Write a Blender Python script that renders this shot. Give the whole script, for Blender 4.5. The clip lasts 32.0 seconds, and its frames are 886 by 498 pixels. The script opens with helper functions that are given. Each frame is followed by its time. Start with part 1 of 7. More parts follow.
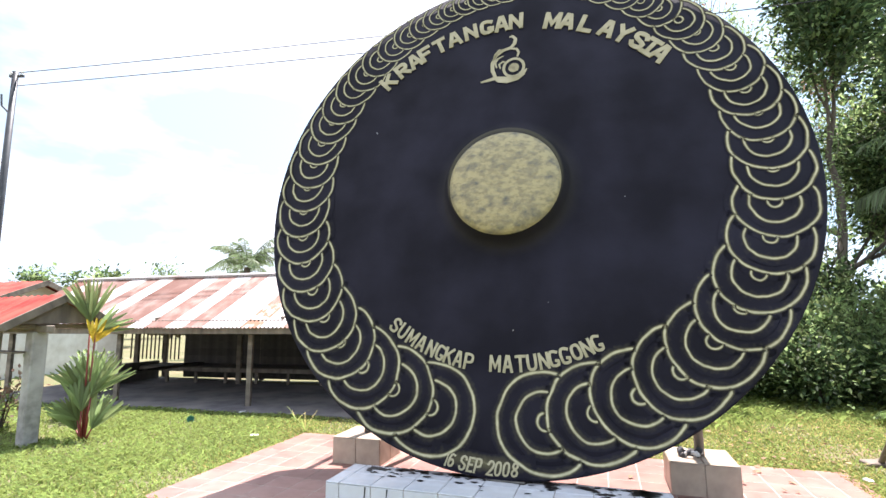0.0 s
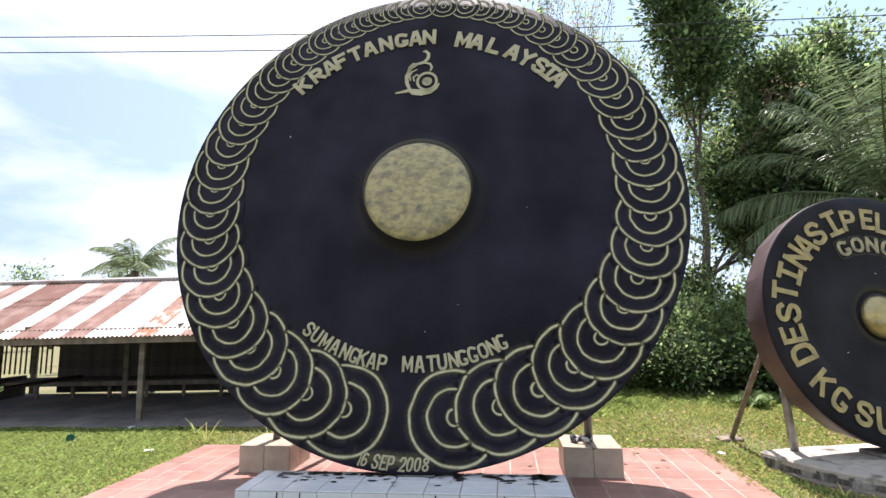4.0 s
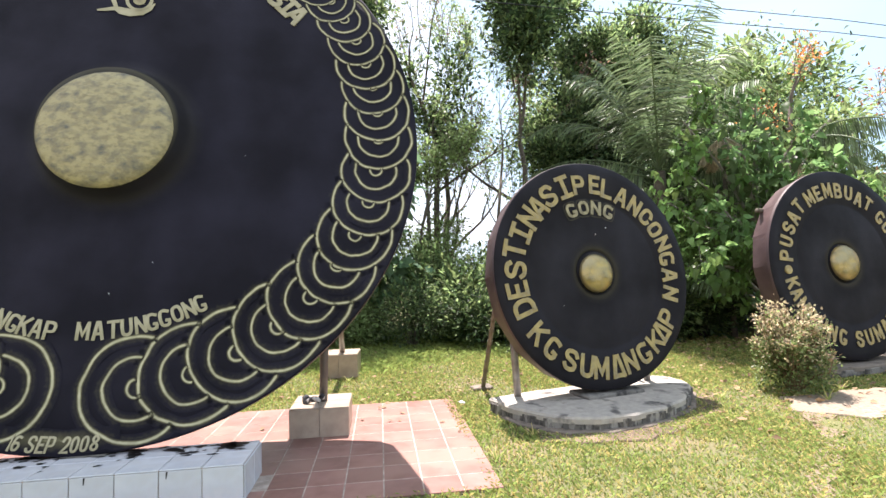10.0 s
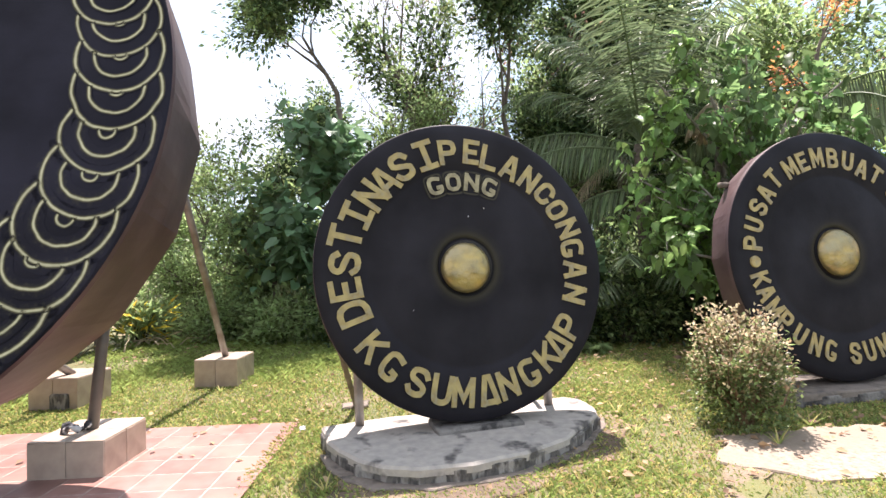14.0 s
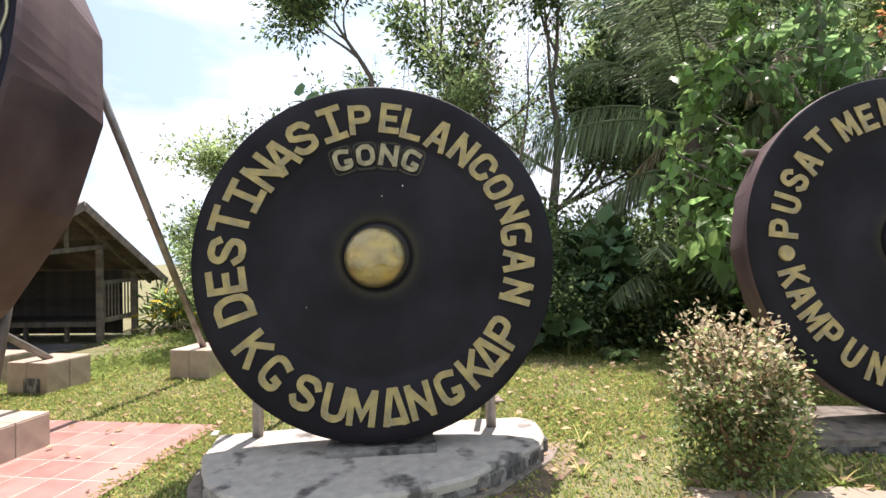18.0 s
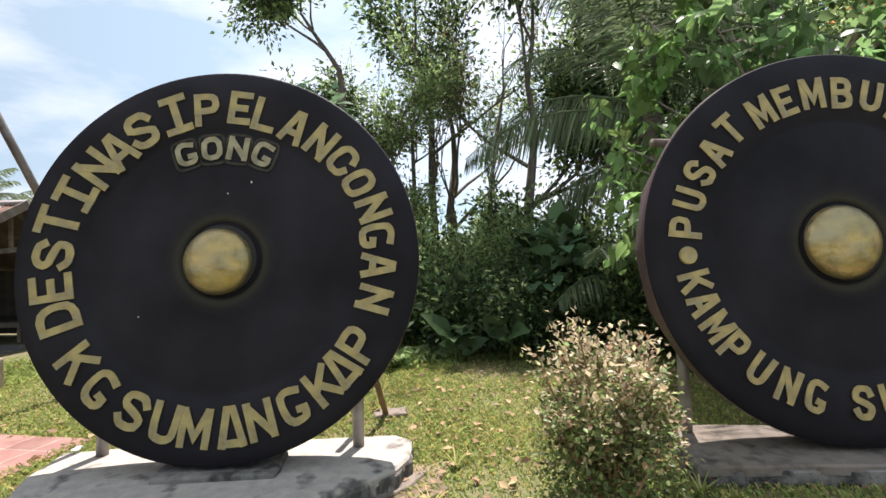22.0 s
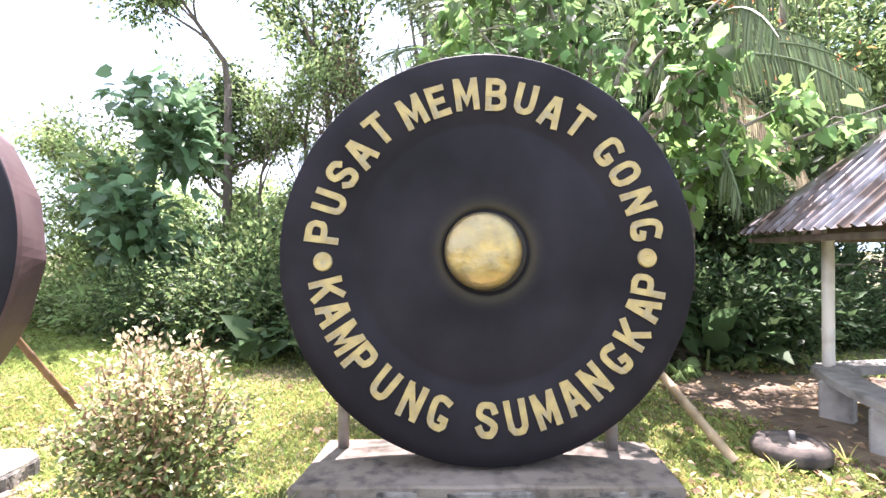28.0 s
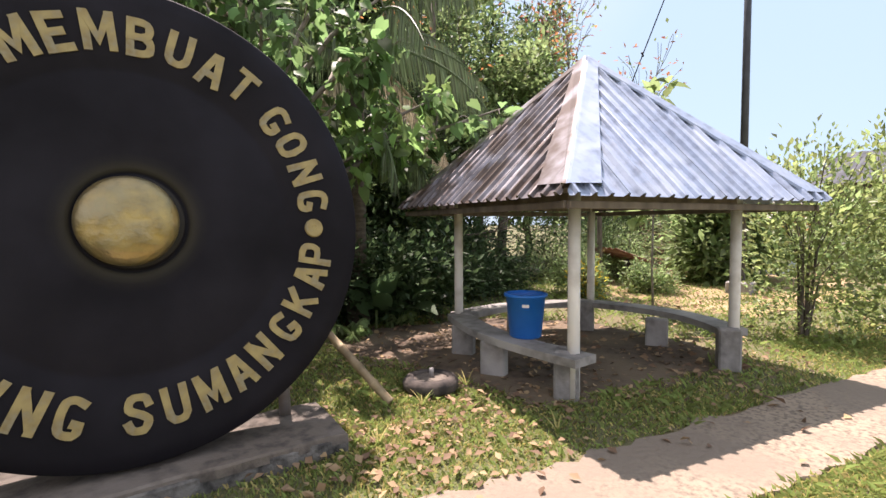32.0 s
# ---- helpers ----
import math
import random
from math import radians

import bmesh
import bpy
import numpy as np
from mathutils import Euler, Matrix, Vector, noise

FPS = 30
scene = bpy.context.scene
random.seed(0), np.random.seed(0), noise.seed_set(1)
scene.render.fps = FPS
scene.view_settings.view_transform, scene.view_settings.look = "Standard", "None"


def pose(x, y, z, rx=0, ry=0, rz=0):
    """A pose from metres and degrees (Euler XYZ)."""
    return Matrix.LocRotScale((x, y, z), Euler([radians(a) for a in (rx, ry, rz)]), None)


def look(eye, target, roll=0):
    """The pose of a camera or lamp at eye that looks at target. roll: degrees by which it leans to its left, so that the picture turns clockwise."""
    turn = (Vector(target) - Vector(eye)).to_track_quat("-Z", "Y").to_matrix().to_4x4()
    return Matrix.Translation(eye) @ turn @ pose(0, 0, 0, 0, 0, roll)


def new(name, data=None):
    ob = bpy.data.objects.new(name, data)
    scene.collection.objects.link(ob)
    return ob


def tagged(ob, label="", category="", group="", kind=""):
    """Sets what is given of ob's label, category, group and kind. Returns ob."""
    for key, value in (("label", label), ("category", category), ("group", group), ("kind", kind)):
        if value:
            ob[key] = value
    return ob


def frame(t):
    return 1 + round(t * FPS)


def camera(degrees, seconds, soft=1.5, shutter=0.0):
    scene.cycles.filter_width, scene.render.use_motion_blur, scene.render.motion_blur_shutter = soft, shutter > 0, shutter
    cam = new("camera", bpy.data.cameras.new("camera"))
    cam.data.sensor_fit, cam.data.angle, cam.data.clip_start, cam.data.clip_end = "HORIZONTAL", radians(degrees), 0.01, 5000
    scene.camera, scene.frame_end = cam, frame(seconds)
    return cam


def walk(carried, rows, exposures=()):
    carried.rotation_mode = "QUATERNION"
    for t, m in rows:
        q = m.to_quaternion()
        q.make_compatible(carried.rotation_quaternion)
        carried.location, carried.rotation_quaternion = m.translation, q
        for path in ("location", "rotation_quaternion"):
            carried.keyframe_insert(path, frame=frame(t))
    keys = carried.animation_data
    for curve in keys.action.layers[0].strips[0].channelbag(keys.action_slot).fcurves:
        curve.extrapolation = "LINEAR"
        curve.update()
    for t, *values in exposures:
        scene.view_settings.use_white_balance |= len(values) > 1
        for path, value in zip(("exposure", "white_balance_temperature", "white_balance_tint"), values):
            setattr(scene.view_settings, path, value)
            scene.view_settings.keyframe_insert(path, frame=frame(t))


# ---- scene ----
cam = camera(84.0, 32.0)
METRES, EYE, TILT, LEAN, TURN = 10.6, 1.68, 7.83, 0.41, 0.0
ROWS = [
    (0.0, 0.0, 0.0, 0.0, 0.0, 0.0, -0.0),
    (0.5, 0.0033, 0.0001, -0.0004, -1.44, 0.1, -0.05),
    (1.0, 0.0046, -0.0004, -0.0008, -2.74, 0.16, -0.12),
    (1.5, 0.0038, 0.0001, -0.001, -4.74, 0.2, -0.16),
    (2.0, 0.0028, -0.0004, -0.0011, -7.36, 0.28, -0.19),
    (2.5, 0.0006, -0.0021, -0.0012, -8.33, 0.37, -0.2),
    (3.0, -0.0021, -0.0047, -0.0003, -9.21, 0.52, -0.24),
    (3.5, -0.0047, -0.0103, 0.0, -10.11, 0.52, -0.43),
    (5.5, -0.0133, -0.0361, 0.0053, -13.7, 0.31, -0.68),
    (6.0, -0.0143, -0.0372, 0.005, -15.88, -0.14, -0.97),
    (6.5, -0.0116, -0.0398, 0.0048, -17.42, -0.42, -1.15),
    (7.0, -0.0033, -0.0448, 0.0052, -18.84, -0.91, -1.5),
    (7.5, 0.0167, -0.0521, 0.0041, -20.01, -1.53, -1.77),
    (8.0, 0.0366, -0.0515, 0.003, -21.26, -1.93, -1.94),
    (8.5, 0.0552, -0.041, 0.0003, -22.53, -2.39, -1.98),
    (9.0, 0.0758, -0.0378, -0.0009, -23.71, -2.98, -2.08),
    (9.5, 0.1048, -0.0401, 0.0021, -24.6, -3.52, -2.14),
    (10.0, 0.1355, -0.0344, 0.0012, -25.12, -4.03, -1.95),
    (10.5, 0.1677, -0.0276, 0.0015, -25.11, -4.43, -1.87),
    (11.0, 0.2, -0.0284, 0.0019, -25.01, -4.7, -1.91),
    (11.5, 0.23, -0.028, 0.0012, -24.93, -4.79, -1.75),
    (12.0, 0.2611, -0.024, 0.0012, -24.33, -5.06, -1.69),
    (12.5, 0.2908, -0.0217, 0.0015, -23.43, -5.11, -1.73),
    (13.0, 0.317, -0.0157, -0.0002, -22.57, -5.17, -1.57),
    (13.5, 0.3434, -0.0034, -0.001, -21.42, -5.4, -1.47),
    (14.0, 0.3687, 0.0042, -0.0025, -20.15, -5.6, -1.35),
    (14.5, 0.3931, 0.0091, -0.004, -19.07, -5.68, -1.23),
    (16.5, 0.4741, 0.0344, -0.0102, -14.18, -6.28, -0.78),
    (17.0, 0.4922, 0.0438, -0.0116, -12.72, -6.46, -0.66),
    (17.5, 0.5109, 0.043, -0.0116, -11.21, -6.63, -0.59),
    (18.0, 0.526, 0.0404, -0.0116, -9.6, -6.78, -0.43),
    (18.5, 0.5376, 0.046, -0.0133, -8.03, -6.99, -0.13),
    (19.0, 0.5478, 0.0539, -0.0154, -6.49, -7.16, 0.14),
    (19.5, 0.5573, 0.0575, -0.0153, -5.36, -7.25, 0.27),
    (20.0, 0.5731, 0.0534, -0.0132, -5.08, -7.34, 0.31),
    (20.5, 0.589, 0.0467, -0.0109, -5.4, -7.29, 0.32),
    (21.0, 0.6042, 0.0499, -0.0113, -6.25, -7.24, 0.11),
    (21.5, 0.6223, 0.0596, -0.0122, -7.11, -7.13, 0.1),
    (22.0, 0.6407, 0.0601, -0.011, -7.86, -7.25, -0.07),
    (22.5, 0.6632, 0.0501, -0.0089, -8.65, -7.2, -0.13),
    (23.0, 0.6872, 0.0447, -0.0093, -9.7, -7.19, -0.26),
    (23.5, 0.716, 0.0467, -0.0085, -10.33, -7.24, -0.39),
    (24.0, 0.7402, 0.043, -0.007, -10.66, -7.51, -0.47),
    (24.5, 0.7619, 0.0372, -0.0061, -10.71, -7.63, -0.66),
    (25.0, 0.7849, 0.0428, -0.0085, -10.74, -7.65, -0.78),
    (25.5, 0.8074, 0.0477, -0.0074, -10.57, -7.72, -0.93),
    (26.0, 0.8305, 0.0446, -0.0063, -10.22, -7.71, -1.09),
    (26.5, 0.8483, 0.0451, -0.007, -9.96, -7.65, -1.2),
    (28.5, 0.8835, 0.0448, -0.0063, -9.57, -7.38, -1.62),
    (29.0, 0.8828, 0.0452, -0.0065, -10.2, -7.44, -1.87),
    (29.5, 0.8839, 0.0459, -0.0073, -11.31, -7.59, -2.1),
    (30.0, 0.887, 0.0455, -0.0073, -14.88, -7.91, -2.55),
    (30.5, 0.8895, 0.0449, -0.0079, -19.87, -8.21, -3.2),
    (31.0, 0.8899, 0.0446, -0.0082, -26.07, -8.37, -3.89),
    (31.5, 0.8899, 0.0431, -0.0089, -34.35, -8.41, -4.64),
    (32.0, 0.8927, 0.0371, -0.0082, -44.38, -8.18, -5.4),
]

# exposure follows the way the phone's metering drifts
walk(cam, [(t, pose(0, 0, EYE, TILT, LEAN, TURN) @ pose(METRES * x, METRES * y, METRES * z, 90 + pitch, roll, yaw)) for t, x, y, z, yaw, pitch, roll in ROWS],
     exposures=[(0.0, 1.66, 6300, 19), (1.0, 1.48, 6350, 19), (2.0, 1.38, 6350, 20), (3.5, 1.30, 6350, 20), (5.5, 0.84, 6450, 15), (7.0, 0.90, 6500, 16), (9.0, 1.18, 6500, 18), (10.0, 1.48, 6500, 19), (11.0, 1.88, 6500, 20), (12.0, 1.64, 6500, 21), (13.0, 1.56, 6500, 23), (14.5, 1.44, 6500, 23), (16.5, 1.34, 6500, 21), (18.0, 1.25, 6500, 21), (19.0, 1.32, 6500, 21), (20.0, 1.37, 6500, 21), (21.0, 1.02, 6500, 18), (22.0, 1.02, 6500, 18), (23.0, 1.48, 6350, 21), (24.0, 1.97, 6200, 23), (26.0, 2.38, 6100, 25), (29.0, 2.42, 6250, 28), (30.0, 2.30, 6250, 28), (31.0, 2.12, 6300, 27), (31.6, 1.84, 6500, 27), (32.0, 1.06, 6750, 27)])

# ---- world and sun ----
SUN_TO = Vector((0.14, 0.36, 1.0)).normalized()
world = bpy.data.worlds.new("sky")
scene.world = world
world.use_nodes = True
wn, wl = world.node_tree.nodes, world.node_tree.links
wn.clear()
w_out = wn.new("ShaderNodeOutputWorld")
w_bg = wn.new("ShaderNodeBackground")
w_sky = wn.new("ShaderNodeTexSky")
w_sky.sky_type = "NISHITA"
w_sky.sun_disc = False
w_sky.sun_elevation = math.asin(SUN_TO.z)
w_sky.sun_rotation = math.atan2(SUN_TO.x, SUN_TO.y)
w_sky.dust_density = 0.8
w_sky.air_density = 1.0
w_co = wn.new("ShaderNodeTexCoord")
w_map = wn.new("ShaderNodeMapping")
w_map.inputs["Scale"].default_value = (1.0, 1.0, 2.6)
w_no = wn.new("ShaderNodeTexNoise")
w_no.inputs["Scale"].default_value = 2.1
w_no.inputs["Detail"].default_value = 7.0
w_no.inputs["Roughness"].default_value = 0.55
w_ra = wn.new("ShaderNodeMapRange")
w_ra.inputs["From Min"].default_value = 0.41
w_ra.inputs["From Max"].default_value = 0.70
w_ra.inputs["To Min"].default_value = 0.10
w_mx = wn.new("ShaderNodeMix")
w_mx.data_type = "RGBA"
w_mx.inputs[7].default_value = (9.5, 9.7, 10.0, 1.0)
wl.new(w_co.outputs["Generated"], w_map.inputs["Vector"])
wl.new(w_map.outputs["Vector"], w_no.inputs["Vector"])
wl.new(w_no.outputs["Fac"], w_ra.inputs["Value"])
w_sep = wn.new("ShaderNodeSeparateXYZ")
w_east = wn.new("ShaderNodeMapRange")
w_east.inputs["From Min"].default_value, w_east.inputs["From Max"].default_value = 0.86, 0.45
w_mul = wn.new("ShaderNodeMath")
w_mul.operation = "MULTIPLY"
wl.new(w_co.outputs["Generated"], w_sep.inputs[0])
wl.new(w_sep.outputs["X"], w_east.inputs["Value"])
wl.new(w_ra.outputs["Result"], w_mul.inputs[0])
wl.new(w_east.outputs["Result"], w_mul.inputs[1])
wl.new(w_mul.outputs[0], w_mx.inputs[0])
w_haze = wn.new("ShaderNodeMix")
w_haze.data_type = "RGBA"
w_haze.inputs[0].default_value = 0.8
w_haze.inputs[7].default_value = (4.6, 6.7, 8.1, 1.0)
wl.new(w_sky.outputs["Color"], w_haze.inputs[6])
w_west = wn.new("ShaderNodeMapRange")
w_west.inputs["From Min"].default_value, w_west.inputs["From Max"].default_value = -0.75, 0.0
w_west.inputs["To Min"].default_value, w_west.inputs["To Max"].default_value = 0.66, 1.0
w_deep = wn.new("ShaderNodeMix")
w_deep.data_type, w_deep.blend_type = "RGBA", "MULTIPLY"
w_deep.inputs[0].default_value = 1.0
wl.new(w_sep.outputs["X"], w_west.inputs["Value"])
wl.new(w_haze.outputs[2], w_deep.inputs[6])
wl.new(w_west.outputs["Result"], w_deep.inputs[7])
wl.new(w_deep.outputs[2], w_mx.inputs[6])
wl.new(w_mx.outputs[2], w_bg.inputs["Color"])
w_bg.inputs["Strength"].default_value = 0.072
wl.new(w_bg.outputs["Background"], w_out.inputs["Surface"])

sun_data = bpy.data.lights.new("sun", "SUN")
sun_data.energy, sun_data.angle, sun_data.color = 5.0, radians(0.55), (1.0, 0.945, 0.87)
sun = new("sun", sun_data)
sun.matrix_world = look(SUN_TO * 60, (0, 0, 0))


# ---- materials ----
def mat(name, base, rough=0.7, metal=0.0, second=None, scale=8.0, spread=(0.35, 0.65), third=None, scale2=1.2, spread2=(0.45, 0.62),
        bump=0.15, bump_scale=None, by="object", spec=0.4, vary=0.0, leaf=0.0, stretch=(1, 1, 1), detail=6.0):
    """Principled surface: base mixed with second by fine noise and third by broad noise; vary: tone by object or leaf."""
    m = bpy.data.materials.new(name)
    m.use_nodes = True
    n, l = m.node_tree.nodes, m.node_tree.links
    bsdf = n["Principled BSDF"]
    out = n["Material Output"]
    co = n.new("ShaderNodeTexCoord")
    mp = n.new("ShaderNodeMapping")
    mp.inputs["Scale"].default_value = stretch
    l.new(co.outputs["Object"], mp.inputs["Vector"])
    if by == "world":
        geo = n.new("ShaderNodeNewGeometry")
        l.new(geo.outputs["Position"], mp.inputs["Vector"])

    def field(s, lo, hi):
        t = n.new("ShaderNodeTexNoise")
        t.inputs["Scale"].default_value, t.inputs["Detail"].default_value = s, detail
        l.new(mp.outputs["Vector"], t.inputs["Vector"])
        r = n.new("ShaderNodeMapRange")
        r.inputs["From Min"].default_value, r.inputs["From Max"].default_value = lo, hi
        l.new(t.outputs["Fac"], r.inputs["Value"])
        return t, r.outputs["Result"]

    colour = n.new("ShaderNodeRGB")
    colour.outputs[0].default_value = (*base, 1)
    top = colour.outputs[0]
    fine = None
    for tint, s, sp in ((second, scale, spread), (third, scale2, spread2)):
        if tint:
            t, f = field(s, *sp)
            fine = fine or t
            mx = n.new("ShaderNodeMix")
            mx.data_type = "RGBA"
            l.new(f, mx.inputs[0])
            l.new(top, mx.inputs[6])
            mx.inputs[7].default_value = (*tint, 1)
            top = mx.outputs[2]
    if vary:
        if leaf:
            src = n.new("ShaderNodeNewGeometry").outputs["Random Per Island"]
        else:
            src = n.new("ShaderNodeObjectInfo").outputs["Random"]
        r = n.new("ShaderNodeMapRange")
        r.inputs["To Min"].default_value, r.inputs["To Max"].default_value = 1 - vary, 1 + vary
        l.new(src, r.inputs["Value"])
        hs = n.new("ShaderNodeHueSaturation")
        l.new(r.outputs["Result"], hs.inputs["Value"])
        if leaf:
            h = n.new("ShaderNodeMapRange")
            h.inputs["To Min"].default_value, h.inputs["To Max"].default_value = 0.485, 0.515
            l.new(src, h.inputs["Value"])
            l.new(h.outputs["Result"], hs.inputs["Hue"])
        l.new(top, hs.inputs["Color"])
        top = hs.outputs["Color"]
    l.new(top, bsdf.inputs["Base Color"])
    bsdf.inputs["Roughness"].default_value = rough
    bsdf.inputs["Metallic"].default_value = metal
    bsdf.inputs["Specular IOR Level"].default_value = spec
    if bump:
        bt = n.new("ShaderNodeTexNoise")
        bt.inputs["Scale"].default_value, bt.inputs["Detail"].default_value = bump_scale or scale * 3, 5.0
        l.new(mp.outputs["Vector"], bt.inputs["Vector"])
        bp = n.new("ShaderNodeBump")
        bp.inputs["Strength"].default_value, bp.inputs["Distance"].default_value = bump, 0.02
        l.new(bt.outputs["Fac"], bp.inputs["Height"])
        l.new(bp.outputs["Normal"], bsdf.inputs["Normal"])
    if leaf:
        tr = n.new("ShaderNodeBsdfTranslucent")
        bright = n.new("ShaderNodeHueSaturation")
        bright.inputs["Value"].default_value, bright.inputs["Saturation"].default_value = 1.9, 0.95
        l.new(top, bright.inputs["Color"])
        l.new(bright.outputs["Color"], tr.inputs["Color"])
        ms = n.new("ShaderNodeMixShader")
        ms.inputs[0].default_value = leaf
        l.new(bsdf.outputs["BSDF"], ms.inputs[1])
        l.new(tr.outputs["BSDF"], ms.inputs[2])
        l.new(ms.outputs["Shader"], out.inputs["Surface"])
    return m


def painted(name, paint, ground, attr, rough=0.55, speck=40.0, soft=0.5):
    """Sprayed paint that thins out where the mesh's own paint amount falls."""
    m = mat(name, paint, rough, second=tuple(c * 0.72 for c in paint), scale=9.0, bump=0.06)
    n, l = m.node_tree.nodes, m.node_tree.links
    bsdf = n["Principled BSDF"]
    link = bsdf.inputs["Base Color"].links[0]
    src = link.from_socket
    a = n.new("ShaderNodeAttribute")
    a.attribute_name = attr
    t = n.new("ShaderNodeTexNoise")
    t.inputs["Scale"].default_value, t.inputs["Detail"].default_value = speck, 4.0
    co = n.new("ShaderNodeTexCoord")
    l.new(co.outputs["Object"], t.inputs["Vector"])
    ad = n.new("ShaderNodeMath")
    ad.operation = "MULTIPLY_ADD"
    l.new(t.outputs["Fac"], ad.inputs[0])
    ad.inputs[1].default_value = soft
    l.new(a.outputs["Fac"], ad.inputs[2])
    r = n.new("ShaderNodeMapRange")
    r.inputs["From Min"].default_value, r.inputs["From Max"].default_value = soft * 0.72, 0.95 + soft * 0.5
    l.new(ad.outputs[0], r.inputs["Value"])
    smudge = n.new("ShaderNodeTexNoise")
    smudge.inputs["Scale"].default_value, smudge.inputs["Detail"].default_value = 1.3, 5.0
    l.new(co.outputs["Object"], smudge.inputs["Vector"])
    sr = n.new("ShaderNodeMapRange")
    sr.inputs["From Min"].default_value, sr.inputs["From Max"].default_value = 0.38, 0.68
    l.new(smudge.outputs["Fac"], sr.inputs["Value"])
    dark = n.new("ShaderNodeMix")
    dark.data_type = "RGBA"
    l.new(sr.outputs["Result"], dark.inputs[0])
    dark.inputs[6].default_value = (*[c * 0.72 for c in ground], 1)
    dark.inputs[7].default_value = (*[c * 1.5 for c in ground], 1)
    gloss = n.new("ShaderNodeMapRange")
    gloss.inputs["To Min"].default_value, gloss.inputs["To Max"].default_value = rough + 0.1, rough - 0.12
    l.new(sr.outputs["Result"], gloss.inputs["Value"])
    l.new(gloss.outputs["Result"], bsdf.inputs["Roughness"])
    thin = n.new("ShaderNodeMapRange")
    thin.inputs["From Max"].default_value = 0.62
    l.new(r.outputs["Result"], thin.inputs["Value"])
    thick = n.new("ShaderNodeMapRange")
    thick.inputs["From Min"].default_value = 0.5
    thick.inputs["From Max"].default_value = 0.9
    l.new(r.outputs["Result"], thick.inputs["Value"])
    for fac, col in ((thin, (0.105, 0.094, 0.05)), (thick, None)):
        mx = n.new("ShaderNodeMix")
        mx.data_type = "RGBA"
        l.new(fac.outputs["Result"], mx.inputs[0])
        l.new(dark.outputs[2], mx.inputs[6])
        if col:
            mx.inputs[7].default_value = (*col, 1)
        else:
            l.new(src, mx.inputs[7])
        dark = mx
    l.new(dark.outputs[2], bsdf.inputs["Base Color"])
    return m


BLACK = (0.0060, 0.0051, 0.0125)
M_face = painted("black_enamel", (0.30, 0.25, 0.12), BLACK, "spray", rough=0.66, speck=14.0, soft=0.02)
M_face.node_tree.nodes["Principled BSDF"].inputs["Specular IOR Level"].default_value = 0.22
WORN = (0.0095, 0.0081, 0.0112)
M_face_worn = painted("worn_black_paint", (0.30, 0.25, 0.12), WORN, "spray", rough=0.66, speck=14.0, soft=0.02)
M_face_grey = painted("grey_black_paint", (0.30, 0.25, 0.12), (0.0072, 0.0060, 0.0086), "spray", rough=0.66, speck=14.0, soft=0.02)
for m in (M_face_worn, M_face_grey):
    m.node_tree.nodes["Principled BSDF"].inputs["Specular IOR Level"].default_value = 0.22
M_line = painted("sprayed_line", (0.52, 0.49, 0.32), BLACK, "spray", rough=0.66, speck=26.0, soft=0.3)
M_line.node_tree.nodes["Principled BSDF"].inputs["Specular IOR Level"].default_value = 0.22
M_line_worn = painted("sprayed_halo", (0.52, 0.49, 0.32), WORN, "spray", rough=0.66, speck=26.0, soft=0.3)
M_line_worn.node_tree.nodes["Principled BSDF"].inputs["Specular IOR Level"].default_value = 0.22
M_rim = mat("maroon_sheet", (0.068, 0.038, 0.039), 0.5, second=(0.10, 0.062, 0.06), scale=3.0, third=(0.045, 0.022, 0.024), scale2=0.9, bump=0.1)
M_letter = mat("gold_letter_paint", (0.38, 0.30, 0.12), 0.5, second=(0.19, 0.13, 0.045), scale=7.0, spread=(0.42, 0.72), third=(0.28, 0.25, 0.155), scale2=11.0, spread2=(0.50, 0.68), bump=0.12)
M_letter_pale = mat("pale_letter_paint", (0.44, 0.40, 0.275), 0.6, second=(0.30, 0.27, 0.16), scale=5.0, bump=0.08)
M_letter_worn = mat("worn_letter_paint", (0.34, 0.30, 0.18), 0.6, second=(0.14, 0.12, 0.075), scale=9.0, spread=(0.42, 0.7), bump=0.08)
M_boss_pale = mat("brushed_cream_gold", (0.37, 0.315, 0.165), 0.55, second=(0.115, 0.11, 0.09), scale=9.0, spread=(0.45, 0.70), third=(0.24, 0.205, 0.115), scale2=20.0, spread2=(0.48, 0.66), bump=0.5, bump_scale=18.0, stretch=(1, 1, 1.4))
M_boss = mat("brass_gold_paint", (0.44, 0.32, 0.115), 0.36, metal=0.72, second=(0.17, 0.14, 0.08), scale=9.0, spread=(0.40, 0.72), third=(0.33, 0.28, 0.16), scale2=5.0, spread2=(0.36, 0.70), bump=1.0, bump_scale=9.0)
M_pipe = mat("galvanised_pipe", (0.32, 0.31, 0.30), 0.5, metal=0.5, second=(0.2, 0.17, 0.15), scale=6.0, bump=0.08)
M_darkpipe = mat("dark_pipe", (0.10, 0.095, 0.09), 0.55, metal=0.3, second=(0.16, 0.14, 0.12), scale=5.0, bump=0.08)
M_timber = mat("grey_timber", (0.23, 0.19, 0.15), 0.85, second=(0.12, 0.10, 0.08), scale=6.0, stretch=(1, 1, 0.25), bump=0.3, vary=0.18)
# dark timber, near black so the shed's dim interior is in the colour
M_shadetimber = mat("dark_shade_timber", (0.04, 0.034, 0.03), 0.9, second=(0.07, 0.06, 0.05), scale=5.0, stretch=(1, 1, 0.3), bump=0.3, vary=0.2)
M_bamboo_pale = mat("pale_bamboo", (0.40, 0.30, 0.17), 0.6, second=(0.2, 0.15, 0.09), scale=6.0, bump=0.15)
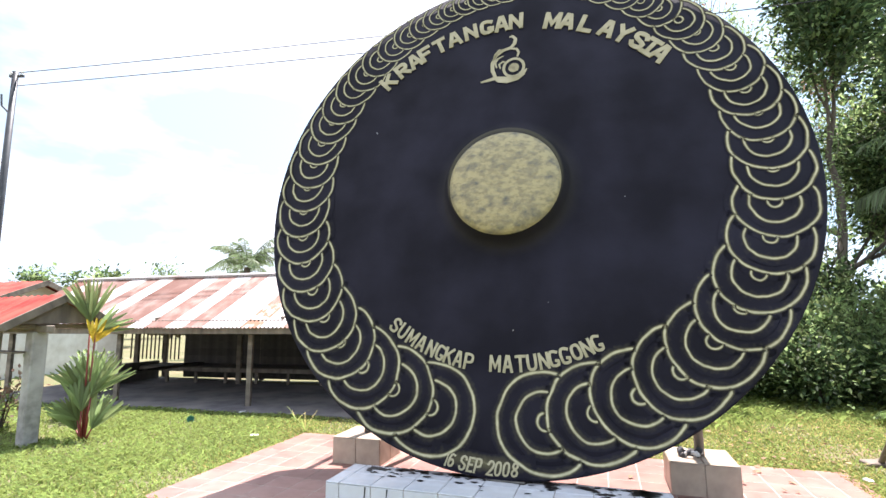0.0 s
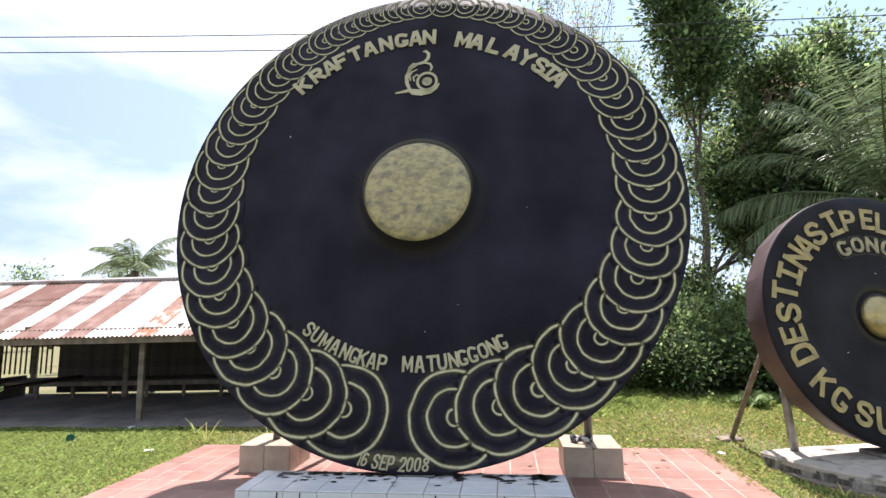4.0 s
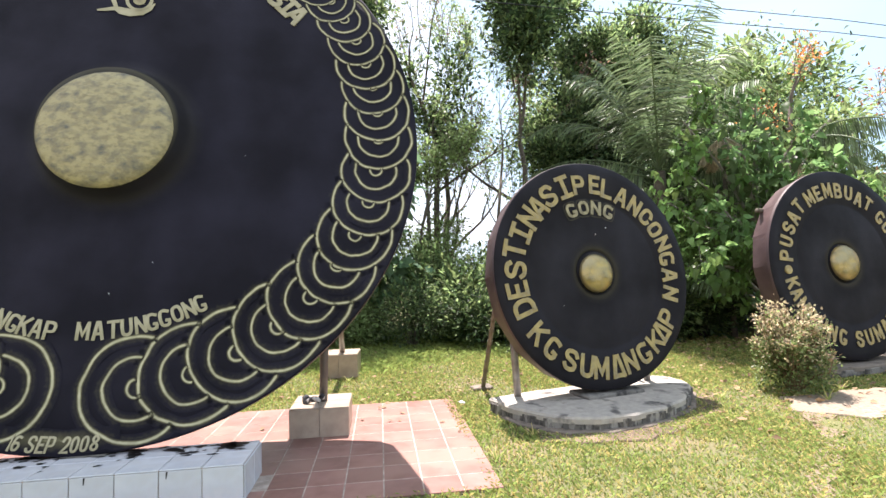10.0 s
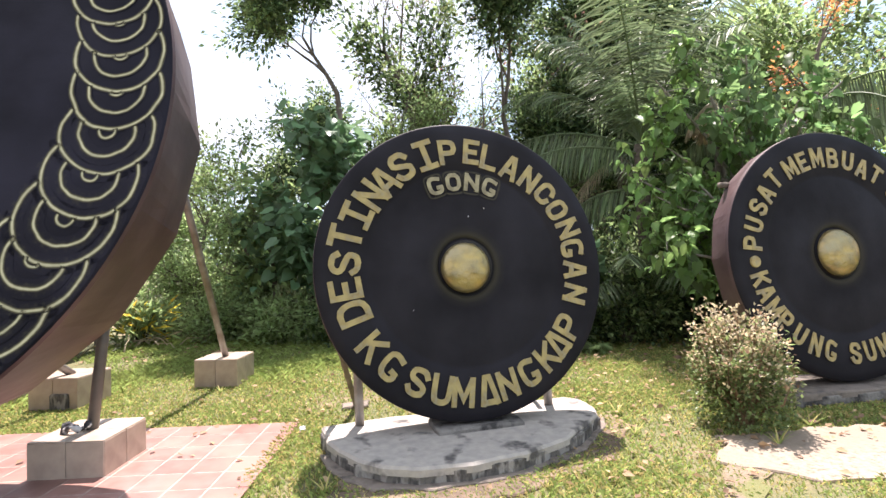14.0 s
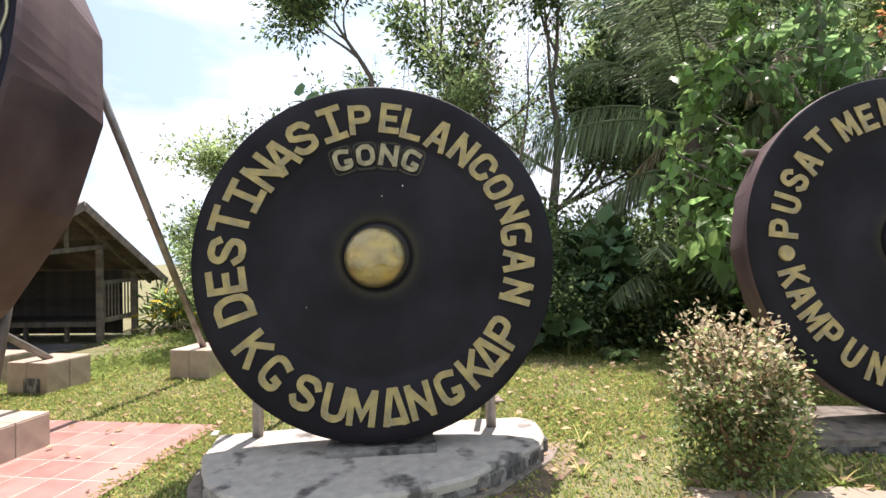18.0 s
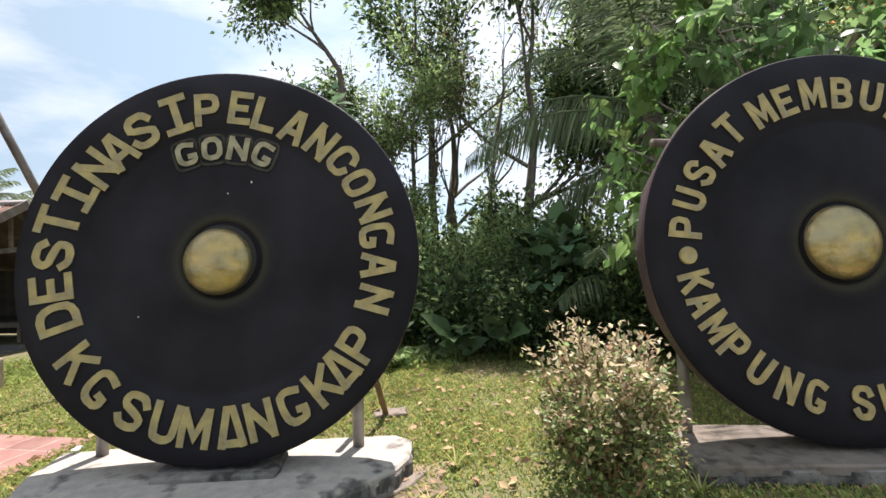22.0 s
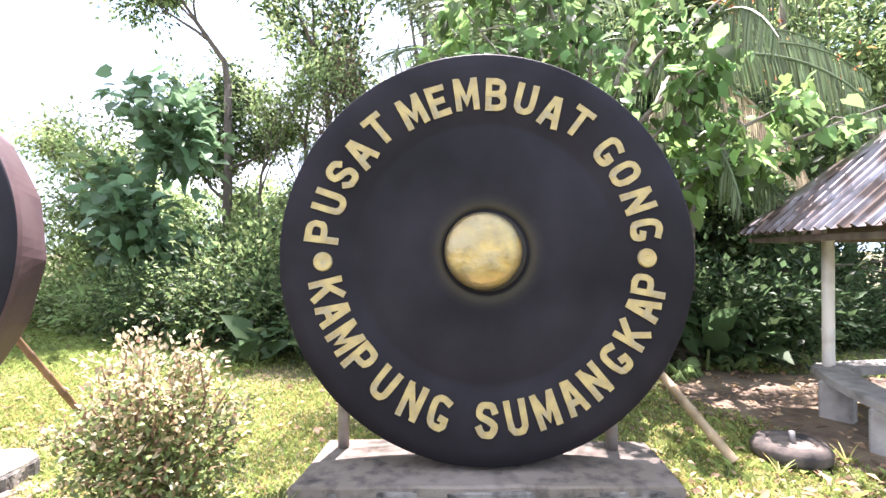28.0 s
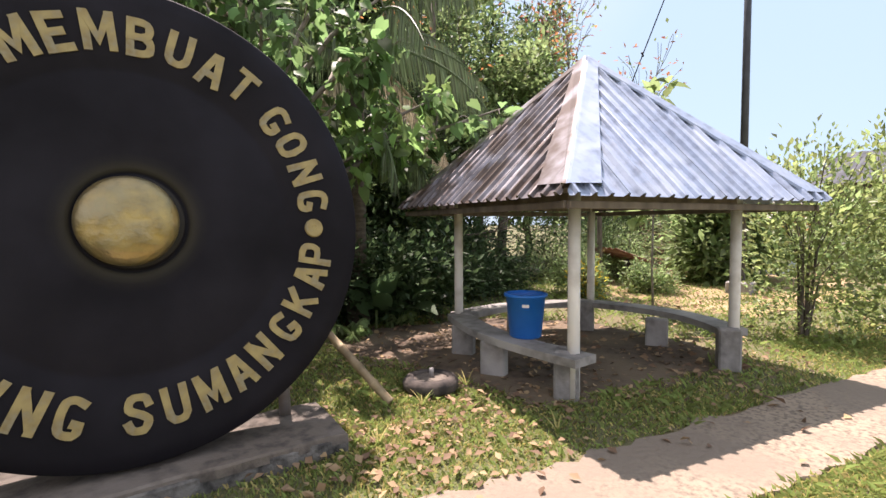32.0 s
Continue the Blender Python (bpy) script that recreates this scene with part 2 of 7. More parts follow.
M_bamboo_grey = mat("grey_brown_bamboo", (0.20, 0.165, 0.125), 0.65, second=(0.11, 0.085, 0.06), scale=5.0, bump=0.1)
M_bamboo = mat("bamboo", (0.25, 0.15, 0.08), 0.6, second=(0.12, 0.07, 0.04), scale=5.0, bump=0.1)
M_wtile = mat("white_glazed_tile", (0.66, 0.67, 0.70), 0.22, second=(0.52, 0.54, 0.58), scale=3.5, third=(0.60, 0.60, 0.62), scale2=9.0, bump=0.02, vary=0.05)
M_btile = mat("beige_glazed_tile", (0.48, 0.385, 0.30), 0.35, second=(0.37, 0.29, 0.225), scale=6.0, bump=0.04, vary=0.06)
M_rtile = mat("red_clay_tile", (0.30, 0.16, 0.135), 0.42, second=(0.235, 0.12, 0.098), scale=7.0, third=(0.32, 0.18, 0.145), scale2=1.5, bump=0.06, vary=0.12, by="world")
M_grout = mat("pale_grout", (0.50, 0.42, 0.36), 0.9, second=(0.30, 0.245, 0.205), scale=12.0, bump=0.2)
M_drip = mat("black_paint_drips", (0.015, 0.015, 0.016), 0.35, bump=0.05)
M_conc = mat("weathered_concrete", (0.34, 0.32, 0.295), 0.9, second=(0.20, 0.19, 0.172), scale=9.0, third=(0.42, 0.40, 0.37), scale2=1.6, bump=0.35, by="world")
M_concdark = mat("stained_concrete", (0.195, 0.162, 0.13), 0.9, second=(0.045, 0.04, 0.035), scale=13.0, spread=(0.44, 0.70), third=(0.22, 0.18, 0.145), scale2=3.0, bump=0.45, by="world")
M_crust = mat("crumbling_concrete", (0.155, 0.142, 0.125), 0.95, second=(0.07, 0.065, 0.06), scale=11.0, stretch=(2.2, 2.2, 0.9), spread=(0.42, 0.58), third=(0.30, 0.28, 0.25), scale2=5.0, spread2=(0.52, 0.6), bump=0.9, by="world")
# shed floor: darker than the other concrete, with roof shade in its colour
M_shedfloor = mat("shaded_grey_floor", (0.17, 0.16, 0.165), 0.9, second=(0.11, 0.10, 0.105), scale=4.0, third=(0.22, 0.20, 0.19), scale2=1.1, bump=0.2, by="world")
M_slab = mat("stained_cream_concrete", (0.42, 0.38, 0.325), 0.9, second=(0.33, 0.305, 0.27), scale=12.0, third=(0.09, 0.082, 0.075), scale2=4.5, spread2=(0.57, 0.68), bump=0.35, by="world")
M_blotched = mat("blotched_concrete", (0.175, 0.145, 0.115), 0.9, second=(0.05, 0.044, 0.038), scale=10.0, spread=(0.45, 0.72), third=(0.215, 0.185, 0.155), scale2=2.4, spread2=(0.45, 0.7), bump=0.45, by="world")
M_darkedge = mat("dark_concrete_edge", (0.15, 0.14, 0.125), 0.95, second=(0.045, 0.042, 0.038), scale=11.0, spread=(0.42, 0.6), third=(0.22, 0.205, 0.18), scale2=5.0, bump=0.8, by="world")
M_path = mat("sandy_concrete_path", (0.355, 0.28, 0.20), 0.92, second=(0.13, 0.105, 0.08), scale=30.0, spread=(0.44, 0.7), third=(0.25, 0.20, 0.15), scale2=0.8, bump=1.0, bump_scale=17.0, by="world")
M_dryearth = mat("dry_orange_earth", (0.33, 0.22, 0.12), 0.95, second=(0.22, 0.19, 0.08), scale=3.0, third=(0.40, 0.28, 0.16), scale2=0.9, bump=0.7, by="world")
M_trail = mat("trodden_earth", (0.25, 0.185, 0.135), 0.95, second=(0.17, 0.135, 0.085), scale=20.0, third=(0.15, 0.15, 0.06), scale2=3.0, spread2=(0.5, 0.6), bump=0.7, by="world")
M_dirt = mat("leaf_litter_soil", (0.17, 0.122, 0.084), 0.95, second=(0.09, 0.065, 0.045), scale=7.0, third=(0.22, 0.165, 0.108), scale2=1.0, bump=0.7, by="world")
M_ground = mat("mown_lawn", (0.088, 0.105, 0.043), 0.95, second=(0.18, 0.165, 0.075), scale=38.0, third=(0.20, 0.155, 0.09), scale2=0.9, spread2=(0.48, 0.68), bump=0.8, bump_scale=60.0, by="world")
M_grass = mat("grass_blade", (0.20, 0.25, 0.066), 0.6, vary=0.4, leaf=0.35, bump=0, spec=0.3)
M_straw = mat("dry_blade", (0.43, 0.36, 0.135), 0.7, vary=0.3, leaf=0.25, bump=0, spec=0.2)
M_litter = mat("dead_leaf", (0.31, 0.205, 0.12), 0.75, vary=0.5, leaf=0.15, bump=0, spec=0.3)
M_bark = mat("grey_bark", (0.17, 0.14, 0.11), 0.95, second=(0.09, 0.075, 0.06), scale=9.0, stretch=(1, 1, 0.35), bump=0.6)
M_palebark = mat("pale_grey_bark", (0.30, 0.27, 0.23), 0.9, second=(0.18, 0.16, 0.13), scale=9.0, bump=0.4)
M_darkbark = mat("dark_bark", (0.085, 0.07, 0.055), 0.95, second=(0.05, 0.04, 0.032), scale=9.0, bump=0.5)
M_palmbark = mat("palm_bark", (0.14, 0.115, 0.085), 0.95, second=(0.07, 0.055, 0.04), scale=7.0, stretch=(1, 1, 3), bump=0.6)
M_leaf_dark = mat("dark_leaf", (0.050, 0.083, 0.033), 0.5, vary=0.6, leaf=0.34, bump=0, spec=0.25)
M_leaf_mid = mat("mid_leaf", (0.160, 0.215, 0.082), 0.5, vary=0.65, leaf=0.47, bump=0, spec=0.28)
M_leaf_light = mat("bright_leaf", (0.185, 0.245, 0.095), 0.45, vary=0.5, leaf=0.5, bump=0, spec=0.4)
M_leaf_big = mat("broad_glossy_leaf", (0.11, 0.18, 0.062), 0.42, vary=0.65, leaf=0.55, bump=0, spec=0.25)
# lit copy of the broad leaf, with sunlight put into its colour
M_leaf_sunlit = mat("sunlit_glossy_leaf", (0.152, 0.243, 0.07), 0.4, vary=0.6, leaf=0.5, bump=0, spec=0.4)
M_leaf_blue = mat("bluish_leaf", (0.115, 0.195, 0.10), 0.42, vary=0.35, leaf=0.38, bump=0)
M_leaf_red = mat("red_brown_leaf", (0.17, 0.10, 0.07), 0.6, vary=0.4, leaf=0.45, bump=0)
M_leaf_orange = mat("orange_dying_leaf", (0.42, 0.16, 0.05), 0.6, vary=0.4, leaf=0.4, bump=0)
M_leaf_rusty = mat("rusty_dying_leaf", (0.30, 0.12, 0.055), 0.6, vary=0.4, leaf=0.4, bump=0)
M_leaf_pink = mat("cream_pink_leaf", (0.40, 0.33, 0.205), 0.5, vary=0.4, leaf=0.35, bump=0)
M_leaf_brownpink = mat("brown_pink_leaf", (0.26, 0.17, 0.10), 0.5, vary=0.4, leaf=0.35, bump=0)
M_leaf_bushgreen = mat("olive_bush_leaf", (0.135, 0.175, 0.06), 0.4, vary=0.6, leaf=0.4, bump=0)
M_leaf_brush = mat("dry_yellow_green_leaf", (0.205, 0.245, 0.085), 0.36, vary=0.55, leaf=0.5, bump=0)
M_leaf_yellow = mat("yellow_leaf", (0.50, 0.38, 0.03), 0.45, vary=0.25, leaf=0.45, bump=0)
M_frond = mat("palm_frond", (0.115, 0.155, 0.075), 0.5, vary=0.55, leaf=0.3, bump=0, spec=0.35)
M_frond_dry = mat("dry_palm_frond", (0.36, 0.30, 0.20), 0.6, vary=0.3, leaf=0.3, bump=0)
M_redstem = mat("crimson_stem", (0.20, 0.03, 0.03), 0.45, second=(0.2, 0.05, 0.03), bump=0.05)
M_rust = mat("rusty_zinc_sheet", (0.165, 0.08, 0.06), 0.75, second=(0.28, 0.18, 0.15), scale=4.5, spread=(0.42, 0.62), third=(0.15, 0.06, 0.04), scale2=0.9, stretch=(1, 0.5, 1), bump=0.1, vary=0.12, by="world")
M_flaked = mat("flaking_rust_zinc", (0.46, 0.40, 0.36), 0.7, second=(0.26, 0.105, 0.05), scale=5.5, spread=(0.42, 0.56), third=(0.20, 0.10, 0.07), scale2=2.2, spread2=(0.50, 0.62), bump=0.1, by="world")
# zinc of the back slope: weathered, and darkened to paint in its shade
M_shadezinc = mat("shaded_weathered_zinc", (0.13, 0.10, 0.085), 0.7, second=(0.20, 0.15, 0.125), scale=2.5, third=(0.08, 0.06, 0.05), bump=0.1, vary=0.15, by="world")
M_pale = mat("pale_zinc_sheet", (0.44, 0.41, 0.40), 0.6, second=(0.33, 0.25, 0.225), scale=2.0, spread=(0.5, 0.75), bump=0.06, vary=0.08, by="world")
M_blueroof = mat("blue_painted_metal", (0.36, 0.43, 0.545), 0.42, metal=0.35, second=(0.22, 0.255, 0.32), scale=9.0, spread=(0.46, 0.74), third=(0.44, 0.50, 0.59), scale2=3.5, bump=0.06, vary=0.1)
# brown roof metal; its pale patches are reflected sky painted into the colour
M_brownroof = mat("weathered_brown_sheen", (0.105, 0.078, 0.064), 0.42, metal=0.4, second=(0.30, 0.29, 0.31), scale=3.2, spread=(0.44, 0.66), stretch=(1, 1, 1), bump=0.08, vary=0.15)
M_redroof = mat("red_metal_roof", (0.27, 0.035, 0.028), 0.7, second=(0.36, 0.085, 0.06), scale=3.0, bump=0.06, by="world", spec=0.15)
M_white = mat("white_painted_wall", (0.70, 0.69, 0.66), 0.85, second=(0.56, 0.54, 0.50), scale=3.0, bump=0.1)
M_cream = mat("cream_painted_post", (0.86, 0.83, 0.76), 0.7, second=(0.64, 0.60, 0.52), scale=4.0, spread=(0.5, 0.7), bump=0.1)
M_bucket = mat("blue_plastic", (0.012, 0.15, 0.52), 0.35, second=(0.018, 0.18, 0.58), scale=4.0, bump=0.02)
M_label = mat("white_sticker", (0.75, 0.75, 0.74), 0.5, bump=0)
M_rubber = mat("old_rubber", (0.04, 0.037, 0.035), 0.92, second=(0.12, 0.10, 0.085), scale=6.0, bump=0.5, spec=0.2)
M_steelpole = mat("steel_pole", (0.075, 0.08, 0.085), 0.5, metal=0.3, second=(0.05, 0.05, 0.055), scale=3.0, bump=0.03)
M_wire = mat("black_cable", (0.02, 0.02, 0.022), 0.6, bump=0)
M_green = mat("green_plastic", (0.05, 0.34, 0.22), 0.4, bump=0)
M_rag = mat("striped_rag", (0.05, 0.05, 0.055), 0.9, second=(0.5, 0.5, 0.5), scale=14.0, spread=(0.5, 0.55), bump=0.2)


# ---- mesh helpers ----
class Mesher:
    """Collects vertices and faces of one part."""

    def __init__(self):
        self.v, self.f = [], []

    def add(self, verts, faces):
        k = len(self.v)
        self.v.extend(tuple(p) for p in verts)
        self.f.extend(tuple(i + k for i in q) for q in faces)
        return self

    def box(self, centre, size, chamfer=0.006, m=None):
        c, h = Vector(centre), Vector(size) / 2
        b = min(chamfer, min(h) * 0.6)
        pts, ids = [], {}
        for sx in (-1, 1):
            for sy in (-1, 1):
                for sz in (-1, 1):
                    s = (sx, sy, sz)
                    for ax in range(3):
                        p = [s[i] * (h[i] - (0 if i == ax else b)) for i in range(3)]
                        ids[(s, ax)] = len(pts)
                        pts.append(c + Vector(p))
        faces = []
        for ax in range(3):
            a, d = [i for i in range(3) if i != ax]
            for sg in (-1, 1):
                ring = []
                for p, q in ((-1, -1), (1, -1), (1, 1), (-1, 1)):
                    s = [0, 0, 0]
                    s[ax], s[a], s[d] = sg, p, q
                    ring.append(ids[(tuple(s), ax)])
                flip = (sg > 0) == (ax == 1)
                faces.append(ring[::-1] if flip else ring)
            for p in (-1, 1):
                for q in (-1, 1):
                    s0, s1 = [0, 0, 0], [0, 0, 0]
                    s0[ax], s0[a], s0[d] = -1, p, q
                    s1[ax], s1[a], s1[d] = 1, p, q
                    faces.append([ids[(tuple(s0), a)], ids[(tuple(s1), a)], ids[(tuple(s1), d)], ids[(tuple(s0), d)]])
        for sx in (-1, 1):
            for sy in (-1, 1):
                for sz in (-1, 1):
                    faces.append([ids[((sx, sy, sz), ax)] for ax in range(3)])
        if m is not None:
            pts = [m @ p for p in pts]
        return self.add(pts, faces)

    def tube(self, pts, radii, n=8, cap=True):
        pts = [Vector(p) for p in pts]
        if not hasattr(radii, "__len__"):
            radii = [radii] * len(pts)
        rings, faces = [], []
        side = None
        for i, p in enumerate(pts):
            d = (pts[min(i + 1, len(pts) - 1)] - pts[max(i - 1, 0)]).normalized()
            if side is None:
                side = d.orthogonal().normalized()
            side = (side - d * side.dot(d)).normalized()
            up = d.cross(side)
            for k in range(n):
                a = 2 * math.pi * k / n
                rings.append(p + (side * math.cos(a) + up * math.sin(a)) * radii[i])
        for i in range(len(pts) - 1):
            for k in range(n):
                k2 = (k + 1) % n
                faces.append((i * n + k, i * n + k2, (i + 1) * n + k2, (i + 1) * n + k))
        if cap:
            faces.append(tuple(range(n))[::-1])
            faces.append(tuple((len(pts) - 1) * n + k for k in range(n)))
        return self.add(rings, faces)

    def lathe(self, profile, n=64, axis="y", close_end=True):
        """Turns (radius, height) pairs round the axis; a radius of 0 closes to a point."""
        rows, verts, faces = [], [], []
        for r, h in profile:
            row = []
            for k in range(n if r > 1e-6 else 1):
                a = 2 * math.pi * k / n
                c, s = r * math.cos(a), r * math.sin(a)
                row.append(len(verts))
                verts.append((c, h, s) if axis == "y" else (c, s, h))
            rows.append(row)
        for a, b in zip(rows, rows[1:]):
            for k in range(n):
                k2 = (k + 1) % n
                if len(a) == 1:
                    faces.append((a[0], b[k], b[k2]))
                elif len(b) == 1:
                    faces.append((a[k], b[0], a[k2]))
                else:
                    faces.append((a[k], b[k], b[k2], a[k2]))
        return self.add(verts, faces)

    def prism(self, outline, z0, z1, chamfer=0.012):
        """An upright slab over a plan outline, its top edge eased."""
        n = len(outline)
        c = Vector((sum(p[0] for p in outline) / n, sum(p[1] for p in outline) / n))
        verts = [(x, y, z0) for x, y in outline] + [(x, y, z1 - chamfer) for x, y in outline]
        for x, y in outline:
            d = (c - Vector((x, y))).normalized() * chamfer
            verts.append((x + d.x, y + d.y, z1))
        faces = []
        for i in range(n):
            j = (i + 1) % n
            faces += [(i, j, n + j, n + i), (n + i, n + j, 2 * n + j, 2 * n + i)]
        faces.append(tuple(range(2 * n, 3 * n)))
        return self.add(verts, faces)

    def mesh(self, name, material, smooth=False):
        me = bpy.data.meshes.new(name)
        me.from_pydata(self.v, [], self.f)
        me.materials.append(material)
        if smooth:
            me.polygons.foreach_set("use_smooth", [True] * len(me.polygons))
        me.update()
        return me


def thing(name, m, label, category, group="", kind=""):
    ob = tagged(new(name), label, category, group, kind)
    ob.matrix_world = m
    return ob


def part(name, shape, material, parent, label="", smooth=False, at=None):
    me = shape if isinstance(shape, bpy.types.Mesh) else shape.mesh(name, material, smooth)
    ob = new(name, me)
    ob.parent = parent
    if at is not None:
        ob.matrix_basis = at
    if label:
        tagged(ob, label)
    return ob


def solid(name, shape, material, label, category, kind="", group="", smooth=False, at=None):
    me = shape if isinstance(shape, bpy.types.Mesh) else shape.mesh(name, material, smooth)
    ob = tagged(new(name, me), label, category, group, kind)
    if at is not None:
        ob.matrix_world = at
    return ob


def grid_mesh(name, verts, count, material, smooth=False):
    """A mesh of many separate pieces, each of the same face list, from an array of shape (pieces, corners, 3)."""
    verts = np.asarray(verts, dtype=np.float32)
    p, c, _ = verts.shape
    faces = np.asarray(count, dtype=np.int32)
    k = faces.shape[1]
    loops = (faces[None] + (np.arange(p, dtype=np.int32) * c)[:, None, None]).reshape(-1)
    me = bpy.data.meshes.new(name)
    me.vertices.add(p * c)
    me.vertices.foreach_set("co", verts.reshape(-1))
    me.loops.add(len(loops))
    me.loops.foreach_set("vertex_index", loops)
    me.polygons.add(len(loops) // k)
    me.polygons.foreach_set("loop_start", np.arange(0, len(loops), k, dtype=np.int32))
    me.materials.append(material)
    me.update(calc_edges=True)
    return me


LEAF_SIMPLE = (np.array([(0, 0, 0), (0.42, 0.5, 0.10), (0.42, -0.5, 0.10), (1, 0, -0.06)]), [(0, 3, 1), (0, 2, 3)])
LEAF_HEART = (np.array([(0, 0, 0), (-0.14, 0.24, 0.05), (0.22, 0.50, 0.08), (0.62, 0.32, 0.0), (1, 0, -0.22),
                        (-0.14, -0.24, 0.05), (0.22, -0.50, 0.08), (0.62, -0.32, 0.0), (0.3, 0, -0.03), (0.66, 0, -0.09)]),
              [(0, 8, 1), (1, 8, 2), (2, 8, 3), (8, 9, 3), (3, 9, 4), (0, 5, 8), (5, 6, 8), (6, 7, 8), (8, 7, 9), (7, 4, 9)])


def frames_of(axis, up):
    """Turns rows of axis and rough up vectors into right-handed frames."""
    x = axis / np.linalg.norm(axis, axis=1, keepdims=True)
    z = up - (up * x).sum(1, keepdims=True) * x
    z /= np.maximum(np.linalg.norm(z, axis=1, keepdims=True), 1e-6)
    return x, np.cross(z, x), z


def leaves(name, at, out, size, rng, material, shape=LEAF_SIMPLE, width=0.5, droop=0.35, jitter=0.7, size_spread=0.35):
    """One mesh of leaves at the given places, growing outwards along out."""
    at, out = np.asarray(at), np.asarray(out)
    n = len(at)
    axis = out + rng.normal(0, jitter, (n, 3))
    axis[:, 2] -= droop
    up = np.tile((0.0, 0.0, 1.0), (n, 1)) + rng.normal(0, 0.45, (n, 3))
    x, y, z = frames_of(axis, up)
    s = size * (1 + rng.uniform(-size_spread, size_spread, n))
    base, faces = shape
    v = at[:, None, :] + s[:, None, None] * (base[None, :, 0:1] * x[:, None, :] + base[None, :, 1:2] * width * y[:, None, :] + base[None, :, 2:3] * z[:, None, :])
    return grid_mesh(name, v, faces, material)

# ---- ground ----
def ground_sheet():
    xs = np.unique(np.concatenate([np.linspace(-500, -40, 12), np.linspace(-40, 45, 86), np.linspace(45, 500, 12)]))
    ys = np.unique(np.concatenate([np.linspace(-500, -20, 10), np.linspace(-20, 45, 66), np.linspace(45, 500, 12)]))
    gx, gy = np.meshgrid(xs, ys, indexing="ij")
    gz = np.array([noise.noise((x * 0.35, y * 0.35, 2.0)) for x, y in zip(gx.ravel(), gy.ravel())]).reshape(gx.shape) * 0.02 - 0.012
    v = [(x, y, z) for x, y, z in zip(gx.ravel(), gy.ravel(), gz.ravel())]
    ny = len(ys)
    f = [(i * ny + j, (i + 1) * ny + j, (i + 1) * ny + j + 1, i * ny + j + 1) for i in range(len(xs) - 1) for j in range(ny - 1)]
    b = Mesher()
    b.v, b.f = v, f
    return b


solid("ground", ground_sheet(), M_ground, "patchy sunlit lawn of green and straw-coloured grass", "ground", kind="structure", smooth=True)


def ragged(outline, amount, step, seed):
    """A plan outline cut finer, with an uneven edge."""
    rng = random.Random(seed)
    res = []
    for i, p in enumerate(outline):
        q = outline[(i + 1) % len(outline)]
        d = math.dist(p, q)
        k = max(1, int(d / step))
        for j in range(k):
            t = j / k
            res.append((p[0] + (q[0] - p[0]) * t + rng.uniform(-amount, amount), p[1] + (q[1] - p[1]) * t + rng.uniform(-amount, amount)))
    return res


solid("path", Mesher().prism(ragged([(7.25, 3.0), (7.75, 3.38), (9.7, 2.93), (11.7, 2.27), (16.5, 0.8), (26, -2.0), (25.6, -3.3), (14.0, 0.62), (12.6, 1.12), (9.3, 2.0), (7.6, 2.45)], 0.055, 0.16, 3), -0.05, 0.014),
      M_path, "sandy pink concrete footpath with worn edges", "path", kind="structure")
solid("bare_soil", Mesher().prism(ragged([(12.9, 2.75), (13.0, 4.2), (12.6, 5.4), (13.2, 6.6), (15.6, 5.8), (16.6, 4.2), (16.2, 2.4), (15.3, 2.0), (14.2, 2.3)], 0.12, 0.25, 5), -0.05, 0.012),
      M_dirt, "brown bare soil littered with dead leaves under the shelter", "soil", kind="structure")
solid("worn_earth", Mesher().prism(ragged([(4.3, 3.55), (5.2, 3.1), (6.6, 3.35), (7.2, 3.95), (7.3, 4.4), (6.6, 4.2), (5.2, 3.9), (4.6, 4.2)], 0.06, 0.2, 8), -0.05, 0.008),
      M_dirt, "strip of bare brown earth round a concrete slab", "soil", kind="structure")

TRAIL = [(7.35, 2.9), (7.1, 2.84), (6.82, 2.54), (6.3, 2.26), (5.4, 1.88), (4.5, 1.2), (4.62, 1.12), (5.55, 1.78), (6.42, 2.12), (6.95, 2.40), (7.4, 2.7)]
solid("trodden_trail", Mesher().prism(ragged(TRAIL, 0.045, 0.12, 14), -0.05, 0.009), M_trail, "narrow trodden trail of pinkish bare earth", "soil", kind="structure")
solid("dry_clearing", Mesher().prism(ragged([(18.6, 2.6), (19.5, 5.2), (22.5, 7.6), (28.0, 7.4), (30.0, 4.5), (27.5, 2.2), (22.5, 1.4)], 0.25, 0.5, 12), -0.05, 0.01),
      M_dryearth, "dry orange earth and thin grass in the open brush", "soil", kind="structure")

# ---- the tiled court of the great gong ----
COURT = pose(0.52, 4.58, 0, 0, 0, -17.88)
T = 0.30
court = thing("pavement", COURT, "court of square red clay tiles with pale grout", "pavement", kind="structure")
part("bed", Mesher().box((-0.07, 0.63, -0.0138), (6.50, 2.68, 0.06), 0.006), M_grout, court, "pale grout bed")

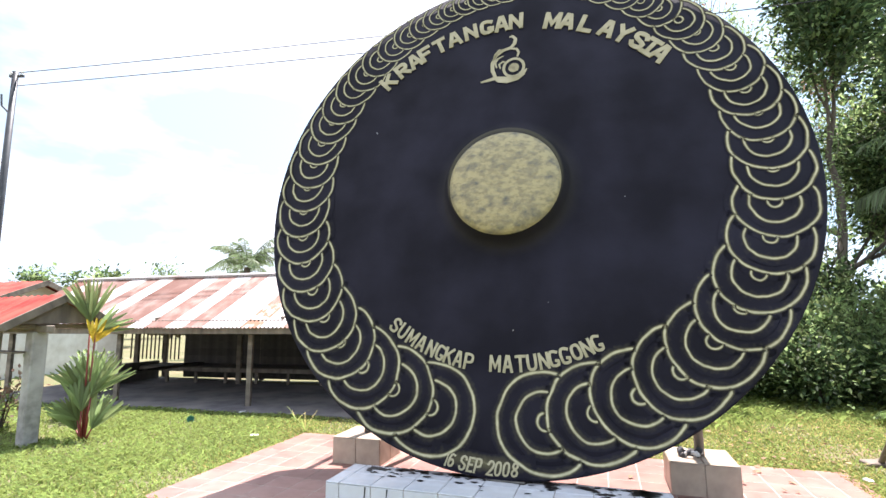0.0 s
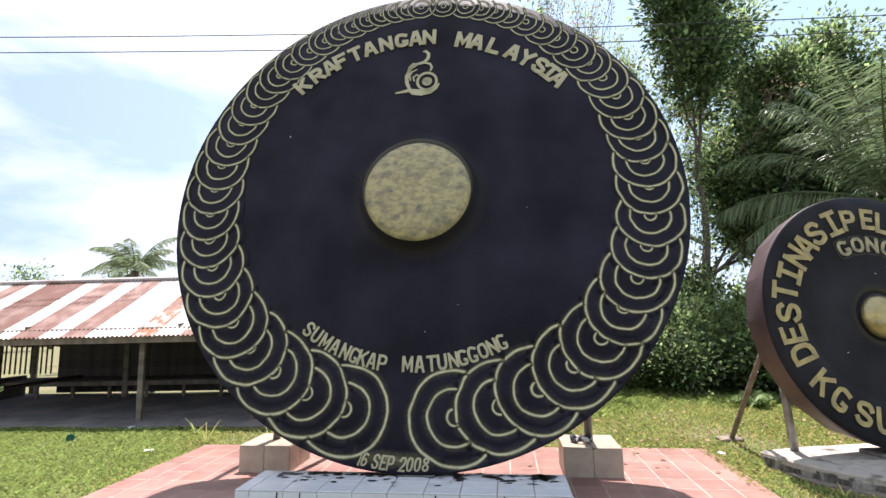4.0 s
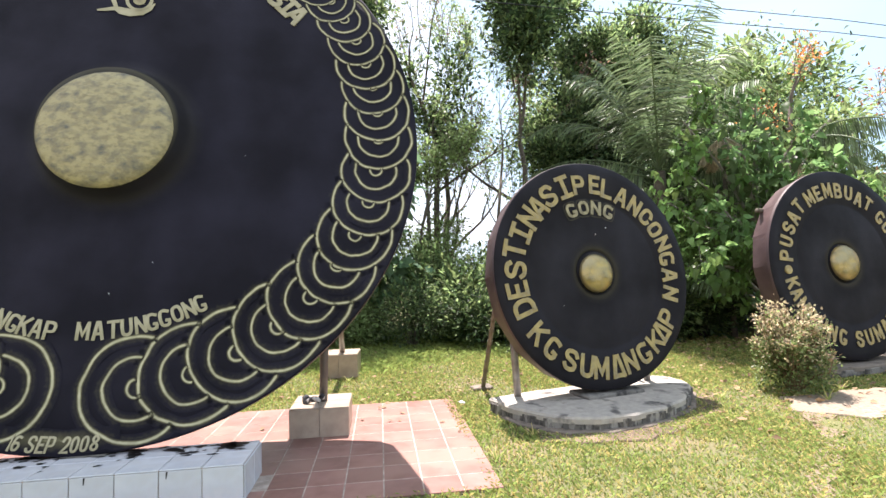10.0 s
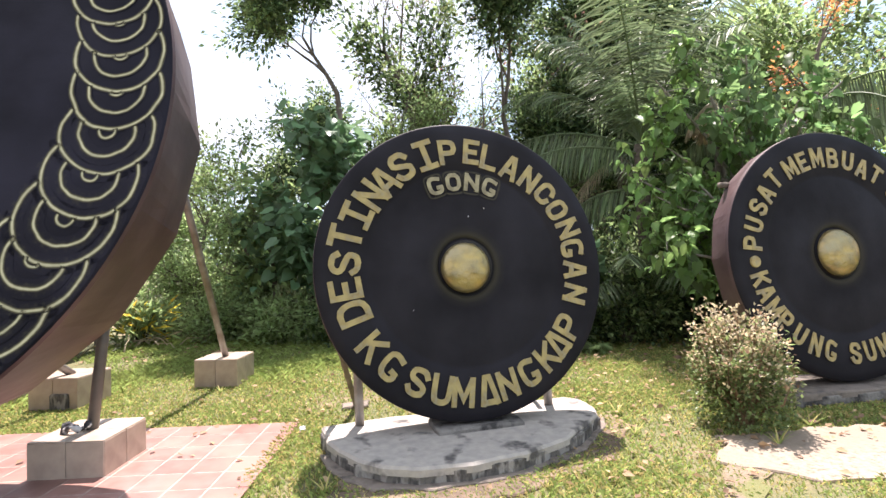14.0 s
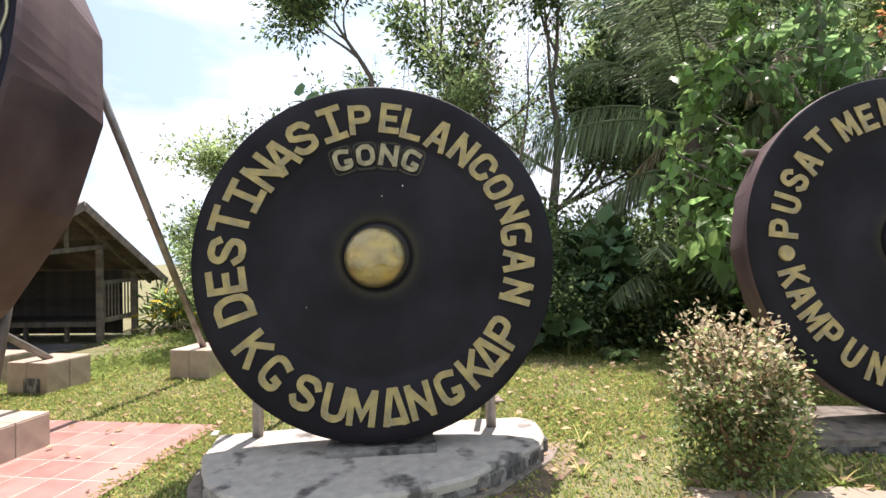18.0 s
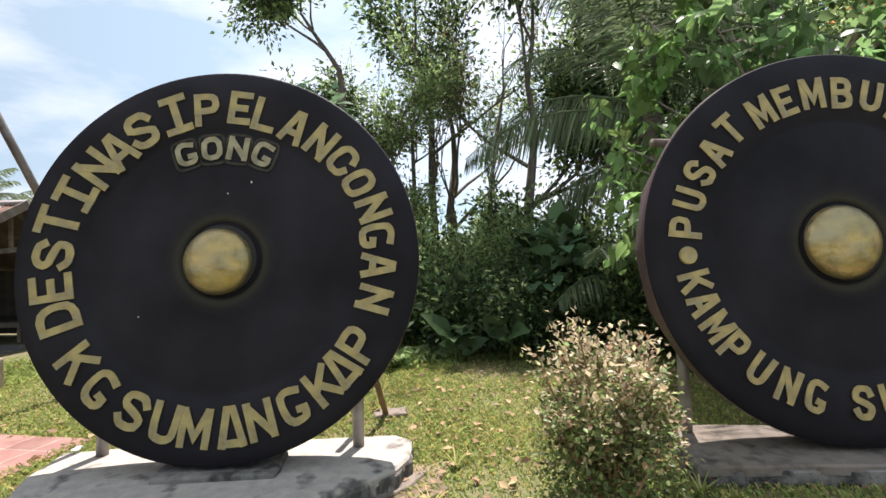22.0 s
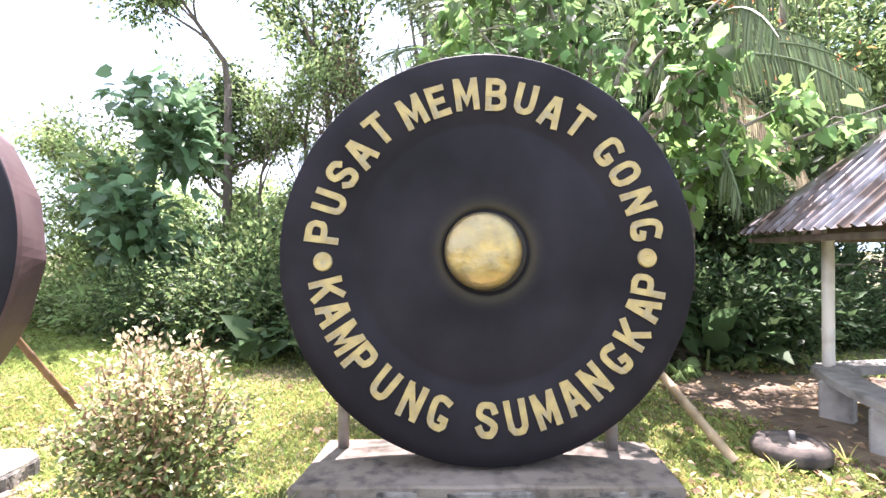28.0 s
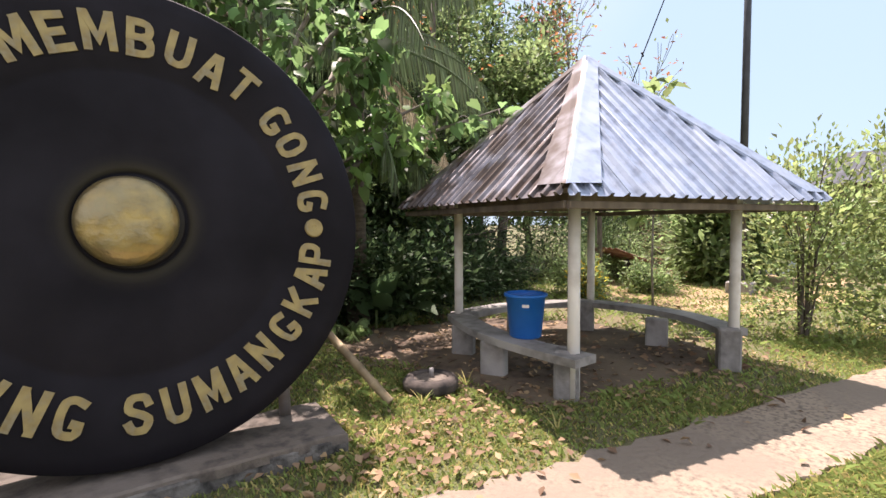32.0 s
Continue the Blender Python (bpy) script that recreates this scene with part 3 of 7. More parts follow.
# ---- gongs ----
# hand-cut capitals as strokes in a unit box
ROUND = [(0.5, 1), (0.16, 0.94), (0, 0.72), (0, 0.28), (0.16, 0.06), (0.5, 0), (0.84, 0.06), (1, 0.28), (1, 0.72), (0.84, 0.94), (0.5, 1)]
STROKES = {
    "A": [[(0, 0), (0.38, 1), (0.62, 1), (1, 0)], [(0.2, 0.3), (0.8, 0.3)]],
    "a": [[(0, 0), (0.36, 1), (0.64, 1), (1, 0)], [(0.06, 0.02), (0.94, 0.02)]],
    "B": [[(0, 0), (0, 1), (0.75, 1), (0.95, 0.86), (0.95, 0.66), (0.75, 0.53), (0, 0.53)], [(0.7, 0.53), (1, 0.4), (1, 0.14), (0.75, 0), (0, 0)]],
    "D": [[(0, 0), (0, 1), (0.7, 1), (1, 0.74), (1, 0.26), (0.7, 0), (0, 0)]],
    "C": [[(1, 0.74), (0.86, 0.95), (0.5, 1), (0.14, 0.95), (0, 0.72), (0, 0.28), (0.14, 0.05), (0.5, 0), (0.86, 0.05), (1, 0.26)]],
    "E": [[(1, 1), (0, 1), (0, 0), (1, 0)], [(0, 0.5), (0.78, 0.5)]],
    "F": [[(1, 1), (0, 1), (0, 0)], [(0, 0.5), (0.75, 0.5)]],
    "G": [[(0.92, 0.9), (0.5, 1), (0.14, 0.95), (0, 0.72), (0, 0.28), (0.14, 0.05), (0.5, 0), (0.86, 0.02), (0.96, 0.14), (0.96, 0.3), (0.72, 0.33)]],
    "I": [[(0.5, 0), (0.5, 1)], [(0, 1), (1, 1)], [(0, 0), (1, 0)]],
    "K": [[(0, 0), (0, 1)], [(1, 1), (0.05, 0.42)], [(0.36, 0.6), (1, 0)]],
    "L": [[(0, 1), (0, 0), (1, 0)]],
    "M": [[(0, 0), (0, 1)], [(1, 0), (1, 1)], [(0.07, 0.93), (0.5, 0.22), (0.93, 0.93)]],
    "N": [[(0, 0), (0, 1)], [(1, 0), (1, 1)], [(0.05, 0.94), (0.95, 0.06)]],
    "O": [ROUND],
    "P": [[(0, 0), (0, 1), (0.78, 1), (1, 0.86), (1, 0.58), (0.78, 0.44), (0, 0.44)]],
    "R": [[(0, 0), (0, 1), (0.78, 1), (1, 0.86), (1, 0.6), (0.78, 0.46), (0, 0.46)], [(0.42, 0.46), (1, 0)]],
    "S": [[(1, 0.8), (0.84, 0.97), (0.5, 1), (0.16, 0.97), (0, 0.8), (0.04, 0.62), (0.5, 0.5), (0.96, 0.38), (1, 0.2), (0.84, 0.03), (0.5, 0), (0.16, 0.03), (0, 0.2)]],
    "T": [[(0, 1), (1, 1)], [(0.5, 1), (0.5, 0)]],
    "U": [[(0, 1), (0, 0.26), (0.16, 0.05), (0.5, 0), (0.84, 0.05), (1, 0.26), (1, 1)]],
    "Y": [[(0, 1), (0.5, 0.48), (1, 1)], [(0.5, 0.5), (0.5, 0)]],
    "0": [ROUND],
    "1": [[(0.25, 0.8), (0.6, 1), (0.6, 0)]],
    "2": [[(0, 0.74), (0.16, 0.95), (0.5, 1), (0.86, 0.94), (1, 0.74), (0.9, 0.52), (0, 0), (1, 0)]],
    "6": [[(0.9, 0.92), (0.5, 1), (0.14, 0.84), (0, 0.4), (0.12, 0.08), (0.5, 0), (0.86, 0.08), (1, 0.3), (0.86, 0.52), (0.5, 0.56), (0.06, 0.4)]],
    "8": [[(0.5, 0.53), (0.1, 0.66), (0.1, 0.88), (0.5, 1), (0.9, 0.88), (0.9, 0.66), (0.5, 0.53), (0.04, 0.38), (0, 0.14), (0.5, 0), (1, 0.14), (0.96, 0.38), (0.5, 0.53)]],
}


def rounded(line, shape):
    """Cuts the shallow corners of a stroke, so that bowls read as round."""
    out = []
    n = len(line)
    closed = line[0] == line[-1]
    for i, (x, z) in enumerate(line):
        if i in (0, n - 1) and not closed:
            out.append((x, z))
            continue
        a, c = line[i - 1 if i else n - 2], line[i + 1 if i < n - 1 else 1]
        d0, d1 = Vector(((x - a[0]) * shape, z - a[1])), Vector(((c[0] - x) * shape, c[1] - z))
        if d0.angle(d1) > radians(72):
            out.append((x, z))
        elif closed and i == n - 1:
            out.append(out[0])
        else:
            out += [(x + (a[0] - x) * 0.27, z + (a[1] - z) * 0.27), (x + (c[0] - x) * 0.27, z + (c[1] - z) * 0.27)]
    return out


def letter_mesh(ch, height, width, stroke, rng, slant=0.0):
    """A letter of mitred strokes with slightly uneven edges, three millimetres thick."""
    b = Mesher()
    iw, ih = width - stroke, height - stroke
    for k, line in enumerate(STROKES[ch]):
        line = rounded(line, iw / ih)
        pts = []
        for x, z in line:
            x, z = (x - 0.5) * iw + rng.uniform(-0.04, 0.04) * stroke, (z - 0.5) * ih + rng.uniform(-0.04, 0.04) * stroke
            pts.append(Vector((x + slant * z, 0, z)))
        closed = line[0] == line[-1]
        n = len(pts)
        if closed:
            pts[-1] = pts[0].copy()
        else:
            # blunt ends reach half a stroke past the last point
            pts[0] = pts[0] + (pts[0] - pts[1]).normalized() * stroke * 0.48
            pts[-1] = pts[-1] + (pts[-1] - pts[-2]).normalized() * stroke * 0.48
        y = -0.0045 - 0.0012 * k
        k0 = len(b.v)
        for i, p in enumerate(pts):
            before = (p - pts[i - 1]).normalized() if i else (pts[0] - pts[-2]).normalized() if closed else (pts[1] - p).normalized()
            after = (pts[i + 1] - p).normalized() if i < n - 1 else (pts[1] - pts[0]).normalized() if closed else before
            s0, s1 = Vector((-before.z, 0, before.x)), Vector((-after.z, 0, after.x))
            s = (s0 + s1).normalized() if (s0 + s1).length > 0.2 else s0
            q = s * (stroke / 2) / max(0.55, s.dot(s0)) * (1 + rng.uniform(-0.07, 0.07))
            y -= 0.0003
            b.v += [(p.x + q.x, y, p.z + q.z), (p.x - q.x, y, p.z - q.z), (p.x + q.x, y + 0.008, p.z + q.z), (p.x - q.x, y + 0.008, p.z - q.z)]
        for i in range(n - 1):
            a, c = k0 + 4 * i, k0 + 4 * i + 4
            b.f += [(a, a + 1, c + 1, c), (a, c, c + 2, a + 2), (a + 1, a + 3, c + 3, c + 1)]
        if not closed:
            e = k0 + 4 * (n - 1)
            b.f += [(k0, k0 + 2, k0 + 3, k0 + 1), (e, e + 1, e + 3, e + 2)]
    return b


def ring_text(gong, centre, text, radius, angles, inward, material, height, width, stroke, seed, slant=0.0, face=-0.006, label=""):
    """Capitals at given angles round a ring (degrees, counter-clockwise from the right); inward: tops face the centre."""
    rng = random.Random(seed)
    if not hasattr(radius, "__len__"):
        radius = [radius] * len(text)
    for ch, deg, rad in zip(text, angles, radius):
        a = radians(deg)
        w = width * {"I": 0.95, "M": 1.12, "1": 0.7, "L": 0.95, "E": 0.92}.get(ch, 1.0)
        b = letter_mesh(ch, height * rng.uniform(0.97, 1.03), w, stroke, rng, slant)
        turn = (a + math.pi / 2 if inward else a - math.pi / 2) + radians(rng.uniform(-1.5, 1.5))
        m = Matrix.Translation((centre.x + rad * math.cos(a), face, centre.z + rad * math.sin(a))) @ Matrix.Rotation(-turn, 4, "Y")
        part("letter", b, material, gong, label, at=m)


def spray_values(me, values):
    at = me.attributes.new("spray", "FLOAT", "POINT")
    at.data.foreach_set("value", values)


def disc_body(gong, R, depth, back, profile, spray, paint, n=128):
    """The turned face of a gong with its paint amounts, and the sheet-metal rim behind it."""
    b = Mesher()
    b.lathe([(r, h) for r, h in profile], n)
    b.v = [(x, y, z + R) for x, y, z in b.v]
    me = b.mesh("face", paint, True)
    vals = []
    for (r, h), s in zip(profile, spray):
        vals += [s] * (n if r > 1e-6 else 1)
    spray_values(me, vals)
    part("face", me, paint, gong, "black painted face")
    rim = Mesher()
    rim.lathe([(R, 0.012), (R + 0.004, 0.05), (R * (1 + back) / 2 + 0.003, depth * 0.55), (R * back, depth), (R * back - 0.06, depth + 0.01), (0.02, depth + 0.012), (0, depth + 0.012)], n)
    facet = 2 * math.pi / 18
    for i, (x, y, z) in enumerate(rim.v):
        # the sheet is bent into flat panels towards the back
        k = min(1.0, max(0.0, (y - 0.05) / depth)) * (math.hypot(x, z) > 0.5 * R)
        a = math.atan2(z, x) % facet - facet / 2
        q = 1 + k * (math.cos(facet / 2) / math.cos(a) - 0.992)
        rim.v[i] = (x * q, y, z * q + R)
    part("rim", rim, M_rim, gong, "maroon sheet metal rim and back", smooth=False)


def strip(points, width, closed=False, lift=-0.004, strength=1.0, fade=False):
    """A painted line: solid in the middle, thinning to both sides."""
    pts = [Vector((p[0], 0, p[1])) for p in points]
    n = len(pts)
    v, vals, f = [], [], []
    for i, p in enumerate(pts):
        d = (pts[(i + 1) % n if closed else min(i + 1, n - 1)] - pts[i - 1 if closed or i else 0])
        if d.length < 1e-6:
            d = Vector((1, 0, 0))
        s = Vector((-d.z, 0, d.x)).normalized()
        w = width * (1 + 0.22 * noise.noise((p.x * 5, p.z * 5, 3.0)))
        end = math.sin(math.pi * i / (n - 1)) if fade else 0.35 if not closed and i in (0, n - 1) else 1.0
        for k, val in ((-2.0, 0.0), (-1.0, 0.5 * strength), (0.0, strength), (1.0, 0.5 * strength), (2.0, 0.0)):
            v.append((p.x + s.x * k * w, lift, p.z + s.z * k * w))
            vals.append(val * end)
    for i in range(n if closed else n - 1):
        j = (i + 1) % n
        for k in range(4):
            f.append((i * 5 + k, i * 5 + k + 1, j * 5 + k + 1, j * 5 + k))
    return v, vals, f


def motif(gong, parts, paint=None):
    paint = paint or M_line
    b, vals = Mesher(), []
    for v, s, f in parts:
        b.add(v, f)
        vals += s
    me = b.mesh("painted_motif", paint)
    spray_values(me, vals)
    return part("painted_motif", me, paint, gong)


def ring_chain(gong, R, axis, angles):
    """Overlapping painted gongs, from the foot of the ring up to its crown, each one over the last."""
    discs = []
    side = 1 if angles[1] > angles[0] else -1
    for deg in angles:
        th = abs(deg - axis)
        r = float(np.interp(th, [0, 14, 45, 75, 95, 115, 135, 160, 180], [0.43, 0.42, 0.375, 0.33, 0.325, 0.30, 0.25, 0.19, 0.165]))
        rc = float(np.interp(th, [13, 60, 95, 115, 135, 150, 165, 180], [2.295, 2.35, 2.375, 2.41, 2.48, 2.53, 2.59, 2.59]))
        a = radians(deg)
        discs.append((rc * math.cos(a), rc * math.sin(a), r))
    for i, (cx, cz, r) in enumerate(discs):
        strips = []
        cover = discs[i + 1:i + 3]
        for k, (f, w) in enumerate(((1.0, 0.0125), (0.6, 0.0115), (0.17, 0.010))):
            n = 72 if k < 2 else 28
            run = []
            runs = []
            for j in range(n + 1):
                a = 2 * math.pi * j / n + math.atan2(cz, cx) + side * 1.6
                rr = r * f * (1 + 0.06 * noise.noise((cx * 3 + math.cos(a), cz * 3 + math.sin(a), k * 4.0)) + 0.025 * noise.noise((cx * 3 + 3 * math.cos(a), cz * 3 + 3 * math.sin(a), k * 4.0)))
                p = (cx + rr * math.cos(a), cz + rr * math.sin(a))
                hidden = any(math.dist(p, (x, z)) < s * 0.985 for x, z, s in cover) or math.hypot(*p) > R * 0.992
                if hidden:
                    if len(run) > 2:
                        runs.append(run)
                    run = []
                else:
                    run.append(p)
            if len(run) > 2:
                runs.append(run)
            for one in runs:
                line = [(x, z + R) for x, z in one]
                if i < 9 and k < 2:
                    # overspray that fades out round the lower motifs
                    strips.append(strip(line, 0.034, lift=-0.0035, strength=0.30 - 0.022 * i))
                strips.append(strip(line, w * (0.30 + 2.05 * r), lift=-0.0052))
        # no paint beyond the edge of the face
        for v, _, _ in strips:
            for k, (x, y, z) in enumerate(v):
                far = math.hypot(x, z - R)
                if far > R - 0.012:
                    f = (R - 0.012) / far
                    v[k] = (x * f, y, R + (z - R) * f)
        if strips:
            motif(gong, strips)


def emblem(gong, R, material):
    """A curled flame over a cradled disc, in flat paint."""
    def ribbon(b, pts, w):
        p = [Vector((x, 0, z)) for x, z in pts]
        k = len(b.v)
        for i, q in enumerate(p):
            d = (p[min(i + 1, len(p) - 1)] - p[max(i - 1, 0)]).normalized()
            s = Vector((-d.z, 0, d.x)) * w[i]
            b.v += [(q.x + s.x, -0.013, q.z + s.z), (q.x - s.x, -0.013, q.z - s.z)]
        for i in range(len(p) - 1):
            a = k + 2 * i
            b.f.append((a, a + 1, a + 3, a + 2))
    def spot(x, y):
        """Places the emblem drawn on a sheet 240 wide and 240 high."""
        return 0.029 + (x - 144) * 0.00235, R + 1.898 - y * 0.00275

    def brush(name, pts, widths):
        b = Mesher()
        ribbon(b, [spot(*p) for p in pts], [w * 0.0025 for w in widths])
        part(name, b, material, gong, "pale painted emblem stroke")

    brush("emblem_base", [(2, 209), (30, 206), (70, 199), (92, 208), (130, 215), (175, 210), (204, 195), (223, 172)], [4, 7, 9, 16, 17, 15, 10, 2])
    brush("emblem_flame", [(74, 196), (58, 160), (57, 124), (74, 88), (108, 66), (145, 59), (164, 40), (168, 17), (152, 0), (138, 3)], [7, 9, 9, 8, 8, 8, 9, 8, 7, 4])
    brush("emblem_tongue", [(60, 110), (72, 82), (92, 62), (104, 64)], [4, 8, 7, 2])
    brush("emblem_hook", [(146, 62), (174, 69), (184, 88), (176, 108)], [5, 6, 6, 4])
    brush("emblem_curl", [(78, 150), (70, 124), (84, 104), (110, 94)], [3, 5, 5, 3])
    brush("emblem_curl", [(96, 156), (90, 134), (108, 122), (122, 130)], [3, 5, 5, 4])
    cx, cz = spot(160, 159)
    ring = Mesher()
    ribbon(ring, [(cx + 0.113 * math.cos(a), cz + 0.118 * math.sin(a)) for a in np.linspace(0.0, 2 * math.pi, 30)], [0.016] * 30)
    part("emblem_ring", ring, material, gong, "pale painted emblem ring")
    disc = Mesher().lathe([(0, -0.012), (0.06, -0.011)], 24)
    disc.v = [(x + cx, y, z + cz) for x, y, z in disc.v]
    part("emblem_disc", disc, M_letter_worn, gong, "grey painted disc of the emblem")


def boss(gong, R, r, y0, y1, material, label, shift=0.0, rise=0.0):
    b = Mesher()
    prof = [(0, y1)]
    for k in range(1, 9):
        a = math.pi / 2 * k / 8
        prof.append((r * math.sin(a), y1 + (y0 - y1) * (1 - math.cos(a)) ** 1.25))
    b.lathe(prof, 56)
    b.v = [(x + shift, y, z + R + rise) for x, y, z in b.v]
    part("boss", b, material, gong, label, smooth=True)


def gong_pose(cx, cy, cz, R, yaw, lean):
    """The frame at the foot of a gong: x along the face, y to the back, z up the face."""
    return pose(cx, cy, cz, lean, 0, yaw) @ Matrix.Translation((0, 0, -R))


# the great gong
R1 = 2.755
M1 = gong_pose(0.664, 4.923, 2.998, R1, -17.1, -11.41)
great = thing("giant_gong", M1, "giant black gong painted with a ring of gold motifs", "gong", "gongs")
disc_body(great, R1, 1.05, 0.91,
          [(R1, 0.012), (R1 - 0.012, 0), (R1 * 0.76, -0.002), (R1 * 0.73, 0.004), (R1 * 0.70, 0.0), (R1 * 0.45, -0.004), (0.95, -0.008), (0.78, -0.012), (0.70, -0.02), (0.655, -0.04), (0.62, -0.10), (0.59, -0.17), (0.56, -0.215), (0.46, -0.23), (0, -0.23)],
          [0, 0, 0, 0, 0, 0, 0, 0.0, 0.03, 0.06, 0.05, 0.05, 0.3, 0, 0], M_face)
boss(great, R1, 0.555, -0.21, -0.325, M_boss_pale, "cream gold brushed paint on the central boss", 0.008, -0.05)
ring_chain(great, R1, -94.2, (-81.0, -70.4, -60.7, -51.1, -42.1, -33.0, -25.1, -16.7, -8.6, -0.4, 6.7, 13.7, 20.0, 26.7, 33.1, 39.2, 44.5, 50.6, 55.4, 60.5, 65.6, 69.7, 73.8, 78.1, 84.2))
ring_chain(great, R1, -94.2, (-107.5, -117.9, -127.8, -137.0, -145.3, -153.8, -162.3, -170.1, -178.0, -185.4, -192.6, -199.6, -206.7, -213.0, -219.2, -224.4, -230.0, -235.7, -240.9, -245.9, -250.2, -254.5, -258.7, -262.7, -266.3, -269.6))
C1 = Vector((0, 0, R1))
ring_text(great, C1, "KRAFTANGAN", 2.11, (133.5, 127.5, 122.6, 118.2, 112.9, 107.8, 102.2, 96.9, 92.2, 87.6), False, M_letter_pale, 0.22, 0.17, 0.048, 1)
ring_text(great, C1, "MALAYSIA", 2.085, (76.0, 71.3, 65.4, 58.8, 53.8, 48.4, 44.4, 40.9), False, M_letter_pale, 0.22, 0.17, 0.050, 2)
ring_text(great, C1, "SUMANGKAP", 1.80, (-127.5, -124.2, -120.4, -116.9, -113.2, -110.0, -107.2, -104.1, -100.8), True, M_letter_pale, 0.155, 0.092, 0.024, 3)
ring_text(great, C1, "MATUNGGONG", 1.785, (-92.8, -89.1, -85.4, -82.1, -78.6, -75.7, -72.5, -69.2, -66.0, -62.9), True, M_letter_pale, 0.155, 0.095, 0.025, 4)
ring_text(great, C1, "16SEP2008", 2.665, (-101.0, -100.0, -97.7, -96.2, -94.8, -92.4, -91.0, -89.5, -87.9), True, M_letter_pale, 0.125, 0.062, 0.017, 5, slant=0.18)
emblem(great, R1, M_letter_pale)
motif(great, [strip([(2.635 * math.cos(radians(a)), R1 + 2.635 * math.sin(radians(a))) for a in np.linspace(-104.5, -84, 30)], 0.045, lift=-0.005, strength=0.6, fade=True)])

# the two lesser gongs
R2 = 1.395
M2 = gong_pose(5.707, 4.285, 1.596, R2, -5.056, -7.556)
second_gong = thing("large_gong", M2, "large black gong with gold lettering round its rim", "gong", "gongs")
disc_body(second_gong, R2, 0.35, 0.965,
          [(R2, 0.012), (R2 - 0.01, 0), (R2 * 0.93, 0), (R2 * 0.69, 0.0), (R2 * 0.678, 0.012), (R2 * 0.65, 0.010), (0.50, 0.012), (0.40, 0.018), (0.345, 0.022), (0.305, 0.026), (0.285, 0.034), (0.272, 0.05), (0.258, 0.05), (0.25, 0.02), (0.245, 0.01), (0.0, 0.01)],
          [0, 0, 0, 0, 0, 0, 0, 0.0, 0.04, 0.14, 0.16, 0, 0, 0, 0.1, 0], M_face_worn)
boss(second_gong, R2, 0.236, 0.012, -0.085, M_boss, "brass gold central boss", -0.019, -0.013)
C2 = Vector((0, 0, R2))
ring_text(second_gong, C2, "DESTINASI", (1.13, 1.14, 1.13, 1.15, 1.12, 1.10, 1.09, 1.11, 1.12), (-160.5, -171.2, 177.1, 165.4, 154.2, 142.5, 132.5, 121.4, 107.9), False, M_letter, 0.29, 0.205, 0.053, 6)
ring_text(second_gong, C2, "PELANCONGAN", (1.11, 1.12, 1.10, 1.09, 1.10, 1.11, 1.11, 1.13, 1.11, 1.11, 1.12), (96.4, 84.0, 74.3, 62.0, 50.2, 39.2, 28.7, 17.7, 7.4, -3.8, -16.0), False, M_letter, 0.255, 0.178, 0.049, 7)
ring_text(second_gong, C2, "KGSUMaNGKaP", 1.14, (-143.5, -131.5, -118.0, -106.4, -96.3, -84.4, -74.5, -62.8, -51.0, -42.5, -32.7), True, M_letter, 0.27, 0.19, 0.050, 8)
GONG_AT = (108.8, 95.9, 82.7, 69.7)
for deg, ch in zip(GONG_AT, "GONG"):
    # a pale sprayed halo round the edge of each letter
    cx, cz = 0.82 * math.cos(radians(deg)), R2 + 0.81 * math.sin(radians(deg))
    turn = radians(deg - 90)
    ring = []
    for a in np.linspace(0, 2 * math.pi, 40, endpoint=False):
        k = (abs(math.cos(a)) ** 5 + abs(math.sin(a)) ** 5) ** -0.2
        x, z = 0.09 * k * math.cos(a), 0.108 * k * math.sin(a)
        ring.append((cx + x * math.cos(turn) - z * math.sin(turn), cz + x * math.sin(turn) + z * math.cos(turn)))
    motif(second_gong, [strip(ring, 0.0075, closed=True, lift=0.006, strength=0.30)], M_line_worn)
ring_text(second_gong, C2, "GONG", 0.815, GONG_AT, False, M_letter_worn, 0.185, 0.15, 0.038, 9, face=0.006)


def specks(gong, R, n, seed):
    """Small pale splashes dried on the black paint."""
    rng = random.Random(seed)
    for k in range(n):
        a, q = rng.uniform(0, 2 * math.pi), R * rng.uniform(0.3, 0.7)
        r = rng.uniform(0.002, 0.005)
        b = Mesher().lathe([(0, -0.004), (r, -0.003), (r * 1.1, 0.006)], 8)
        b.v = [(x + q * math.cos(a), y - 0.004, z * rng.choice((1.0, 2.2)) + R + q * math.sin(a)) for x, y, z in b.v]
        part("paint_speck", b, M_label, gong, "dried pale speck")


specks(great, R1, 6, 3)
specks(second_gong, R2, 3, 4)

R3 = 1.458
M3 = gong_pose(10.219, 3.827, 1.609, R3, -9.967, -6.004)
third_gong = thing("large_gong", M3, "large black gong with gold lettering and a bright brass boss", "gong", "gongs")
disc_body(third_gong, R3, 0.34, 0.965,
          [(R3, 0.012), (R3 - 0.01, 0), (R3 * 0.93, 0), (R3 * 0.66, 0.0), (R3 * 0.645, 0.014), (R3 * 0.62, 0.008), (0.52, 0.012), (0.43, 0.018), (0.38, 0.022), (0.338, 0.026), (0.318, 0.034), (0.305, 0.05), (0.292, 0.05), (0.285, 0.02), (0.278, 0.01), (0.0, 0.01)],
          [0, 0, 0, 0, 0, 0, 0, 0.0, 0.04, 0.14, 0.17, 0, 0, 0, 0.1, 0], M_face_grey)
boss(third_gong, R3, 0.274, 0.012, -0.09, M_boss, "bright brass gold central boss", -0.022, 0.005)
C3 = Vector((0, 0, R3))
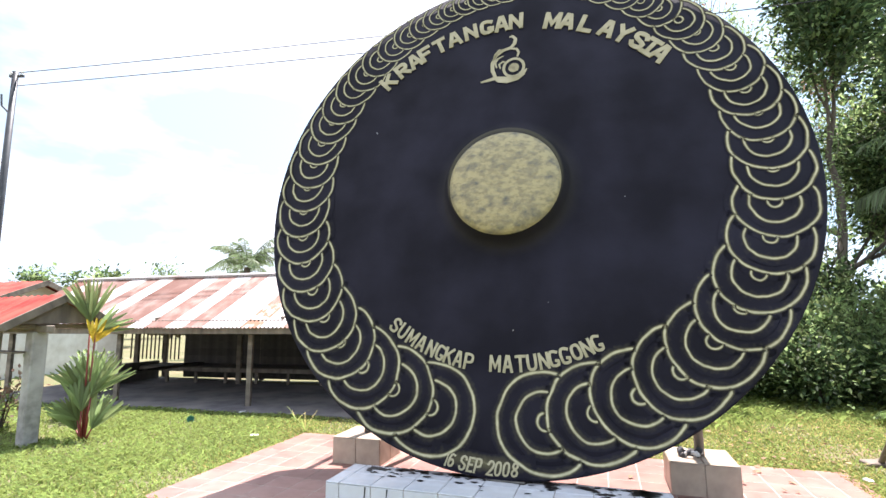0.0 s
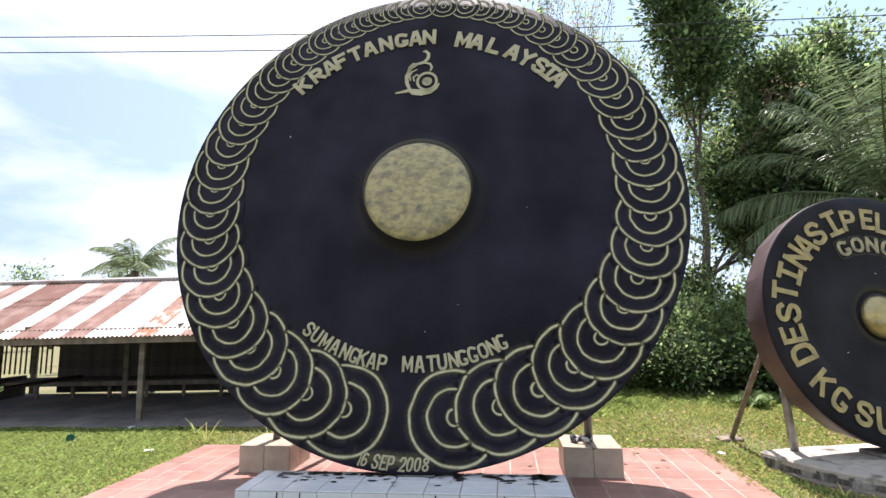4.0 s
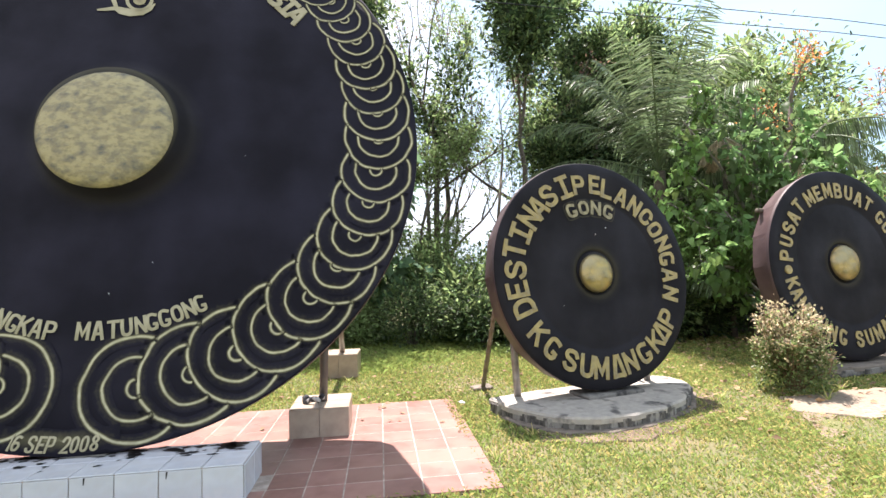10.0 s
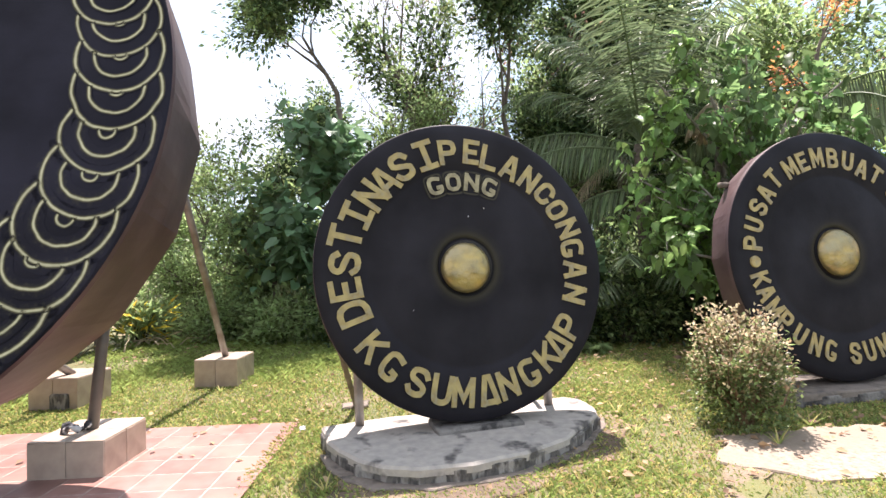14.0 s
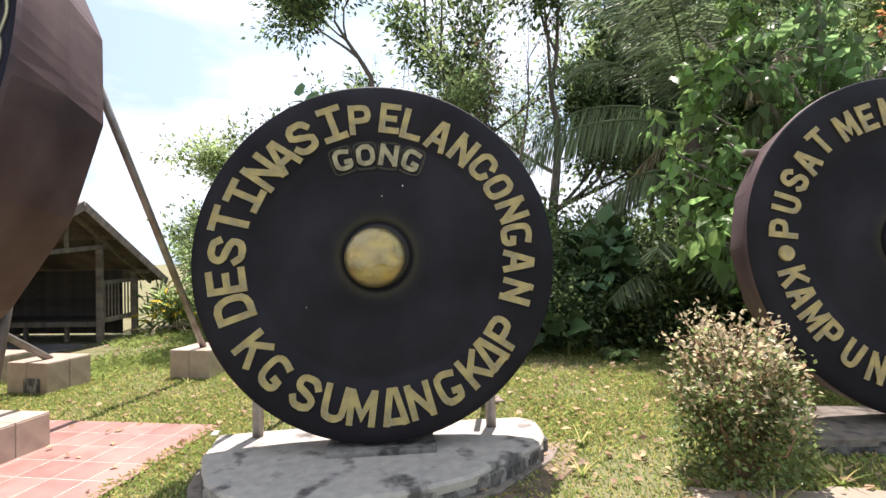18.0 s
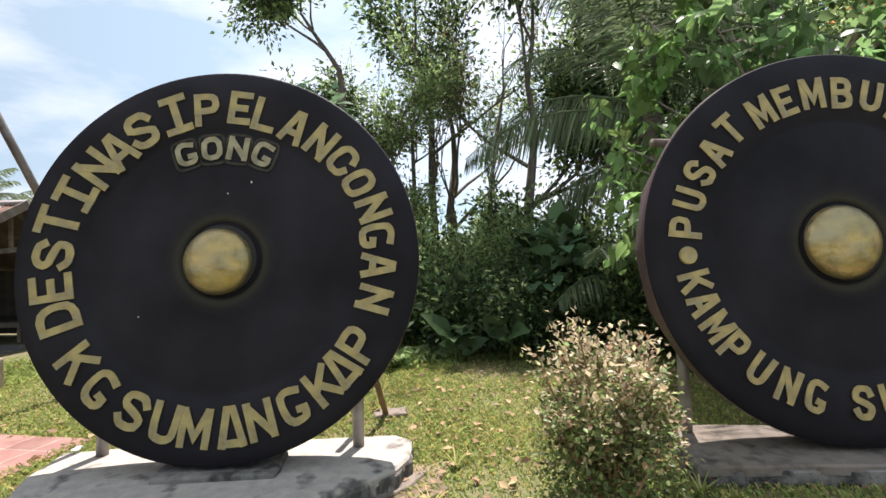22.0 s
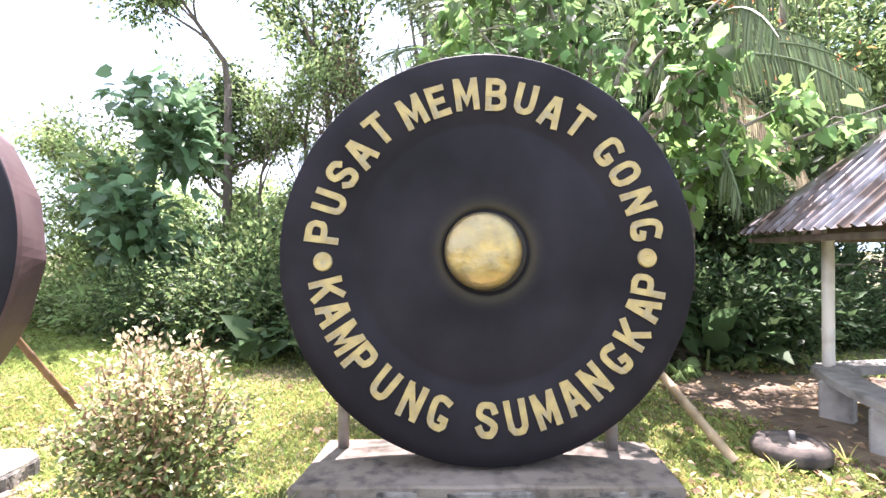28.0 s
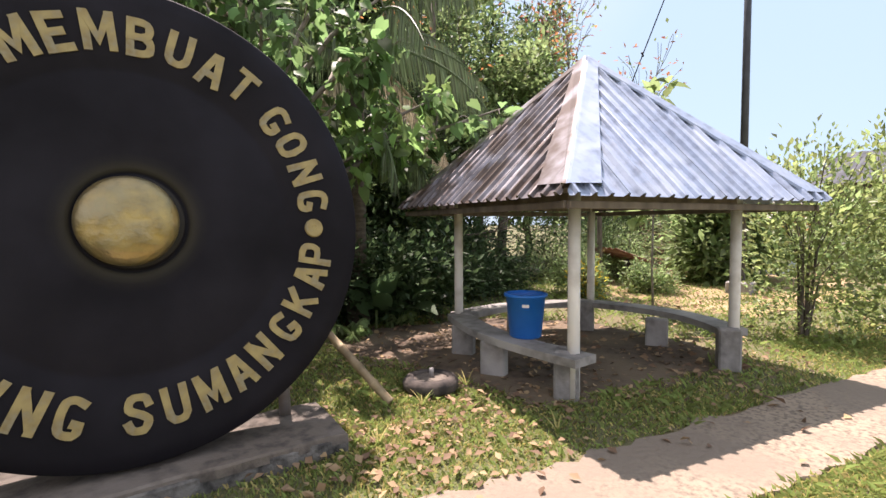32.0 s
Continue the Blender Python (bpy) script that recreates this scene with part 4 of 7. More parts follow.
ring_text(third_gong, C3, "PUSATMEMBUATGONG", (1.16, 1.16, 1.16, 1.14, 1.17, 1.14, 1.14, 1.15, 1.14, 1.14, 1.12, 1.15, 1.13, 1.13, 1.13, 1.13), (173.1, 162.4, 151.7, 141.5, 130.9, 117.4, 107.3, 96.7, 85.9, 75.0, 64.3, 54.1, 39.0, 29.1, 18.2, 7.4), False, M_letter, 0.24, 0.155, 0.046, 10)
ring_text(third_gong, C3, "KAMPUNGSUMANGKAP", 1.145, (-166.6, -158.1, -148.6, -139.4, -127.9, -116.8, -106.9, -90.7, -80.6, -70.3, -60.3, -50.8, -40.4, -30.4, -20.5, -12.3), True, M_letter, 0.24, 0.148, 0.045, 11)
for a, rad in ((-176.5, 1.15), (-2.6, 1.12)):
    d = Mesher().lathe([(0, -0.013), (0.014, -0.009), (0.022, -0.013), (0.062, -0.012), (0.068, 0.002)], 24)
    d.v = [(x + rad * math.cos(radians(a)), y - 0.004, z + R3 + rad * math.sin(radians(a))) for x, y, z in d.v]
    part("dot", d, M_letter, third_gong, "round gold dot")

# ---- supports of the great gong ----
base = thing("gong_base", COURT, "long low base of white glazed tiles smeared with black paint", "base")
part("core", Mesher().box((-0.04, -0.30, 0.135), (2.79, 0.52, 0.27), 0.004), M_grout, base, "grey mortar core")
part("foot_block", Mesher().box((0.05, -0.12, 0.283), (0.34, 0.10, 0.026), 0.006), M_darkedge, base, "thin concrete packing under the gong")
edges = [-1.44, -1.31] + [-1.31 + 0.2975 * k for k in range(1, 9)] + [1.36]
tile_cache = {}


def tile(parent, size, material, m, chamfer=0.004, name="tile"):
    key = (tuple(round(s, 4) for s in size), material.name, name)
    if key not in tile_cache:
        tile_cache[key] = Mesher().box((0, 0, 0), size, chamfer).mesh(name, material)
    return part(name, tile_cache[key], material, parent, at=m)


for a, b in zip(edges, edges[1:]):
    tile(base, (b - a - 0.006, 0.012, 0.262), M_wtile, pose((a + b) / 2, -0.565, 0.137))
    for w0, w1 in ((-0.57, -0.285), (-0.279, -0.04)):
        tile(base, (b - a - 0.006, w1 - w0, 0.012), M_wtile, pose((a + b) / 2, (w0 + w1) / 2, 0.277))
for s in (-1, 1):
    for w0, w1 in ((-0.55, -0.285), (-0.279, -0.04)):
        tile(base, (0.012, w1 - w0, 0.262), M_wtile, pose(-0.04 + s * 1.401, (w0 + w1) / 2, 0.137))


def splash(rng, cx, cy, r, k=9):
    """An uneven blot lying flat."""
    pts = []
    for i in range(k):
        a = 2 * math.pi * i / k
        q = r * rng.uniform(0.45, 1.2)
        pts.append((cx + 1.6 * q * math.cos(a), cy + 0.9 * q * math.sin(a)))
    return pts


rng = random.Random(11)
for i in range(120):
    u = rng.uniform(-1.3, 1.3)
    w = -0.05 - abs(rng.gauss(0, 0.13))
    if w < -0.53:
        continue
    b = Mesher()
    pts = splash(rng, u, w, rng.uniform(0.008, 0.035) * (1.6 if w > -0.16 else 1.0), 13)
    b.add([(x, y, 0.2862) for x, y in pts], [tuple(range(len(pts)))])
    part("paint_blot", b, M_drip, base, "dried black paint blot")
for u, h in ((-1.06, 0.19), (0.28, 0.05), (-0.86, 0.07), (0.83, 0.05)):
    b = Mesher()
    b.add([(u - 0.006, -0.5735, 0.268), (u + 0.008, -0.5735, 0.268), (u + 0.004 - h * 0.1, -0.5735, 0.268 - h), (u - 0.002 - h * 0.1, -0.5735, 0.268 - h)], [(0, 1, 2, 3)])
    part("paint_drip", b, M_drip, base, "thin black paint run")


def pedestal(m, h, label, cols=2):
    p = thing("pedestal", m, label, "pedestal", "tiled pedestals")
    w = 0.60
    part("core", Mesher().box((0, 0, h / 2 - 0.005), (w - 0.02, w - 0.02, h - 0.01), 0.004), M_grout, p)
    t = w / 2
    for i in (-0.5, 0.5):
        for s in (-1, 1):
            tile(p, (t - 0.006, 0.012, h - 0.012), M_btile, pose(i * t, s * (w / 2 - 0.006), h / 2))
            tile(p, (0.012, t - 0.014, h - 0.012), M_btile, pose(s * (w / 2 - 0.006), i * (t - 0.006), h / 2))
        for j in (-0.5, 0.5):
            tile(p, (t - 0.006, t - 0.006, 0.012), M_btile, pose(i * t, j * t, h))
    return p


PEDS = [((1.74, 1.08), 0.30), ((-1.86, 1.08), 0.30), ((1.71, 4.01), 0.38), ((0.14, 3.16), 0.38), ((-0.98, 3.38), 0.38), ((-2.2, 3.9), 0.38)]
for (u, w), h in PEDS:
    ped = pedestal(COURT @ pose(u, w, 0, 0, 0, -3 if w > 2 else 0), h, "square pedestal of beige glazed tiles carrying a gong strut" if w > 2 else "square pedestal of beige glazed tiles on the court")
    if (u, w) == (0.14, 3.16):
        part("broken_corner", Mesher().prism(ragged([(-0.02, -0.325), (0.2, -0.325), (0.2, -0.29), (-0.02, -0.29)], 0.008, 0.05, 44), 0.0, 0.2, 0.02), M_crust, ped, "dark crumbling core where a tile has broken off")


def rod(name, p, q, r, material, label, category, group="", n=10):
    p, q = Vector(p), Vector(q)
    b = Mesher().tube([(0, 0, 0), (q - p) * 0.5, q - p], r, n)
    return solid(name, b, material, label, category, group=group, smooth=True, at=Matrix.Translation(p))


def on_court(u, w, z):
    return COURT @ Vector((u, w, z))


rod("steel_post", on_court(1.75, 1.09, 0.30), on_court(1.78, 1.33, 1.75), 0.045, M_darkpipe, "dark steel pipe post behind the giant gong", "post", "gong struts")
rod("steel_post", on_court(-1.86, 1.09, 0.30), on_court(-1.88, 1.33, 1.75), 0.045, M_darkpipe, "dark steel pipe post behind the giant gong", "post", "gong struts")
rod("strut", (3.39, 7.82, 0.38), (2.75, 5.62, 4.35), 0.044, M_pipe, "long grey steel strut propping the giant gong", "strut", "gong struts")
rod("strut", on_court(0.18, 3.12, 0.38), on_court(-0.28, 1.25, 1.9), 0.045, M_pipe, "short grey steel strut propping the giant gong", "strut", "gong struts")
rod("strut", on_court(-0.98, 3.30, 0.38), on_court(-1.5, 1.2, 2.2), 0.045, M_pipe, "grey steel strut propping the giant gong", "strut", "gong struts")
rod("strut", on_court(-2.2, 3.84, 0.38), on_court(-2.2, 1.6, 4.2), 0.042, M_pipe, "long grey steel strut propping the giant gong", "strut", "gong struts")
rag = Mesher()
rag.tube([(0.10 * math.cos(a), 0.055 * math.sin(a), 0.03 + 0.03 * math.sin(3 * a)) for a in np.linspace(0, 5.4, 16)], [0.012 + 0.018 * abs(math.sin(k)) for k in range(16)], 6)
solid("rag", rag, M_rag, "crumpled striped rag at the foot of a post", "rag", smooth=True, at=COURT @ pose(1.66, 1.02, 0.31))

# ---- slabs and posts of the lesser gongs ----
SLAB2 = [(4.40, 4.76), (4.40, 4.35), (4.45, 4.12), (4.56, 3.86), (4.72, 3.66), (4.95, 3.52), (5.34, 3.44), (5.79, 3.45), (6.25, 3.59), (6.62, 3.80), (6.90, 4.02), (7.0, 4.2), (7.03, 4.52), (6.92, 4.62), (6.3, 4.68), (5.6, 4.74), (4.9, 4.78)]
slab = thing("gong_slab", pose(0, 0, 0), "thick pale concrete slab with a rounded crumbling front", "slab")
part("top", Mesher().prism(ragged(SLAB2, 0.012, 0.16, 21), 0.08, 0.15, 0.02), M_slab, slab, "pale trowelled top")
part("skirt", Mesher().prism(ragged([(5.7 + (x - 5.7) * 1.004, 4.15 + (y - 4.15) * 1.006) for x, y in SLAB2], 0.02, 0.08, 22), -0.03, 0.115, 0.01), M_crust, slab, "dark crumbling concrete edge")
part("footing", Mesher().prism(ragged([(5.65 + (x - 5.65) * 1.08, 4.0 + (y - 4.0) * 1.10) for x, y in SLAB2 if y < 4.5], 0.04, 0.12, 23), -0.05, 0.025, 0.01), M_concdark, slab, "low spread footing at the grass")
part("plinth", Mesher().prism(ragged([(5.30, 4.06), (6.10, 4.0), (6.12, 4.38), (5.32, 4.44)], 0.012, 0.12, 24), 0.13, 0.19, 0.015), M_darkedge, slab, "low dark concrete plinth under the gong")
SLAB3 = [(8.90, 3.70), (11.36, 3.28), (11.52, 3.98), (9.10, 4.46)]
slab_b = thing("gong_slab", pose(0, 0, 0), "low rectangular concrete slab, weathered grey and black-stained", "slab")
part("top", Mesher().prism(ragged(SLAB3, 0.012, 0.2, 31), 0.06, 0.13, 0.015), M_blotched, slab_b, "stained top")
part("skirt", Mesher().prism(ragged([(10.2 + (x - 10.2) * 1.002, 3.87 + (y - 3.87) * 1.005) for x, y in SLAB3], 0.016, 0.1, 32), -0.03, 0.095, 0.01), M_darkedge, slab_b, "dark mottled edge")
for x, y, z, top, lean in ((4.73, 4.66, 0.15, 1.2, 0.08), (6.63, 4.46, 0.15, 1.2, 0.08), (9.22, 4.29, 0.13, 1.2, 0.06), (11.20, 3.90, 0.13, 1.2, 0.06)):
    rod("steel_post", (x, y, z), (x, y + lean, top), 0.044, M_pipe, "grey galvanised pipe post holding a gong", "post", "gong posts")
def bamboo(p, q, r, material, label):
    """A bamboo pole with swollen nodes."""
    p, q = Vector(p), Vector(q)
    n = max(2, int((q - p).length / 0.21))
    pts, rad = [], []
    for k in range(n):
        for t, s in ((0.0, 1.12), (0.05, 1.16), (0.09, 0.98), (0.5, 0.94), (0.95, 1.0)):
            pts.append((q - p) * ((k + t) / n))
            rad.append(r * s * (1.06 - 0.12 * k / n))
    return solid("bamboo_prop", Mesher().tube(pts, rad, 10), material, label, "prop", group="bamboo props", smooth=True, at=Matrix.Translation(p))


bamboo((4.90, 5.80, 0), (4.48, 4.70, 1.2), 0.030, M_bamboo_grey, "grey-brown bamboo prop leaning on a gong")
bamboo((6.86, 5.58, 0), (6.62, 4.72, 1.15), 0.028, M_bamboo, "brown bamboo prop leaning on a gong")
bamboo((12.10, 3.74, 0.03), (11.72, 4.42, 0.78), 0.038, M_bamboo_pale, "pale bamboo pole lying against a gong")
rod("timber_peg", (9.06, 4.40, 2.46), (9.42, 4.46, 2.47), 0.036, M_timber, "stub of a round timber sticking out behind a gong", "peg")
for x, y in ((4.90, 5.82), (6.90, 5.62)):
    solid("stone", Mesher().prism(ragged([(x - 0.16, y - 0.1), (x + 0.15, y - 0.12), (x + 0.17, y + 0.1), (x - 0.14, y + 0.11)], 0.03, 0.1, int(x * 10)), -0.02, 0.03, 0.012), M_concdark, "flat grey stone in the grass under a prop", "stone", group="stones")

# ---- shelter ----
GZ = Vector((14.72, 3.35, 0))


def gz(ang, r, z):
    a = radians(ang)
    return GZ + Vector((r * math.cos(a), r * math.sin(a), z))


ANG = {"front": -154, "right": -64, "back": 26, "left": 116}
shelter = thing("shelter", pose(0, 0, 0), "open shelter with cream posts and ribbed blue metal roof", "shelter")
for nm, a in ANG.items():
    p = gz(a, 1.56, 0)
    post = part("post", Mesher().tube([p, p + Vector((0, 0, 1.86))], 0.055, 16), M_cream, shelter, "round cream-painted post", smooth=True)
    part("plinth", Mesher().box((0, 0, 0), (0.22, 0.22, 0.47), 0.02), M_conc, shelter, "rough concrete plinth round a post", at=Matrix.Translation(p + (gz(a + (90 if nm in ("back",) else -90), 1.56, 0) - p).normalized() * 0.085 + Vector((0, 0, 0.215))) @ pose(0, 0, 0, 0, 0, a))
EAVE, RO, APEX = 1.78, 2.36, 3.42
apex = GZ + Vector((0, 0, APEX))
order = ["front", "right", "back", "left"]
for i, nm in enumerate(order):
    a0, a1 = ANG[nm], ANG[order[(i + 1) % 4]]
    c0, c1 = gz(a0, RO, EAVE), gz(a1, RO, EAVE)
    side = (c1 - c0).normalized()
    mid = (c0 + c1) / 2
    up = (apex - mid).normalized()
    nrm = side.cross(up)
    L = (c1 - c0).length
    Hs = (apex - mid).length
    sheets = 6
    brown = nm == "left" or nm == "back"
    sw = L / sheets
    for k in range(sheets):
        b = Mesher()
        nn = 48
        row = []
        for j in range(nn + 1):
            x = -L / 2 + sw * (k + j / nn)
            ymax = max(0.0, Hs * (1 - abs(x) / (L / 2)))
            ph = (x * 6.2) % 1.0
            rib = 0.036 if ph < 0.18 else (0.036 * (0.25 - ph) / 0.07 if ph < 0.25 else (0.036 * (ph - 0.93) / 0.07 if ph > 0.93 else 0.0))
            for y in (0.0, ymax):
                b.v.append(tuple(mid + side * x + up * (y - 0.03 * (y == 0)) + nrm * (rib + 0.03 + 0.004 * (k % 2))))
        for j in range(nn):
            a = 2 * j
            b.f.append((a, a + 2, a + 3, a + 1))
        part("roof_sheet", b, M_brownroof if brown else M_blueroof, shelter, "weathered brown ribbed sheet with painted sky sheen" if brown else "pale blue ribbed sheet")
    for e0, e1, s in ((c0 - Vector((0, 0, 0.06)), c1 - Vector((0, 0, 0.06)), 0.05),):
        d = e1 - e0
        b = Mesher().box((0, 0, 0), (d.length - 0.06, 0.035, 0.06), 0.006)
        part("fascia", b, M_timber, shelter, "grey timber eaves board", at=Matrix.Translation((e0 + e1) / 2 - (mid - GZ).normalized() * 0.0 + (Vector((GZ.x, GZ.y, EAVE)) - mid).normalized() * 0.08) @ pose(0, 0, 0, 0, 0, math.degrees(math.atan2(d.y, d.x))))
    p0, p1 = gz(a0, 1.56, 1.80), gz(a1, 1.56, 1.80)
    d = p1 - p0
    part("beam", Mesher().box((0, 0, 0), (d.length, 0.06, 0.10), 0.006), M_timber, shelter, at=Matrix.Translation((p0 + p1) / 2) @ pose(0, 0, 0, 0, 0, math.degrees(math.atan2(d.y, d.x))))
    hip = Mesher()
    tip = apex + Vector((0, 0, 0.07))
    low = c0 + Vector((0, 0, 0.045))
    ax = (tip - low).normalized()
    out2 = Vector((0, 0, 1)).cross(ax).normalized()
    for sgn, face_of in ((1, order[i - 1]), (-1, nm)):
        hip = Mesher()
        along = (gz(ANG[order[i - 1]], RO, EAVE) - c0).normalized() if sgn > 0 else side
        for s, dz in ((0.0, 0.045), (0.04, 0.05), (0.34, 0.058), (0.345, 0.025)):
            hip.v.append(tuple(low + along * s + Vector((0, 0, dz))))
        for s, dz in ((0.0, 0.03), (0.03, 0.022), (0.125, -0.05), (0.13, -0.075)):
            hip.v.append(tuple(tip + out2 * sgn * s + Vector((0, 0, dz))))
        hip.f = [(k, k + 1, k + 5, k + 4) for k in range(3)]
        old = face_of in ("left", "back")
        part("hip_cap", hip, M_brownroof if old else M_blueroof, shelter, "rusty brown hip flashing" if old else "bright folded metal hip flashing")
    part("rafter", Mesher().tube([c0 - Vector((0, 0, 0.04)) + ax * 0.15, apex - Vector((0, 0, 0.08))], 0.03, 4), M_timber, shelter)


def bench(pts, label, legs):
    ob = thing("bench", pose(0, 0, 0), label, "bench", "concrete benches")
    b = Mesher()
    n = len(pts)
    for i, p in enumerate(pts):
        p = Vector((*p, 0))
        d = (Vector((*pts[min(i + 1, n - 1)], 0)) - Vector((*pts[max(i - 1, 0)], 0))).normalized()
        s = Vector((-d.y, d.x, 0)) * 0.15
        for sg, z in ((-1, 0.355), (1, 0.355), (1, 0.423), (0.97, 0.43), (-0.97, 0.43), (-1, 0.423)):
            b.v.append(tuple(p + s * sg + Vector((0, 0, z))))
    for i in range(n - 1):
        for k in range(6):
            k2 = (k + 1) % 6
            b.f.append((i * 6 + k, i * 6 + k2, (i + 1) * 6 + k2, (i + 1) * 6 + k))
    b.f += [tuple(range(6))[::-1], tuple((n - 1) * 6 + k for k in range(6))]
    part("seat", b, M_conc, ob, "worn concrete seat slab")
    for x, y, a in legs:
        part("leg", Mesher().box((0, 0, 0.178), (0.27, 0.15, 0.39), 0.02), M_conc, ob, "rough concrete leg", at=pose(x, y, -0.01, 0, 0, a))
    return ob


def bow(p, q, out, n=9):
    p, q, out = Vector(p), Vector(q), Vector(out)
    return [tuple(p.lerp(q, t) + out * math.sin(math.pi * t)) for t in np.linspace(0, 1, n)]


F, RR, BK, LF = (gz(ANG[k], 1.56, 0) for k in order)
bench(bow(LF.xy, (F + (F - LF).normalized() * 0.16).xy, (-0.17, 0.08)), "curved grey concrete bench between two shelter posts", [(13.42, 3.66, -70), (13.80, 4.45, -65)])
bench(bow(BK.xy, RR.xy, (0.32, -0.14)), "curved grey concrete bench with leaf litter below", [(15.80, 2.93, -70)])
bench(bow(LF.xy, BK.xy, (0.10, 0.30)), "grey concrete bench at the back of the shelter", [(14.95, 4.55, 20)])

bucket = thing("bucket", pose(13.56, 3.36, 0.43) @ Matrix.Diagonal((1.10, 1.10, 1.03, 1)), "tall blue plastic bucket standing on a concrete bench", "bucket")
part("body", Mesher().lathe([(0, 0.006), (0.135, 0.0), (0.145, 0.012), (0.182, 0.40), (0.20, 0.405), (0.20, 0.43), (0.186, 0.434), (0.178, 0.40), (0.142, 0.025), (0, 0.02)], 40, "z"), M_bucket, bucket, smooth=True)
part("handle", Mesher().tube([(0.192, -0.03, 0.40), (0.235, -0.02, 0.37), (0.24, 0.03, 0.30), (0.205, 0.04, 0.36)], 0.009, 6), M_bucket, bucket, "blue carrying lug", smooth=True)
sticker = Mesher()
for j, z in enumerate((0.315, 0.345)):
    for k in range(5):
        a = radians(206 + k * 5)
        r = 0.147 + 0.037 * z / 0.4 + 0.003
        sticker.v.append((r * math.cos(a), r * math.sin(a), z))
sticker.f = [(k, k + 1, k + 6, k + 5) for k in range(4)]
part("sticker", sticker, M_label, bucket, "small white sticker")

tyre = thing("weighted_tyre", pose(12.62, 3.78, 0) @ Matrix.Diagonal((0.84, 0.84, 0.95, 1)), "old black tyre filled with concrete round a pipe stub", "tyre")
part("tyre", Mesher().lathe([(0.20, 0.0), (0.27, 0.0), (0.315, 0.04), (0.32, 0.10), (0.28, 0.145), (0.21, 0.15), (0.19, 0.12), (0.19, 0.02)], 36, "z"), M_rubber, tyre, smooth=True)
part("filling", Mesher().lathe([(0.205, 0.0), (0.20, 0.125), (0, 0.135)], 28, "z"), M_concdark, tyre, "grey concrete filling")
part("pipe_stub", Mesher().tube([(0.02, 0, 0.1), (0.02, 0.01, 0.22)], 0.028, 10), M_pipe, tyre, smooth=True)

# ---- the long shed ----
E1, F1 = Vector((0.97, -0.243, 0)), Vector((0.243, 0.97, 0))
RIDGE_END = Vector((0.2, 10.62, 0))
SL, ZR = 10.5, 2.70


def sh(along, across, z):
    """A place in the shed: metres from its gable end along the ridge, metres behind the ridge, height."""
    return RIDGE_END - E1 * along + F1 * across + Vector((0, 0, z))


SHM = pose(0, 0, 0, 0, 0, math.degrees(math.atan2(E1.y, E1.x)))
shed = thing("shed", pose(0, 0, 0), "long open timber shed with striped rusty corrugated roof and dim interior", "shed")
nsh = 24
sw = SL / nsh


def roof_sheet(a0, a1, c0, z0, c1, z1, nn=36):
    b = Mesher()
    for j in range(nn + 1):
        a = a0 + (a1 - a0) * j / nn
        rip = 0.015 * math.sin(2 * math.pi * a / 0.085)
        for c, z in ((c0, z0), ((c0 + c1) / 2, (z0 + z1) / 2 - 0.015), (c1, z1)):
            b.v.append(tuple(sh(a, c, z + rip)))
    for j in range(nn):
        for k in range(2):
            i = 3 * j + k
            b.f.append((i, i + 3, i + 4, i + 1))
    return b


for k in range(nsh):
    pale = k in (1, 3, 5, 7, 9, 10, 12, 14, 17, 19, 22)
    lift = 0.006 * (k % 2)
    part("roof_sheet", roof_sheet(-0.35 + k * sw, -0.33 + (k + 1) * sw, 0.05, ZR + lift, -2.18, 1.50 + lift), M_pale if pale else M_flaked if k in (6, 8) else M_rust, shed, "pale bare zinc sheet" if pale else "rusty red-brown zinc sheet")
    part("roof_sheet", roof_sheet(-0.35 + k * sw, -0.33 + (k + 1) * sw, -0.05, ZR + lift, 2.38, 1.17 + lift), M_shadezinc, shed, "weathered zinc sheet in a painted shade tone")
part("ridge_cap", Mesher().tube([sh(-0.36, 0, ZR + 0.01), sh(SL - 0.3, 0, ZR + 0.01)], 0.05, 6), M_pale, shed, "pale ridge capping")


def bar(name, p, q, w, h, material, parent, label=""):
    p, q = Vector(p), Vector(q)
    d = q - p
    m = Matrix.Translation((p + q) / 2) @ d.to_track_quat("X", "Z").to_matrix().to_4x4()
    return part(name, Mesher().box((0, 0, 0), (d.length, w, h), 0.006), material, parent, label, at=m)


for a in (0.1, 1.5, 3.55, 6.65, 9.6):
    bar("post", sh(a, -1.9, 0), sh(a, -1.9, 1.58), 0.09, 0.09, M_timber, shed, "weathered grey post")
for a in (0.05, 2.9, 5.8, 9.0):
    bar("post", sh(a, 0.85, 0), sh(a, 0.85, 2.12), 0.11, 0.11, M_timber, shed, "weathered grey post")
    bar("post", sh(a, 1.85, 0), sh(a, 1.85, 1.4), 0.11, 0.11, M_timber, shed, "weathered grey post")
for c, z in ((-1.9, 1.60), (0.85, 2.12), (1.85, 1.40)):
    bar("beam", sh(-0.3, c, z), sh(SL - 0.4, c, z), 0.07, 0.10, M_timber, shed, "grey wall plate")
bar("eave_board", sh(-0.3, -2.1, 1.44), sh(SL - 0.4, -2.1, 1.44), 0.035, 0.12, M_timber, shed, "brown eave board")
